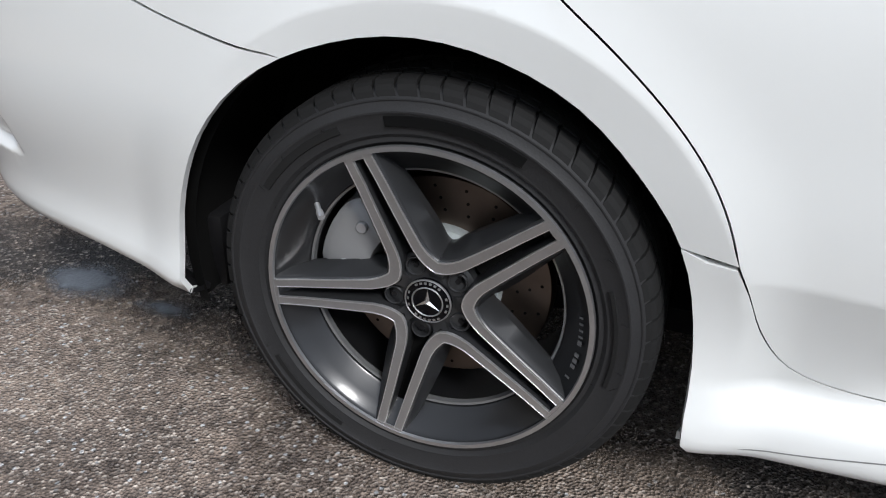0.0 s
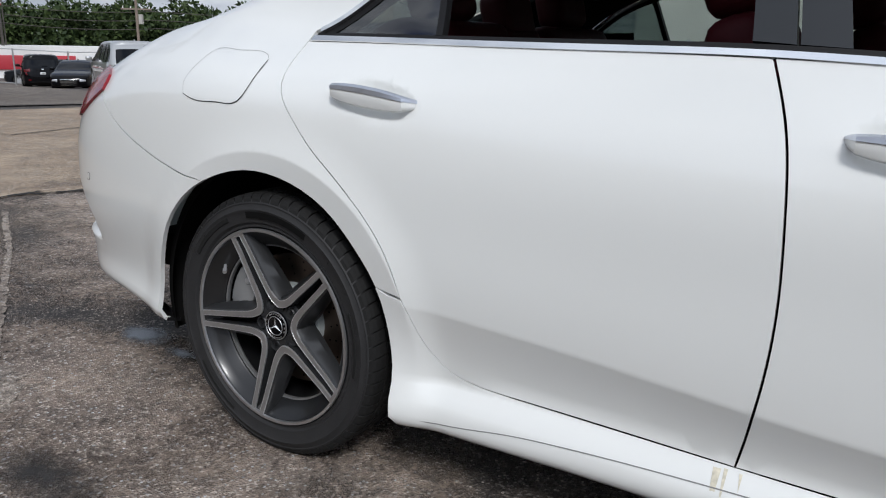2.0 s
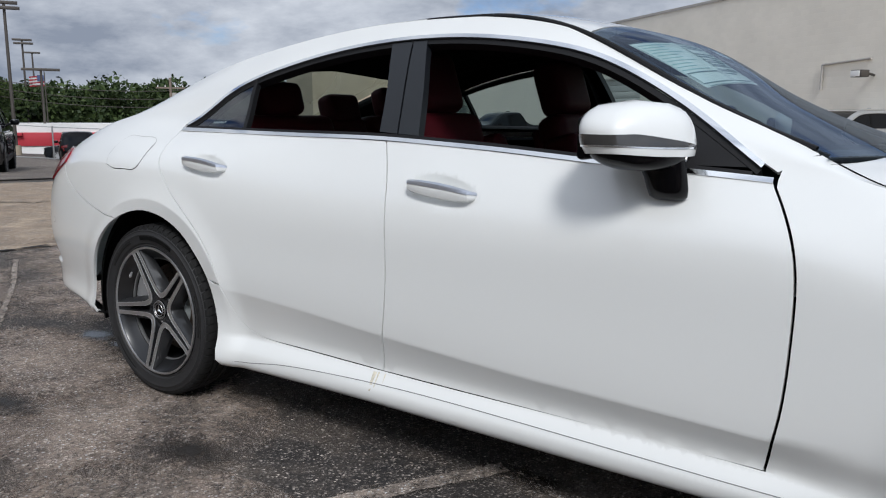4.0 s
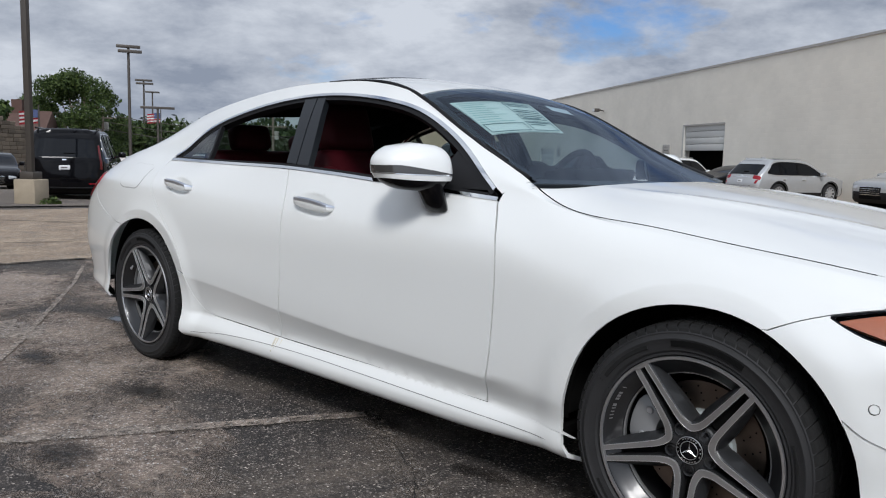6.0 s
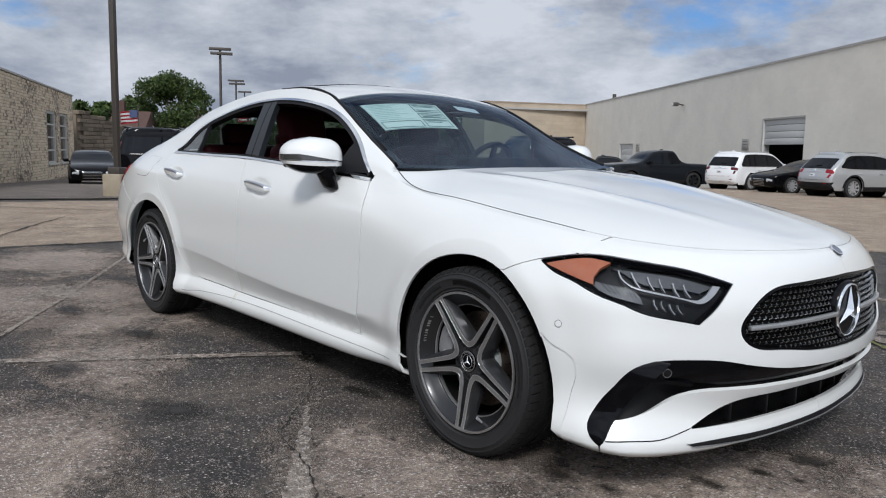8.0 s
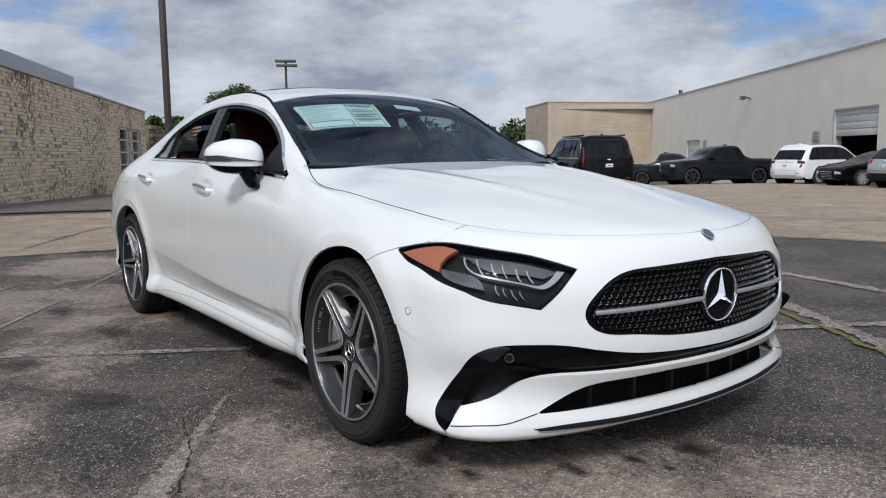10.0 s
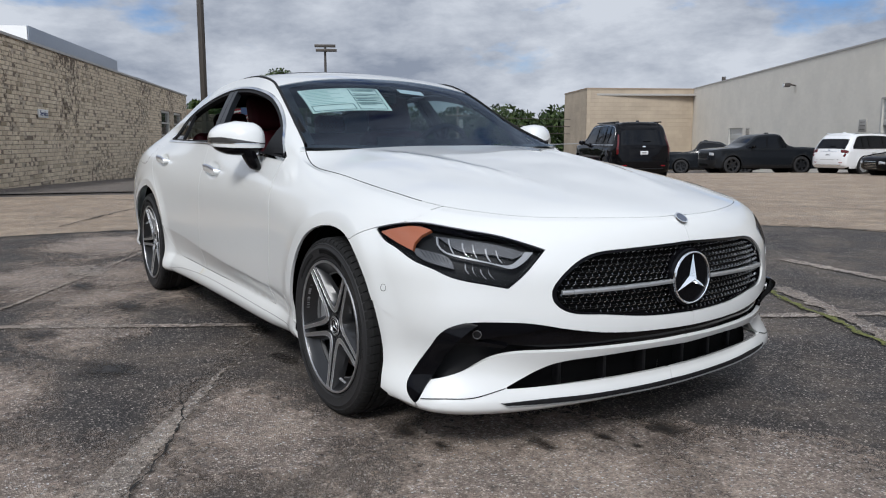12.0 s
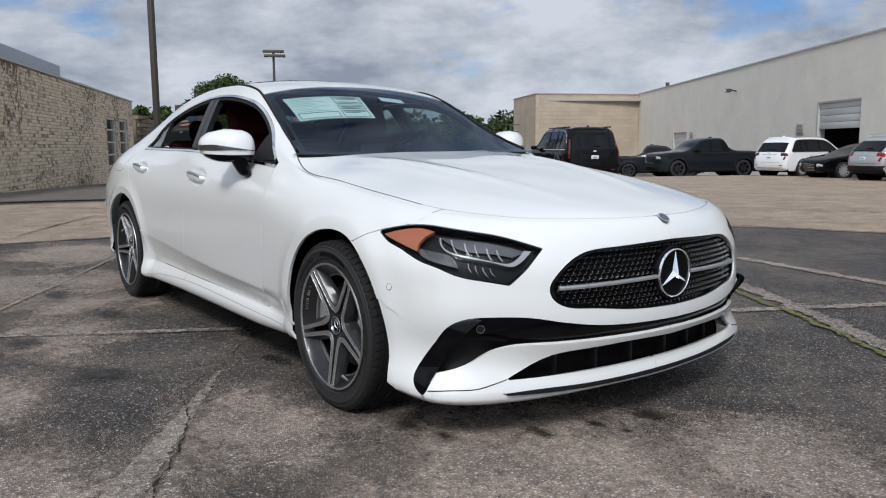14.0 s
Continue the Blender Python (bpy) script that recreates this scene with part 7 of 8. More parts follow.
for i, (x0, x1, z0, z1) in enumerate(win):
    wd = thing("window_1", "tall old window with dark panes and pale frame", "window", kind="structure")
    wd.matrix_world = flaked.matrix_world.copy()
    fr = bmesh.new()
    for a, b in (((x0, .05, z0), (x0 + .18, .22, z1)), ((x1 - .18, .05, z0), (x1, .22, z1)), ((x0, .05, z1 - .12), (x1, .22, z1)), ((x0, .05, z0), (x1, .22, z0 + .10))):
        add_box(fr, a, b)
    for k in range(1, 4):
        z = z0 + (z1 - z0) * k / 4
        add_box(fr, (x0, .08, z - .04), (x1, .20, z + .04))
    part("window_frame", fr, FRAME_WHITE, wd, smooth=False)
    part("window_sill", box((x0 - .1, -.10, z0 - .10), (x1 + .1, .1, z0), .01), FRAME_WHITE, wd)
    for k in range(4):
        za, zb = z0 + (z1 - z0) * k / 4, z0 + (z1 - z0) * (k + 1) / 4
        part("pane", box((x0 + .1, .14, za + .03), (x1 - .1, .16, zb - .03)), WINDOW_DARK, wd)
def flat_text(words, size):
    cu = bpy.data.curves.new("words", "FONT")
    cu.body, cu.size, cu.extrude, cu.align_x, cu.align_y = words, size, .004, "CENTER", "CENTER"
    ob = bpy.data.objects.new("words", cu)
    scene.collection.objects.link(ob)
    mesh = bpy.data.meshes.new_from_object(ob.evaluated_get(bpy.context.evaluated_depsgraph_get()))
    bpy.data.objects.remove(ob)
    return mesh


# the painted blocks stand proud of the wall, many of them with their faces gone
def by_random(name, per_object, stops):
    mat = material(name, (0.5, 0.42, 0.31), 0.88, bump=0.006, bump_scale=25)
    nodes, links = mat.node_tree.nodes, mat.node_tree.links
    src = nodes.new("ShaderNodeObjectInfo").outputs["Random"] if per_object else nodes.new("ShaderNodeNewGeometry").outputs["Random Per Island"]
    rampn = nodes.new("ShaderNodeValToRGB")
    rampn.color_ramp.elements[0].position, rampn.color_ramp.elements[0].color = stops[0][0], (*stops[0][1], 1)
    rampn.color_ramp.elements[1].position, rampn.color_ramp.elements[1].color = stops[-1][0], (*stops[-1][1], 1)
    for p, c in stops[1:-1]:
        rampn.color_ramp.elements.new(p).color = (*c, 1)
    links.new(src, rampn.inputs[0])
    stain = nodes.new("ShaderNodeTexNoise")
    stain.inputs["Scale"].default_value, stain.inputs["Detail"].default_value = 7.0, 5.0
    links.new(nodes.new("ShaderNodeNewGeometry").outputs["Position"], stain.inputs["Vector"])
    lev = nodes.new("ShaderNodeMapRange")
    lev.inputs["To Min"].default_value, lev.inputs["To Max"].default_value = 0.75, 1.2
    links.new(stain.outputs["Fac"], lev.inputs["Value"])
    mul = nodes.new("ShaderNodeVectorMath")
    mul.operation = "SCALE"
    links.new(rampn.outputs[0], mul.inputs[0])
    links.new(lev.outputs[0], mul.inputs["Scale"])
    # bare dark spots where the paint has flaked, thickest in some stretches
    spot, where = nodes.new("ShaderNodeTexNoise"), nodes.new("ShaderNodeTexNoise")
    spot.inputs["Scale"].default_value, spot.inputs["Detail"].default_value, spot.inputs["Roughness"].default_value = 4.2, 6.0, 0.68
    where.inputs["Scale"].default_value, where.inputs["Detail"].default_value = 0.30, 3.0
    here = nodes.new("ShaderNodeNewGeometry").outputs["Position"]
    links.new(here, spot.inputs["Vector"])
    links.new(here, where.inputs["Vector"])
    total = nodes.new("ShaderNodeMath")
    total.operation = "MULTIPLY_ADD"
    total.inputs[1].default_value = 0.75
    links.new(where.outputs["Fac"], total.inputs[0])
    links.new(spot.outputs["Fac"], total.inputs[2])
    cut = nodes.new("ShaderNodeMapRange")
    cut.inputs["From Min"].default_value, cut.inputs["From Max"].default_value = 0.965, 1.015
    links.new(total.outputs[0], cut.inputs["Value"])
    bare = nodes.new("ShaderNodeMix")
    bare.data_type = "RGBA"
    bare.inputs[7].default_value = (0.17, 0.13, 0.095, 1)
    links.new(cut.outputs[0], bare.inputs[0])
    links.new(mul.outputs[0], bare.inputs[6])
    links.new(bare.outputs[2], nodes["Principled BSDF"].inputs["Base Color"])
    return mat


TAN_STOPS = [(0.0, (0.34, 0.27, 0.18)), (0.05, (0.50, 0.41, 0.29)), (0.15, (0.66, 0.55, 0.405)), (0.6, (0.72, 0.605, 0.45)), (1.0, (0.78, 0.67, 0.51))]
BLOCK_ONE, BLOCK_MANY = by_random("painted_block", True, TAN_STOPS), by_random("painted_blocks", False, TAN_STOPS)
half_block = bpy.data.meshes.new("block")
bb = box((.007, -.014, .006), (.353, .02, .124), .006)
bb.to_mesh(half_block)
bb.free()
half_block.materials.append(BLOCK_ONE)
verts, faces, singles = [], [], 0
brng = random.Random(31)
for row in range(37):
    z = -.9 + row * .13
    k0 = .18 if row % 2 else 0
    for col in range(100):
        x = 26.0 + k0 + col * .36
        if x + .36 > 62 or any(x + .36 > w[0] - .12 and x < w[1] + .12 and z + .13 > w[2] - .12 and z < w[3] + .02 for w in win):
            continue
        gone = brng.random() < .03 + .20 * max(0, math.sin(x * .55 + 1.2) * math.sin(z * 1.1 + x * .21 + 2))
        if gone and z > -.6:
            continue
        if x > 54.0 and singles < 300:
            ob = new("block", half_block)
            ob.parent = flaked
            ob.matrix_basis = pose(x, 0, z)
            singles += 1
            continue
        d = -.014 + brng.uniform(-.006, .006)
        x0, x1, z0, z1 = x + .007, x + .353 - (.16 if brng.random() < .10 else 0), z + .006, z + .124
        n = len(verts)
        verts += [(x0, .01, z0), (x1, .01, z0), (x1, .01, z1), (x0, .01, z1), (x0 + .008, d, z0 + .008), (x1 - .008, d, z0 + .008), (x1 - .008, d, z1 - .008), (x0 + .008, d, z1 - .008)]
        faces += [(n + 4, n + 5, n + 6, n + 7), (n, n + 1, n + 5, n + 4), (n + 1, n + 2, n + 6, n + 5), (n + 2, n + 3, n + 7, n + 6), (n + 3, n, n + 4, n + 7)]
me = bpy.data.meshes.new("block_courses")
me.from_pydata(verts, [], faces)
tagged(part("block_courses", me, BLOCK_MANY, flaked, smooth=False), kind="stuff")

sg = thing("service_sign", "small white sign on the flaking block wall", "sign")
sg.matrix_world = flaked.matrix_world @ pose(62 - 27.75, -.02, 1.88)
part("board", box((-.42, -.06, -.13), (.42, -.01, .13), .01), SIGN_WHITE, sg)
words = part("lettering", flat_text("Service", .23), SIGN_BLUE, sg, smooth=False)
words.matrix_basis = pose(0, -.065, 0, 90, 0, 0)
un = thing("roof_unit", "long grey-blue metal unit on the service roof", "roof unit")
un.matrix_world = flaked.matrix_world @ pose(62 - 23.5, 1.6, 3.7)
part("casing", box((0, 0, 0), (12.5, 3.5, 1.45), .03), UNIT, un)
part("end_panel", box((-.06, .05, 0), (0, 3.45, 1.43)), SIGN_WHITE, un)
un2 = thing("roof_unit", "pale low metal hood on the service roof", "roof unit")
un2.matrix_world = flaked.matrix_world @ pose(62 - 25.2, 1.2, 3.7)
part("casing", box((-4.2, 0, 0), (1.4, 2.0, .62), .03), SIGN_WHITE, un2)
part("louvre", box((-4.0, -.02, .35), (-1.2, .0, .55)), POLE, un2)
ant = thing("antenna", "thin whip antenna on the service roof", "antenna")
ant.matrix_world = flaked.matrix_world @ pose(62 - 29.4, 1.5, 3.7)
part("rod", add_tube(bmesh.new(), (0, 0, 0), (0, 0, 1.7), .03, .015), POLE, ant)
aw = thing("awning", "pale canopy frame at the roof edge", "awning")
aw.matrix_world = flaked.matrix_world @ pose(62 - 10.6, .8, 3.95)
part("panel", box((0, 0, .28), (2.4, 1.6, .42), .02), UNIT, aw)
for k in range(5):
    part("rib", box((2.9 + .5 * k, .2, .12 - .03 * k), (3.0 + .5 * k, 1.8, .18 - .03 * k)), UNIT, aw)

# stone retaining wall and a house beyond the service building
rw = thing("retaining_wall", "retaining wall of rough grey-brown stone blocks", "wall", kind="structure")
ra, rb = Vector((-49.5, 13.0)), Vector((-60.0, 24.0))
ang = math.degrees(math.atan2((rb - ra).y, (rb - ra).x))
rw.matrix_world = pose(ra.x, ra.y, -2.2, 0, 0, ang)
rng = random.Random(5)
blk = []
for v in range(3):
    blk.append(box((0, 0, 0), (.66 + .16 * v, .5, .255), .035))
meshes = []
for b in blk:
    me = bpy.data.meshes.new("stone")
    b.to_mesh(me)
    b.free()
    me.materials.append(STONE)
    meshes.append(me)
back = prism([(-.6, 0), (15, 0), (15, 2.8), (0, 5.1), (-.6, 5.1)], .35, Matrix.Translation((0, .45, 0)) @ Matrix.Rotation(radians(90), 4, "X"))
part("backing", back, STONE, rw, smooth=False)
for row in range(20):
    x = -.45 * (row % 2)
    while x < 15 and row * .27 < 5.2 - 2.3 * x / 15:
        k = rng.randrange(3)
        ob = new("stone", meshes[k])
        ob.parent = rw
        ob.matrix_basis = pose(x, -rng.uniform(0, .07), row * .27)
        x += .675 + .16 * k
hs = thing("house", "brown roofed house beyond the wall", "house")
hs.matrix_world = pose(-78, 22.5, -2.2, 0, 0, 60)
ROOF_BROWN = material("shingle", (0.085, 0.048, 0.038), 0.9, spread=0.2, scale=2)
part("wall", box((-5, -4, 0), (5, 4, 4.6)), FRAME_WHITE, hs)
rf = bmesh.new()
pr = [(-5.4, -4.5, 4.4), (5.4, -4.5, 4.4), (5.4, 4.5, 4.4), (-5.4, 4.5, 4.4), (-5.4, 0, 6.6), (5.4, 0, 6.6)]
vv = [rf.verts.new(p) for p in pr]
for f in ((0, 1, 5, 4), (2, 3, 4, 5), (1, 2, 5), (3, 0, 4), (0, 3, 2, 1)):
    rf.faces.new([vv[i] for i in f])
part("roof", rf, ROOF_BROWN, hs, smooth=False)
part("chimney", box((2, -.6, 5), (2.9, .4, 7.6)), ROOF_BROWN, hs)

# low white and red store at the back of the lot
st = thing("store", "low white store with a red fascia", "store")
st.matrix_world = pose(-72, 38.5, -3.2, 0, 0, 55)
RED = material("red_fascia", (0.42, 0.03, 0.045), 0.6, spread=0.1)
STORE_W = material("store_white", (0.72, 0.72, 0.71), 0.6, spread=0.06)
part("wall", box((-20, 0, 0), (16, 10, 3.35)), STORE_W, st)
part("fascia", box((-17, -.15, 1.1), (-11.5, 0, 2.4), .02), RED, st)
part("fascia", box((-5.5, -.15, 1.2), (4.0, 0, 2.5), .02), RED, st)
part("awning", box((-8.5, -.6, 2.2), (-4.0, -.02, 2.5), .02), RED, st)
part("notice", box((-8, -.06, 1.0), (-6.2, -.01, 2.2), .01), SIGN_WHITE, st)
part("vent", box((-14, 3, 3.35), (-11, 4.5, 3.7), .02), POLE, st)

# ---------------------------------------------------------------- poles
lot = thing("lot_lamp", "tall bronze lamp post on a concrete footing", "street lamp")
lot.matrix_world = pose(-14.2, 3.54, slope(-14.2, 3.54), 0, 0, 35)
part("footing", box((-.25, -.25, -.1), (.25, .25, .56), .03), CONCRETE, lot, "chipped tan concrete footing")
part("base_plate", box((-.16, -.16, .56), (.16, .16, .72), .02), POLE, lot)
part("shaft", box((-.062, -.062, .72), (.062, .062, 9.0), .008), POLE, lot)
part("arm", box((-.9, -.05, 8.9), (.9, .05, 9.05)), POLE, lot)
for s in (-1, 1):
    part("head", box((s * .9 - .35, -.25, 8.8), (s * .9 + .35, .25, 8.98), .03), POLE, lot)


def tall_lamp(x, y, top, bars, width, group):
    z = slope(x, y)
    ob = thing("lot_lamp", "tall lamp post with crossbars of floodlights", "street lamp", group=group)
    ob.matrix_world = pose(x, y, z, 0, 0, math.degrees(math.atan2(y + 2.5, x - 4.5)) - 90)
    part("shaft", add_tube(bmesh.new(), (0, 0, 0), (0, 0, top - z), .16, .11), POLE, ob)
    if bars > 1:
        part("footing", add_tube(bmesh.new(), (0, 0, -.2), (0, 0, .8), .4), CONCRETE, ob)
    for k in range(bars):
        part("crossbar", box((-width / 2 + .12 * k, -.2 - .3 * k, top - z - .15 - .45 * k), (width / 2 + .12 * k, .2 - .3 * k, top - z + .1 - .45 * k), .03), POLE, ob)
    return ob


def away(t_eye, az, dist):
    return t_eye[0] + dist * math.cos(radians(az)), t_eye[1] + dist * math.sin(radians(az))


EYE_M = (4.04, -2.80)
tall_lamp(*away(EYE_M, 154.6, 76), 10.1, 2, 2.0, "lot lamps")
tall_lamp(*away(EYE_M, 153.65, 113), 10.2, 2, 2.2, "lot lamps")
tall_lamp(*away(EYE_M, 153.1, 134), 10.1, 1, 2.2, "lot lamps")


def flag_pole(x, y, top, turn, group="flags"):
    z = slope(x, y)
    ob = thing("flagpole", "pole with a striped flag hanging from it", "flagpole", group=group)
    ob.matrix_world = pose(x, y, z, 0, 0, turn)
    part("shaft", add_tube(bmesh.new(), (0, 0, 0), (0, 0, top - z), .08, .05), POLE, ob)
    for i in range(7):
        bmf = bmesh.new()
        za = top - z - .40 - .15 * i
        prevv = None
        for k in range(9):
            xx = -.07 - .17 * k
            yy = .12 * math.sin(k * .9)
            cur = (bmf.verts.new((xx, yy, za - .02 * k)), bmf.verts.new((xx, yy, za - .15 - .02 * k)))
            if prevv:
                bmf.faces.new((prevv[0], cur[0], cur[1], prevv[1]))
            prevv = cur
        bmesh.ops.solidify(bmf, geom=bmf.faces[:], thickness=.01)
        part("stripe", bmf, RED if i % 2 == 0 else SIGN_WHITE, ob)
    part("canton", box((-.68, -.02, top - z - 1.0), (-.07, .16, top - z - .39)), SIGN_BLUE, ob)
    return ob


px, py = away(EYE_M, 152.8, 88)
tall_lamp(px, py, 5.4, 1, 3.4, "low lamps")
flag_pole(*away(EYE_M, 152.6, 92), 5.4, 60)
flag_pole(*away(EYE_M, 160.1, 70), 4.3, 60)


def utility_pole(x, y, top, turn):
    z = slope(x, y)
    ob = thing("utility_pole", "weathered wooden utility pole with a crossarm", "utility pole", group="utility poles")
    ob.matrix_world = pose(x, y, z, 0, 0, turn)
    part("shaft", add_tube(bmesh.new(), (0, 0, 0), (0, 0, top - z), .17, .12), WOOD, ob)
    part("crossarm", box((-1.4, -.06, top - z - 1.1), (1.4, .06, top - z - .95)), WOOD, ob)
    for s in (-1.2, -.5, .5, 1.2):
        part("insulator", add_tube(bmesh.new(), (s, 0, top - z - .95), (s, 0, top - z - .75), .05), SIGN_WHITE, ob)
    part("transformer", add_tube(bmesh.new(), (.35, 0, top - z - 2.4), (.35, 0, top - z - 1.5), .25), METAL_TRIM, ob)
    return ob


utility_pole(*away((3.35, -2.8), 157.2, 88), 6.2, 65)
utility_pole(*away((3.35, -2.8), 156.1, 95), 5.4, 65)
utility_pole(*away((1.95, -2.44), 144.4, 84), 4.8, 55)
wires = thing("overhead_wires", "thin dark overhead wires between poles", "wire")
for k in range(3):
    bmw = bmesh.new()
    pa, pb = Vector((-78, 33 + .3 * k, 4.6 - .8 * k)), Vector((-66, 48 + .3 * k, 3.6 - .8 * k))
    pz = Vector((-90, -5, 5.2 - .7 * k))
    for a, b in ((pz, pa), (pa, pb), (pb, Vector((-40, 80, 4.2 - .8 * k)))):
        for i in range(8):
            s0, s1 = i / 8, (i + 1) / 8
            q = lambda s: a + (b - a) * s - Vector((0, 0, 2.4 * s * (1 - s)))
            add_tube(bmw, q(s0), q(s1), .035, sides=5, cap=False)
    bmesh.ops.remove_doubles(bmw, verts=bmw.verts, dist=.03)
    part("wire", bmw, POLE, wires)
# chain-link fence posts and rails along the back lot
fence = thing("fence", "thin grey chain-link fence along the back lot", "fence")
GALV = material("galvanised", (0.45, 0.46, 0.47), 0.45, metal=0.8, spread=0.1)
fa, fb = Vector((-47.5, 17.5)), Vector((-34.0, 36.0))
for i in range(9):
    q = fa + (fb - fa) * (i / 8)
    z = slope(q.x, q.y)
    part("post", add_tube(bmesh.new(), (q.x, q.y, z), (q.x, q.y, z + 2.1), .045), GALV, fence)
for h in (.15, 2.05):
    for i in range(8):
        q0, q1 = fa + (fb - fa) * (i / 8), fa + (fb - fa) * ((i + 1) / 8)
        part("rail", add_tube(bmesh.new(), (q0.x, q0.y, slope(*q0) + h), (q1.x, q1.y, slope(*q1) + h), .025, sides=6), GALV, fence)

# ---------------------------------------------------------------- other vehicles in the lot
CAR_BLACK = material("car_black", (0.003, 0.003, 0.004), 0.10, spec=0.12, coat=0.12, spread=0.1)
CAR_GREY = material("car_dark_grey", (0.010, 0.012, 0.015), 0.15, spec=0.15, coat=0.2, spread=0.1)
CAR_WHITE = material("car_white", (0.74, 0.75, 0.76), 0.3, coat=1.0, spread=0.03)
CAR_SILVER = material("car_silver", (0.40, 0.41, 0.42), 0.32, metal=0.4, coat=1.0, spread=0.05)
CAR_GLASS = material("car_glass", (0.004, 0.005, 0.007), 0.05, spec=0.2, coat=0.05, spread=0.2)
LAMP_CLEAR = material("far_lamp", (0.55, 0.57, 0.6), 0.15, metal=0.3, coat=1.0)
DARK_RED = material("dark_tail_lens", (0.09, 0.003, 0.005), 0.12, coat=0.5, spread=0.2)
PLATE = material("plate", (0.55, 0.56, 0.58), 0.5, spread=0.1)

# per kind: length, width, height, belt, bonnet height at nose and cowl, tail height, wheel radius, and the glasshouse (base front, roof front, roof rear, base rear)
KINDS = {
    "suv": (5.10, 2.00, 1.78, 1.08, .98, 1.12, 1.12, .385, (1.32, .50, -2.05, -2.40)),
    "large_suv": (5.38, 2.06, 1.94, 1.17, 1.12, 1.22, 1.20, .41, (1.30, .66, -2.38, -2.58)),
    "crossover": (4.81, 1.90, 1.67, 1.03, .92, 1.06, 1.08, .375, (1.28, .35, -1.72, -2.22)),
    "sedan": (4.95, 1.86, 1.45, .96, .74, .96, 1.00, .345, (1.15, .20, -1.05, -1.80)),
    "minivan": (5.16, 2.00, 1.76, 1.04, .88, 1.06, 1.08, .36, (1.75, .60, -2.20, -2.45)),
    "pickup": (5.90, 2.05, 1.93, 1.24, 1.16, 1.27, 1.25, .42, (1.35, .70, -.78, -.98)),
}


def round_off(points, rounds=2):
    """Cuts the corners of a tagged line."""
    for _ in range(rounds):
        out = [points[0]]
        for (x0, z0, g), (x1, z1, _g) in zip(points[:-1], points[1:]):
            out += [(.78 * x0 + .22 * x1, .78 * z0 + .22 * z1, g), (.22 * x0 + .78 * x1, .22 * z0 + .78 * z1, g)]
        points = out + [points[-1]]
    return points


def road_wheel(ob, hx, hw, wr, s, dark, spokes):
    wheel = part("wheel", lathe([(wr * .68, .030), (wr * .72, .036), (wr * .86, .036), (wr * .96, .024), (wr, -.01), (wr, -.20), (wr * .7, -.22)], 32, "y"), RUBBER, ob, "black tyre on an alloy rim")
    wheel.matrix_basis = pose(hx, s * (hw - .030), wr, 0, 0, 0 if s > 0 else 180)
    part("rim", lathe([(wr * .70, .030), (wr * .67, .026), (wr * .62, -.05), (wr * .60, -.09), (.0, -.09)], 32, "y"), RIM_DARK, wheel)
    part("rim_lip", lathe([(wr * .705, .030), (wr * .70, .034), (wr * .665, .030), (wr * .655, .018)], 32, "y"), RIM_DARK if dark else CAST, wheel)
    for k in range(spokes):
        q = lambda r, o, y: Vector((r * math.cos(a) - o * math.sin(a), y, r * math.sin(a) + o * math.cos(a)))
        a = 2 * math.pi * k / spokes + .3
        o0, o1 = wr * .9 / spokes, wr * .62 / spokes
        part("spoke", loft([[q(.04, -o0, .012), q(.04, o0, .012), q(.04, o0 * 1.3, -.04), q(.04, -o0 * 1.3, -.04)], [q(wr * .66, -o1, .026), q(wr * .66, o1, .026), q(wr * .66, o1 * 1.3, -.02), q(wr * .66, -o1 * 1.3, -.02)]]), RIM_DARK if dark else CAST, wheel)
    part("hub_cap", lathe([(0, .02), (.05, .018), (.062, .004), (.07, -.03)], 20, "y"), RIM_DARK if dark else CAST, wheel)


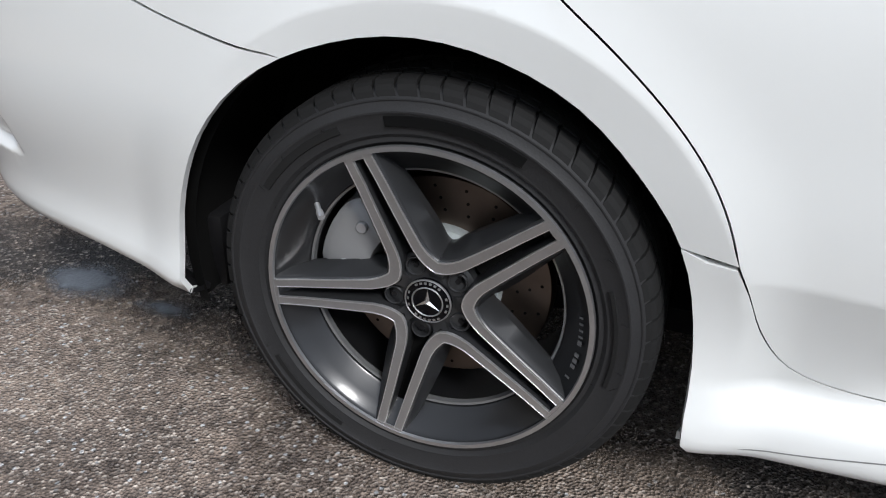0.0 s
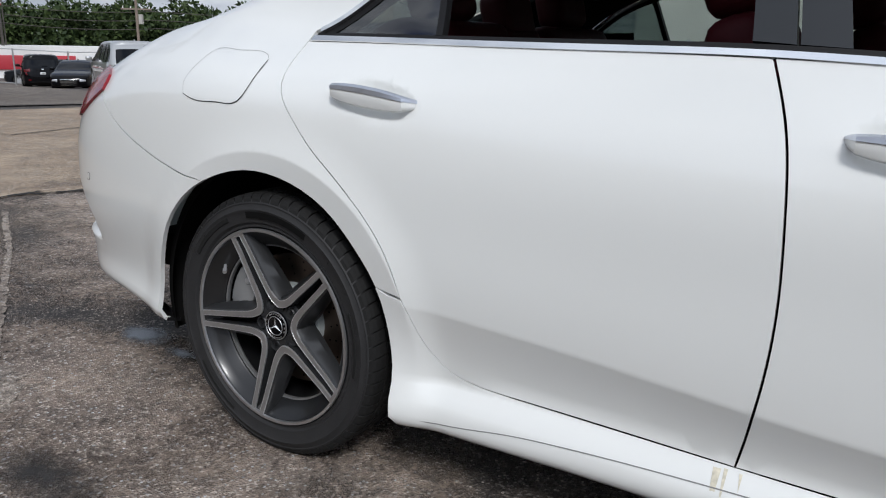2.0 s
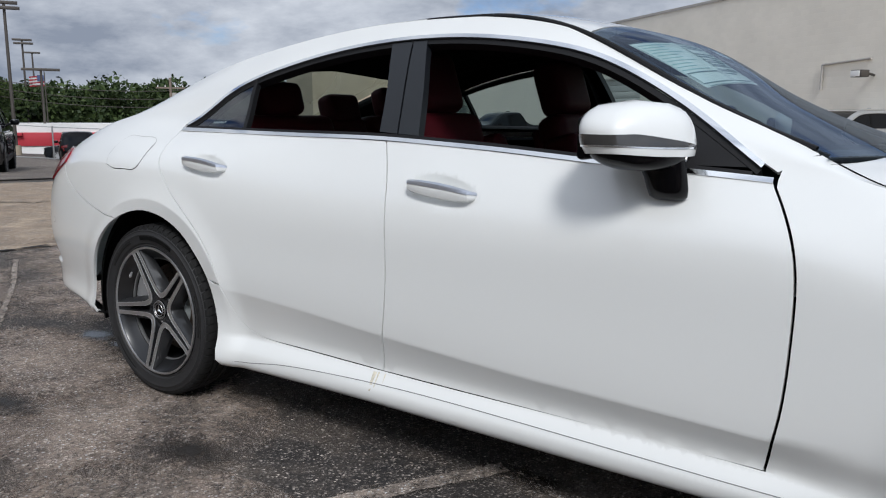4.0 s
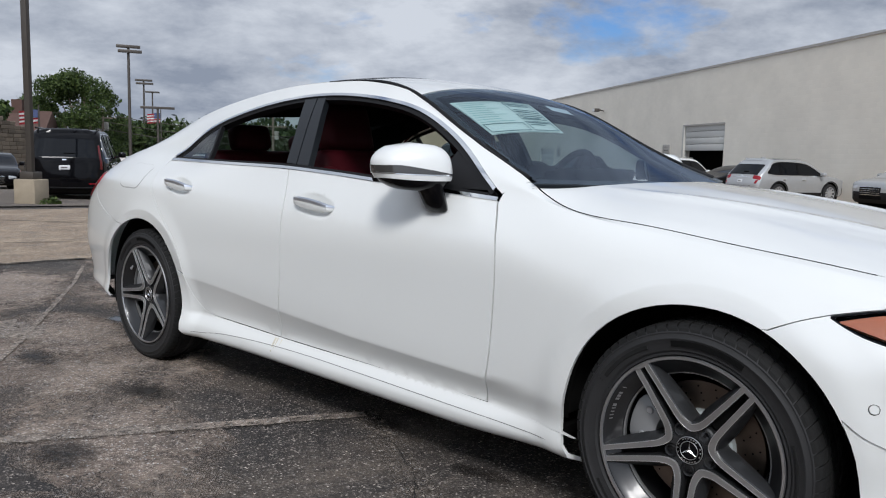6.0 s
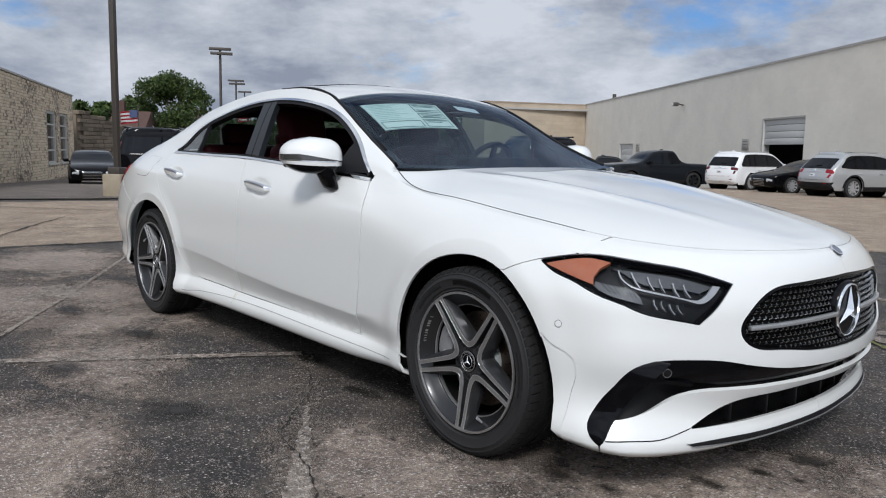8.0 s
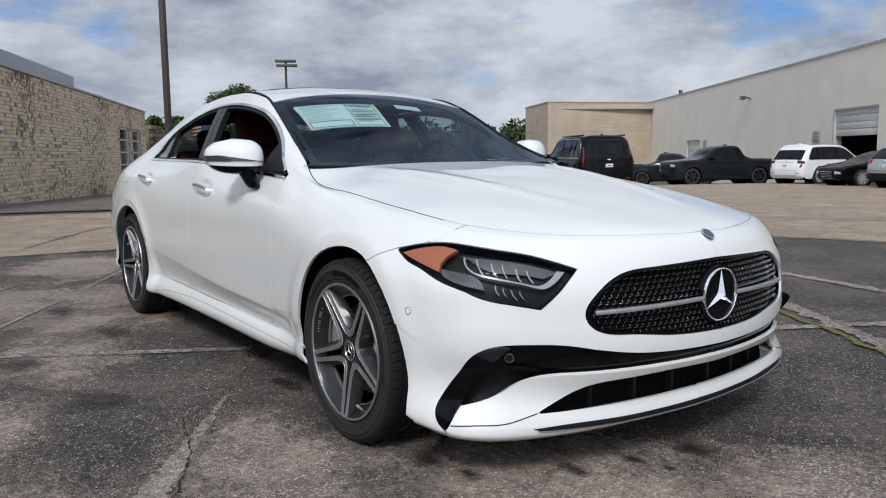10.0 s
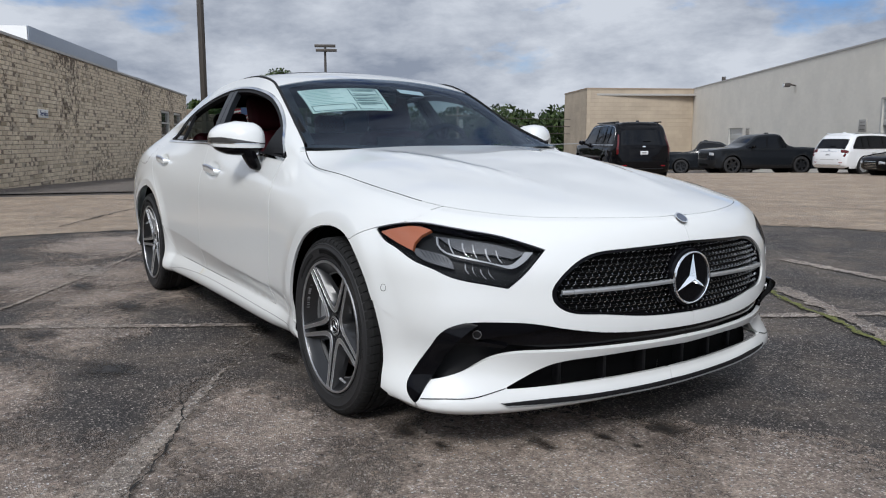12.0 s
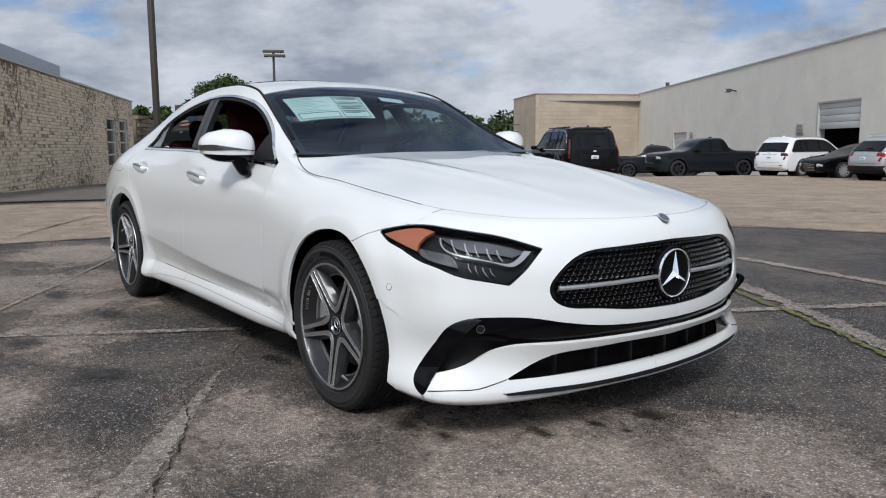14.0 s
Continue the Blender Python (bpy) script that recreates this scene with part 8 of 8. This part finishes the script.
def vehicle(kind, at, heading, paint, label, category, group="", rails=False):
    """A parked vehicle: side pressings with cut wheel arches and windows, and a band of bonnet, screen, roof and tail between them."""
    L, W, H, belt, nose_z, cowl_z, tail_z, wr, (gb, gf, gr, ge) = KINDS[kind]
    hw, f, b = W / 2, L / 2, -L / 2
    ob = thing(category.replace(" ", "_"), label, category, (at[0], at[1], slope(*at)), heading, group=group)
    dark = paint in (CAR_BLACK, CAR_GREY)
    tall = kind in ("suv", "large_suv", "minivan", "crossover")
    line = [(f - .20, .24, "front_bumper"), (f - .05, .34, "front_bumper"), (f, .52, "front_fascia"), (f - .012, nose_z - .16, "front_fascia"), (f - .09, nose_z - .015, "bonnet"),
            (f - .55, nose_z + (cowl_z - nose_z) * .55, "bonnet"), (gb, cowl_z, "windscreen"), (gf, H - .085, "roof"), (gf - .55, H - .012, "roof"), ((gf + gr) / 2 - .3, H, "roof"), (gr + .15, H - .04, "rear_window")]
    if kind == "sedan":
        line += [(ge, tail_z - .01, "boot_lid"), (b + .10, tail_z, "tailgate")]
    elif kind == "pickup":
        line += [(ge, tail_z + .01, "bed_cover"), (b + .06, tail_z, "tailgate")]
    else:
        line += [(ge, belt + .06, "tailgate"), (ge - .04, belt - .02, "tailgate")]
    line += [(b + .03, tail_z - .30, "tailgate"), (b, .64, "rear_bumper"), (b + .02, .42, "rear_bumper"), (b + .18, .28, "rear_bumper")]
    line = round_off(line)
    P = np.array([(x, z) for x, z, _ in line])
    seg = [g for _, _, g in line]
    tan = np.gradient(P, axis=0)
    tan /= np.linalg.norm(tan, axis=1)[:, None]
    nor = np.column_stack([tan[:, 1], -tan[:, 0]])
    nor *= np.sign((nor * (P - (0, .8))).sum(axis=1))[:, None]
    inset_by = .055 + .17 * np.abs(nor[:, 0]) ** 2 * (np.abs(P[:, 0]) > f - .75)
    E = P - nor * inset_by[:, None]
    arches = [(f - (.98 if kind != "pickup" else 1.02), wr), (b + (1.08 if kind != "pickup" else 1.30), wr)]

    def side_y(xz):
        x, z = xz[:, 0], xz[:, 1]
        d = np.minimum(f - x, x - b)
        w = 1 - .20 * np.clip(1 - d / .75, 0, 1) ** 2
        p = np.interp(z, [.2, .30, .44, .60, .80, belt - .08, belt, belt + .05, belt + .35, H], [.91, .955, .985, .994, 1.0, .988, .962, .945, .85, .75])
        y = hw * w * p
        for cx, cz in arches:
            r = np.hypot(x - cx, z - cz)
            y = y + .022 * np.clip(1 - (r - wr - .06) / .14, 0, 1) * (z < belt)
        return y

    def side_lift(depth=0.0):
        def lift(xz):
            e = .01
            y = side_y(xz)
            gx, gz = [(side_y(xz + d) - side_y(xz - d)) / (2 * e) for d in (np.array((e, 0)), np.array((0, e)))]
            n = np.column_stack([-gx, np.ones(len(xz)), -gz])
            n /= np.linalg.norm(n, axis=1)[:, None]
            p = np.column_stack([xz[:, 0], y, xz[:, 1]]) + n * depth
            p[:, 1] *= -1
            n[:, 1] *= -1
            return p, n
        return lift

    def on_flank(name, loops, mat, depth=0.0, spacing=.13, thick=.02, label=""):
        for s in (1, -1):
            part(name, patch(loops[0], loops[1:], side_lift(depth), spacing, thick, side=s), mat, ob, label, smooth="kept")

    # side pressing with wheel openings and one long window opening
    low = []
    for cx, cz in arches[::-1]:
        ra = wr + .065
        a0 = math.asin((.27 - cz) / ra)
        low += [(cx + ra * math.cos(a), cz + ra * math.sin(a)) for a in np.linspace(math.pi - a0, a0, 22)]
    outline = loop_of(E, np.array([(E[-1][0] + .05, .275)]), np.array(low), np.array([(E[0][0] - .05, .275)]))
    keep = [i for i, g in enumerate(seg) if g in ("windscreen", "roof", "rear_window")]
    tx, tz = E[keep][::-1, 0], E[keep][::-1, 1]
    end = ge + (.42 if kind == "sedan" else .14 if kind == "pickup" else .30)
    xs = np.linspace(gb - .10, end, 60)
    top = np.interp(xs, tx, tz) - .045
    foot = belt + .035 + .05 * np.clip((end + .5 - xs) / .5, 0, 1) * (kind in ("crossover", "sedan"))
    ok = top > foot + .03
    xs, top, foot = xs[ok], top[ok], foot[ok]
    if tall or kind == "pickup":
        top = np.minimum(top, foot + np.clip((xs - xs[-1]) / .10, 0, 1) * 2 + .16)
    win = loop_of(np.column_stack([xs, foot]), np.column_stack([xs, top])[::-1])
    on_flank("body_side", [outline, win], paint)
    on_flank("side_glass", [win], CAR_GLASS, -.012, thick=0, label="dark side glass")
    mid_x = (gb + ge) / 2
    posts = [mid_x + .20, mid_x - .72] if kind != "pickup" else [mid_x - .05]
    if kind in ("suv", "large_suv", "minivan"):
        posts = [mid_x + .42, mid_x - .50, ge + .95]
    for x in posts:
        h = np.interp(x, xs[::-1], top[::-1])
        on_flank("pillar", [np.array([(x - .045, belt + .036), (x + .045, belt + .036), (x + .025, h), (x - .065, h)])], BLACK_GLOSS, -.004, thick=.01)
    on_flank("belt_trim", [loop_of(np.column_stack([xs, foot - .004]), np.column_stack([xs, foot - .024])[::-1])], CHROME if not dark or rails else BLACK_GLOSS, .006, thick=.008)
    if rails:
        on_flank("window_trim", [loop_of(np.column_stack([xs, top + .016]), np.column_stack([xs, top + .001])[::-1])], CHROME, .004, thick=.006)
    for x in (posts[0] - .02, posts[1] - .08 if len(posts) > 1 else ge + .12, gb - .22):
        on_flank("door_joint", [np.array([(x - .006, .36), (x + .006, .36), (x + .006, belt + .01), (x - .006, belt + .01)])], BLACK_DULL, .0015, thick=0)
    for x in (posts[0] + .10, posts[1] + .02 if len(posts) > 1 else ge + .25):
        on_flank("door_handle", [np.array([(x, belt - .15), (x + .20, belt - .145), (x + .20, belt - .115), (x, belt - .12)])], CHROME if rails else paint, .035, thick=.03)
    on_flank("sill_trim", [np.array([(arches[1][0] + wr + .08, .28), (arches[0][0] - wr - .08, .28), (arches[0][0] - wr - .10, .42), (arches[1][0] + wr + .10, .42)])], BLACK_TRIM if kind != "sedan" else paint, .014, thick=.03)
    if kind in ("crossover", "pickup", "large_suv", "suv"):
        for cx, cz in arches:
            ring = [(cx + (wr + .125) * math.cos(a), cz + (wr + .115) * math.sin(a)) for a in np.linspace(0, math.pi, 22)] + [(cx + (wr + .07) * math.cos(a), cz + (wr + .067) * math.sin(a)) for a in np.linspace(math.pi, 0, 22)]
            on_flank("arch_trim", [np.array(ring)], BLACK_TRIM if kind in ("crossover", "pickup") else paint, .010, thick=.02)

    # the band across
    def across(u, t, lift=0.0):
        i = int(min(max(u, 0), len(P) - 1.001))
        k = u - i
        p, n, d = P[i] * (1 - k) + P[i + 1] * k, nor[i] * (1 - k) + nor[i + 1] * k, inset_by[i] * (1 - k) + inset_by[i + 1] * k
        edge = E[i] * (1 - k) + E[i + 1] * k
        ye = float(side_y(edge[None])[0])
        t0 = max(.25, 1 - 2.2 * d / ye)
        q = min(1.0, max(0.0, (abs(t) - t0) / (1 - t0)))
        o = d * (1 - math.sqrt(max(0.0, 1 - q * q)))
        crown = .030 * (1 - t * t) * max(0.0, n[1])
        c = p - n * o + n * (lift + crown)
        return (c[0], t * ye, c[1])

    ts_full = [-1, -.985, -.95, -.90, -.82, -.70, -.5, -.25, 0, .25, .5, .70, .82, .90, .95, .985, 1]
    looks = {"windscreen": CAR_GLASS, "rear_window": CAR_GLASS, "bed_cover": BLACK_DULL, "front_bumper": paint if kind in ("sedan", "minivan") else BLACK_TRIM, "rear_bumper": BLACK_TRIM if kind in ("crossover", "pickup") else paint}
    i = 0
    while i < len(seg) - 1:
        j = i
        while j < len(seg) - 1 and seg[j] == seg[i]:
            j += 1
        pieces = [(seg[i], looks.get(seg[i], paint), ts_full)]
        if seg[i] in ("windscreen", "rear_window"):
            pieces = [(seg[i], CAR_GLASS, ts_full[4:-4]), ("screen_pillar", paint, ts_full[:5]), ("screen_pillar", paint, ts_full[-5:])]
        if seg[i] == "bed_cover":
            pieces = [("bed_opening", BLACK_DULL, ts_full[3:-3]), ("bed_rail", paint, ts_full[:4]), ("bed_rail", paint, ts_full[-4:])]
        for nm, mat, ts in pieces:
            bmb = bmesh.new()
            rows = [[bmb.verts.new(across(u, t)) for t in ts] for u in range(i, j + 1)]
            for r0, r1 in zip(rows[:-1], rows[1:]):
                for k in range(len(ts) - 1):
                    bmb.faces.new((r0[k], r0[k + 1], r1[k + 1], r1[k]))
            bmesh.ops.recalc_face_normals(bmb, faces=bmb.faces)
            part(nm, bmb, mat, ob)
        i = j
    zs = P[:, 1]
    n_top = int(zs.argmax())
    front_u = lambda z: float(np.interp(z, zs[:n_top], np.arange(n_top)))
    rear_u = lambda z: float(np.interp(-z, -zs[n_top:], np.arange(n_top, len(zs))))

    def on_band(name, u0, u1, t0, t1, mat, h=.010, label="", lean=0.0, mirror=True):
        """A raised piece on the nose or tail, between two heights and two places across."""
        for s in ((1, -1) if mirror else (1,)):
            bmb = bmesh.new()
            us, ts = np.linspace(u0, u1, 6), np.linspace(t0, t1, 8)
            put = lambda a, c, d: bmb.verts.new(across(us[a], s * (ts[c] + lean * (a / 5 - .5)), d))
            grid = [[put(a, c, h if 0 < a < 5 and 0 < c < 7 else -.008) for c in range(8)] for a in range(6)]
            for r0, r1 in zip(grid[:-1], grid[1:]):
                for k in range(7):
                    bmb.faces.new((r0[k], r0[k + 1], r1[k + 1], r1[k]))
            bmesh.ops.recalc_face_normals(bmb, faces=bmb.faces)
            part(name, bmb, mat, ob, label)

    gl, gh = (nose_z - .46, nose_z - .12)
    on_band("grille", front_u(gl), front_u(gh), -.56, .56, BLACK_TRIM, .012, mirror=False)
    for k in range(5 if kind in ("crossover", "sedan", "large_suv") else 2):
        zb = gl + (gh - gl) * (k + .8) / (5.6 if kind in ("crossover", "sedan", "large_suv") else 2.6)
        on_band("grille_bar", front_u(zb), front_u(zb + .018), -.50, .50, BLACK_GLOSS if kind == "pickup" else CHROME, .024, mirror=False)
    on_band("headlamp", front_u(nose_z - .27), front_u(nose_z - .11), .60, .97, LAMP_CLEAR, .012)
    on_band("lower_intake", front_u(.36), front_u(.50), -.62, .62, BLACK_DULL, .008, mirror=False)
    on_band("fog_lamp", front_u(.44), front_u(.54), .70, .88, BLACK_TRIM, .010)
    if kind == "large_suv":
        on_band("tail_lamp", rear_u(H - .14), rear_u(.86), .885, .955, DARK_RED, .014, "tall narrow red tail lamp", lean=.02)
    elif kind in ("suv", "crossover"):
        on_band("tail_lamp", rear_u(tail_z - .02), rear_u(tail_z - .18), .62, .985, DARK_RED if kind == "suv" else TAIL_RED, .014, "red tail lamp")
        on_band("tail_lamp", rear_u(tail_z - .16), rear_u(tail_z - .34), .80, .90, DARK_RED if kind == "suv" else TAIL_RED, .013, "red tail lamp", lean=-.05)
    else:
        on_band("tail_lamp", rear_u(tail_z - .08), rear_u(tail_z - (.26 if kind == "sedan" else .42)), .72 if kind == "sedan" else .84, .985, TAIL_RED, .014, "red tail lamp")
    zp = tail_z - .30
    on_band("plate_recess", rear_u(zp + .15), rear_u(zp - .04), -.30, .30, BLACK_GLOSS if dark else paint, -.004, mirror=False)
    on_band("number_plate", rear_u(zp + .11), rear_u(zp - .03), -.155, .155, PLATE, .016, mirror=False)
    on_band("plate_bar", rear_u(zp + .06), rear_u(zp + .02), -.10, .10, POLE, .022, mirror=False)
    on_band("tailgate_trim", rear_u(zp + .20), rear_u(zp + .17), -.5, .5, CHROME if not dark else BLACK_GLOSS, .014, mirror=False)
    on_band("badge", rear_u(zp + .26), rear_u(zp + .21), -.07, .07, CHROME, .016, mirror=False)
    on_band("tailgate_joint", rear_u(.66), rear_u(.648), -.86, .86, BLACK_DULL, .002, mirror=False)
    on_band("bumper_trim", rear_u(.44), rear_u(.40), -.9, .9, CHROME if kind == "suv" and not dark else BLACK_TRIM, .016, mirror=False)
    on_band("bumper_reflector", rear_u(.54), rear_u(.50), .62, .80, TAIL_RED, .010)
    if tall:
        on_band("spoiler", n_top + .9 * (rear_u(H - .06) - n_top), rear_u(H - .12), -.90, .90, paint, .045, mirror=False)
        on_band("rear_wiper", rear_u(belt + .14), rear_u(belt + .12), -.30, .05, BLACK_DULL, .020, mirror=False)
    for s in (1, -1):
        mirror = part("side_mirror", blob((gb - .42, s * (hw + .11), belt + .09), (.09, .115, .085), 2.8, steps=16, rows=8), paint if not dark else BLACK_GLOSS, ob)
        part("mirror_arm", add_tube(bmesh.new(), (gb - .40, s * (hw * .93), belt + .03), (gb - .41, s * (hw + .05), belt + .05), .03), BLACK_TRIM, mirror)
        if rails:
            part("roof_rail", box((gr + .25, s * hw * .70 - .02, H - .012), (gf - .35, s * hw * .70 + .02, H + .035), .012), CHROME if not dark else BLACK_GLOSS, ob)
        for cx, cz in arches:
            well = lathe([(wr + .10, .0), (wr + .10, -.42), (.0, -.42)], 28, "y")
            w_ob = part("wheel_well", well, BLACK_DULL, ob)
            w_ob.matrix_basis = pose(cx, s * (hw - .02), cz + .01, 0, 0, 0 if s > 0 else 180)
            road_wheel(ob, cx, hw, wr, s, kind == "pickup" or (dark and kind == "large_suv"), 6 if kind == "pickup" else 10)
    part("underbody", box((b + .35, -hw * .80, .22), (f - .35, hw * .80, .40), .04), BLACK_DULL, ob)
    part("roof_fin", loft([[(gr + .55 + dx * .14, -.022 * k, H + .0 + dz), (gr + .55 + dx * .14, .022 * k, H + .0 + dz), (gr + .40, .016 * k, H + dz), (gr + .40, -.016 * k, H + dz)] for dx, k, dz in ((1, 1, -.02), (.2, .4, .07))]), paint, ob)
    return ob


vehicle("large_suv", (-19.25, 6.6), 151, CAR_BLACK, "large black SUV with tall red tail lamps", "suv", rails=True)
vehicle("sedan", (-31.0, 8.0), -17, CAR_BLACK, "black sedan with bright headlamps by the service wall", "sedan")
vehicle("large_suv", (-14.5, 18.5), 152, CAR_BLACK, "large black SUV with dark windows on tan paving", "suv", rails=True)
vehicle("pickup", (-18.4, 32.4), 243, CAR_GREY, "dark grey crew-cab pickup with open bed", "pickup")
vehicle("pickup", (-25.0, 37.0), 40, CAR_GREY, "dark pickup parked behind another pickup", "pickup")
vehicle("suv", (-13.4, 33.05), 82, CAR_WHITE, "white three-row SUV with chrome trim", "suv", rails=True)
vehicle("sedan", (-9.85, 31.1), 242, CAR_BLACK, "black sedan with bright alloy wheels", "sedan")
vehicle("crossover", (-6.83, 28.72), 67, CAR_SILVER, "silver crossover with red tail lamps", "crossover", rails=True)
vehicle("crossover", (-1.6, 26.7), 240, CAR_SILVER, "silver crossover with a wide bright grille", "crossover", rails=True)
vehicle("minivan", (-23.6, 15.2), 154, CAR_SILVER, "silver minivan with tall tail lamps", "minivan")
vehicle("suv", (-41.0, 21.9), 152, CAR_BLACK, "black SUV far back in the lot", "suv")
vehicle("suv", (-53.0, 29.0), 235, CAR_GREY, "dark SUV far back by the fence", "suv")
vehicle("sedan", (-37.1, 21.6), -42, CAR_BLACK, "black sedan far back in the lot", "sedan")
vehicle("sedan", (-46.5, 26.0), -40, CAR_WHITE, "white sedan far back in the lot", "sedan")

# ---------------------------------------------------------------- trees
def leaf_mat(name, dark, light):
    mat = bpy.data.materials.new(name)
    mat.use_nodes = True
    nodes, links = mat.node_tree.nodes, mat.node_tree.links
    bsdf = nodes["Principled BSDF"]
    geo = nodes.new("ShaderNodeNewGeometry")
    ramp = nodes.new("ShaderNodeValToRGB")
    ramp.color_ramp.elements[0].color, ramp.color_ramp.elements[1].color = (*dark, 1), (*light, 1)
    links.new(geo.outputs["Random Per Island"], ramp.inputs[0])
    links.new(ramp.outputs[0], bsdf.inputs["Base Color"])
    bsdf.inputs["Roughness"].default_value = 0.6
    bsdf.inputs["Specular IOR Level"].default_value = 0.25
    return mat


LEAF = leaf_mat("leaves", (0.018, 0.036, 0.009), (0.068, 0.100, 0.024))
LEAF_DARK = leaf_mat("woods_leaves", (0.016, 0.032, 0.010), (0.055, 0.082, 0.024))
BARK = material("bark", (0.10, 0.075, 0.055), 0.9, spread=0.3, scale=3, bump=0.02, bump_scale=12)


def leaves(clumps, count, size, seed):
    """Small bent leaves scattered over the shells of many uneven clumps: (centre, radius)."""
    rng = np.random.default_rng(seed)
    vol = np.array([r for _, r in clumps]) ** 2
    which = rng.choice(len(clumps), count, p=vol / vol.sum())
    cen = np.array([c for c, _ in clumps])[which]
    rad = np.array([r for _, r in clumps])[which]
    d = rng.normal(size=(count, 3))
    d /= np.linalg.norm(d, axis=1)[:, None]
    p = cen + d * (rad * rng.uniform(.55, 1.05, count))[:, None] * (1, 1, .8)
    u = rng.normal(size=(count, 3))
    u /= np.linalg.norm(u, axis=1)[:, None]
    n = d * .7 + rng.normal(size=(count, 3)) * .5
    v = np.cross(n, u)
    v /= np.linalg.norm(v, axis=1)[:, None] + 1e-9
    s = size * rng.uniform(.5, 1.2, count)[:, None]
    verts = np.stack([p - u * s, p + v * s * .6, p + u * s, p - v * s * .5], axis=1).reshape(-1, 3)
    faces = (np.arange(count * 4).reshape(-1, 4)).tolist()
    me = bpy.data.meshes.new("leaves")
    me.from_pydata(verts.tolist(), [], faces)
    me.update()
    return me


def tree(x, y, height, spread, seed, label="broad leafy tree with uneven crown", count=5000, size=.34):
    rng = random.Random(seed)
    ob = thing("tree", label, "tree", (x, y, slope(x, y)))
    bm = bmesh.new()
    add_tube(bm, (0, 0, -.3), (.1, .05, height * .35), height * .032, height * .022, 10)
    clumps = []
    for k in range(7):
        a = k * .9 + rng.uniform(-.3, .3)
        r = spread * rng.uniform(.35, .7)
        tip = (r * math.cos(a), r * math.sin(a), height * rng.uniform(.5, .8))
        add_tube(bm, (.1, .05, height * rng.uniform(.22, .34)), tip, height * .014, height * .004, 7)
    part("trunk", bm, BARK, ob)
    for k in range(26):
        a = rng.uniform(0, 6.3)
        h = rng.uniform(.30, .92)
        wide = spread * math.sin(min(1, (h - .18) / .8) * math.pi) ** .6
        r = wide * math.sqrt(rng.uniform(.1, 1))
        clumps.append(((r * math.cos(a), r * math.sin(a), height * h), spread * rng.uniform(.20, .36)))
    part("crown", leaves(clumps, count, size, seed), LEAF, ob, smooth=False)
    return ob


bx_, by_ = away(EYE_M, 157.6, 90)
tree(bx_, by_, 8.6 - slope(bx_, by_), 5.0, 3, count=24000, size=.15)
bx_, by_ = away(EYE_M, 160.5, 97)
tree(bx_, by_, 6.6 - slope(bx_, by_), 3.0, 4)
bx_, by_ = away(EYE_M, 163.2, 70)
tree(bx_, by_, 4.6 - slope(bx_, by_), 2.4, 9, count=3000)
# the wood beyond the lot: crowns without number
rngw = random.Random(12)
wood_clumps = []
for k in range(170):
    az = 128 + 41 * (k / 170) + rngw.uniform(-.3, .3)
    dist = rngw.uniform(108, 128)
    x, y = away(EYE_M, az, dist)
    top = 5.0 + .7 * math.sin(az * 1.7) + .5 * math.sin(az * 4.3 + 1) + rngw.uniform(-.5, .5)
    z = slope(x, y)
    while z < top:
        r = rngw.uniform(1.3, 2.2)
        wood_clumps.append(((x + rngw.uniform(-1.2, 1.2), y + rngw.uniform(-1.2, 1.2), min(z, top - r * .7)), r))
        z += 1.5
woods = part("woods", leaves(wood_clumps, 85000, .40, 8), LEAF_DARK, smooth=False)
tagged(woods, "dense green wood behind the lot", "woods", kind="stuff")
# weeds round the lamp footing
bm_w = leaves([((-14.2 + .42 * math.cos(a) + .15, 3.54 + .42 * math.sin(a), slope(-14.2, 3.54) + .06), .12 + .05 * math.sin(3 * a)) for a in np.linspace(.2, 2.6, 8)], 420, .045, 5)
tagged(part("weeds", bm_w, LEAF, smooth=False), "low green weeds round the lamp footing", "weeds", kind="stuff")
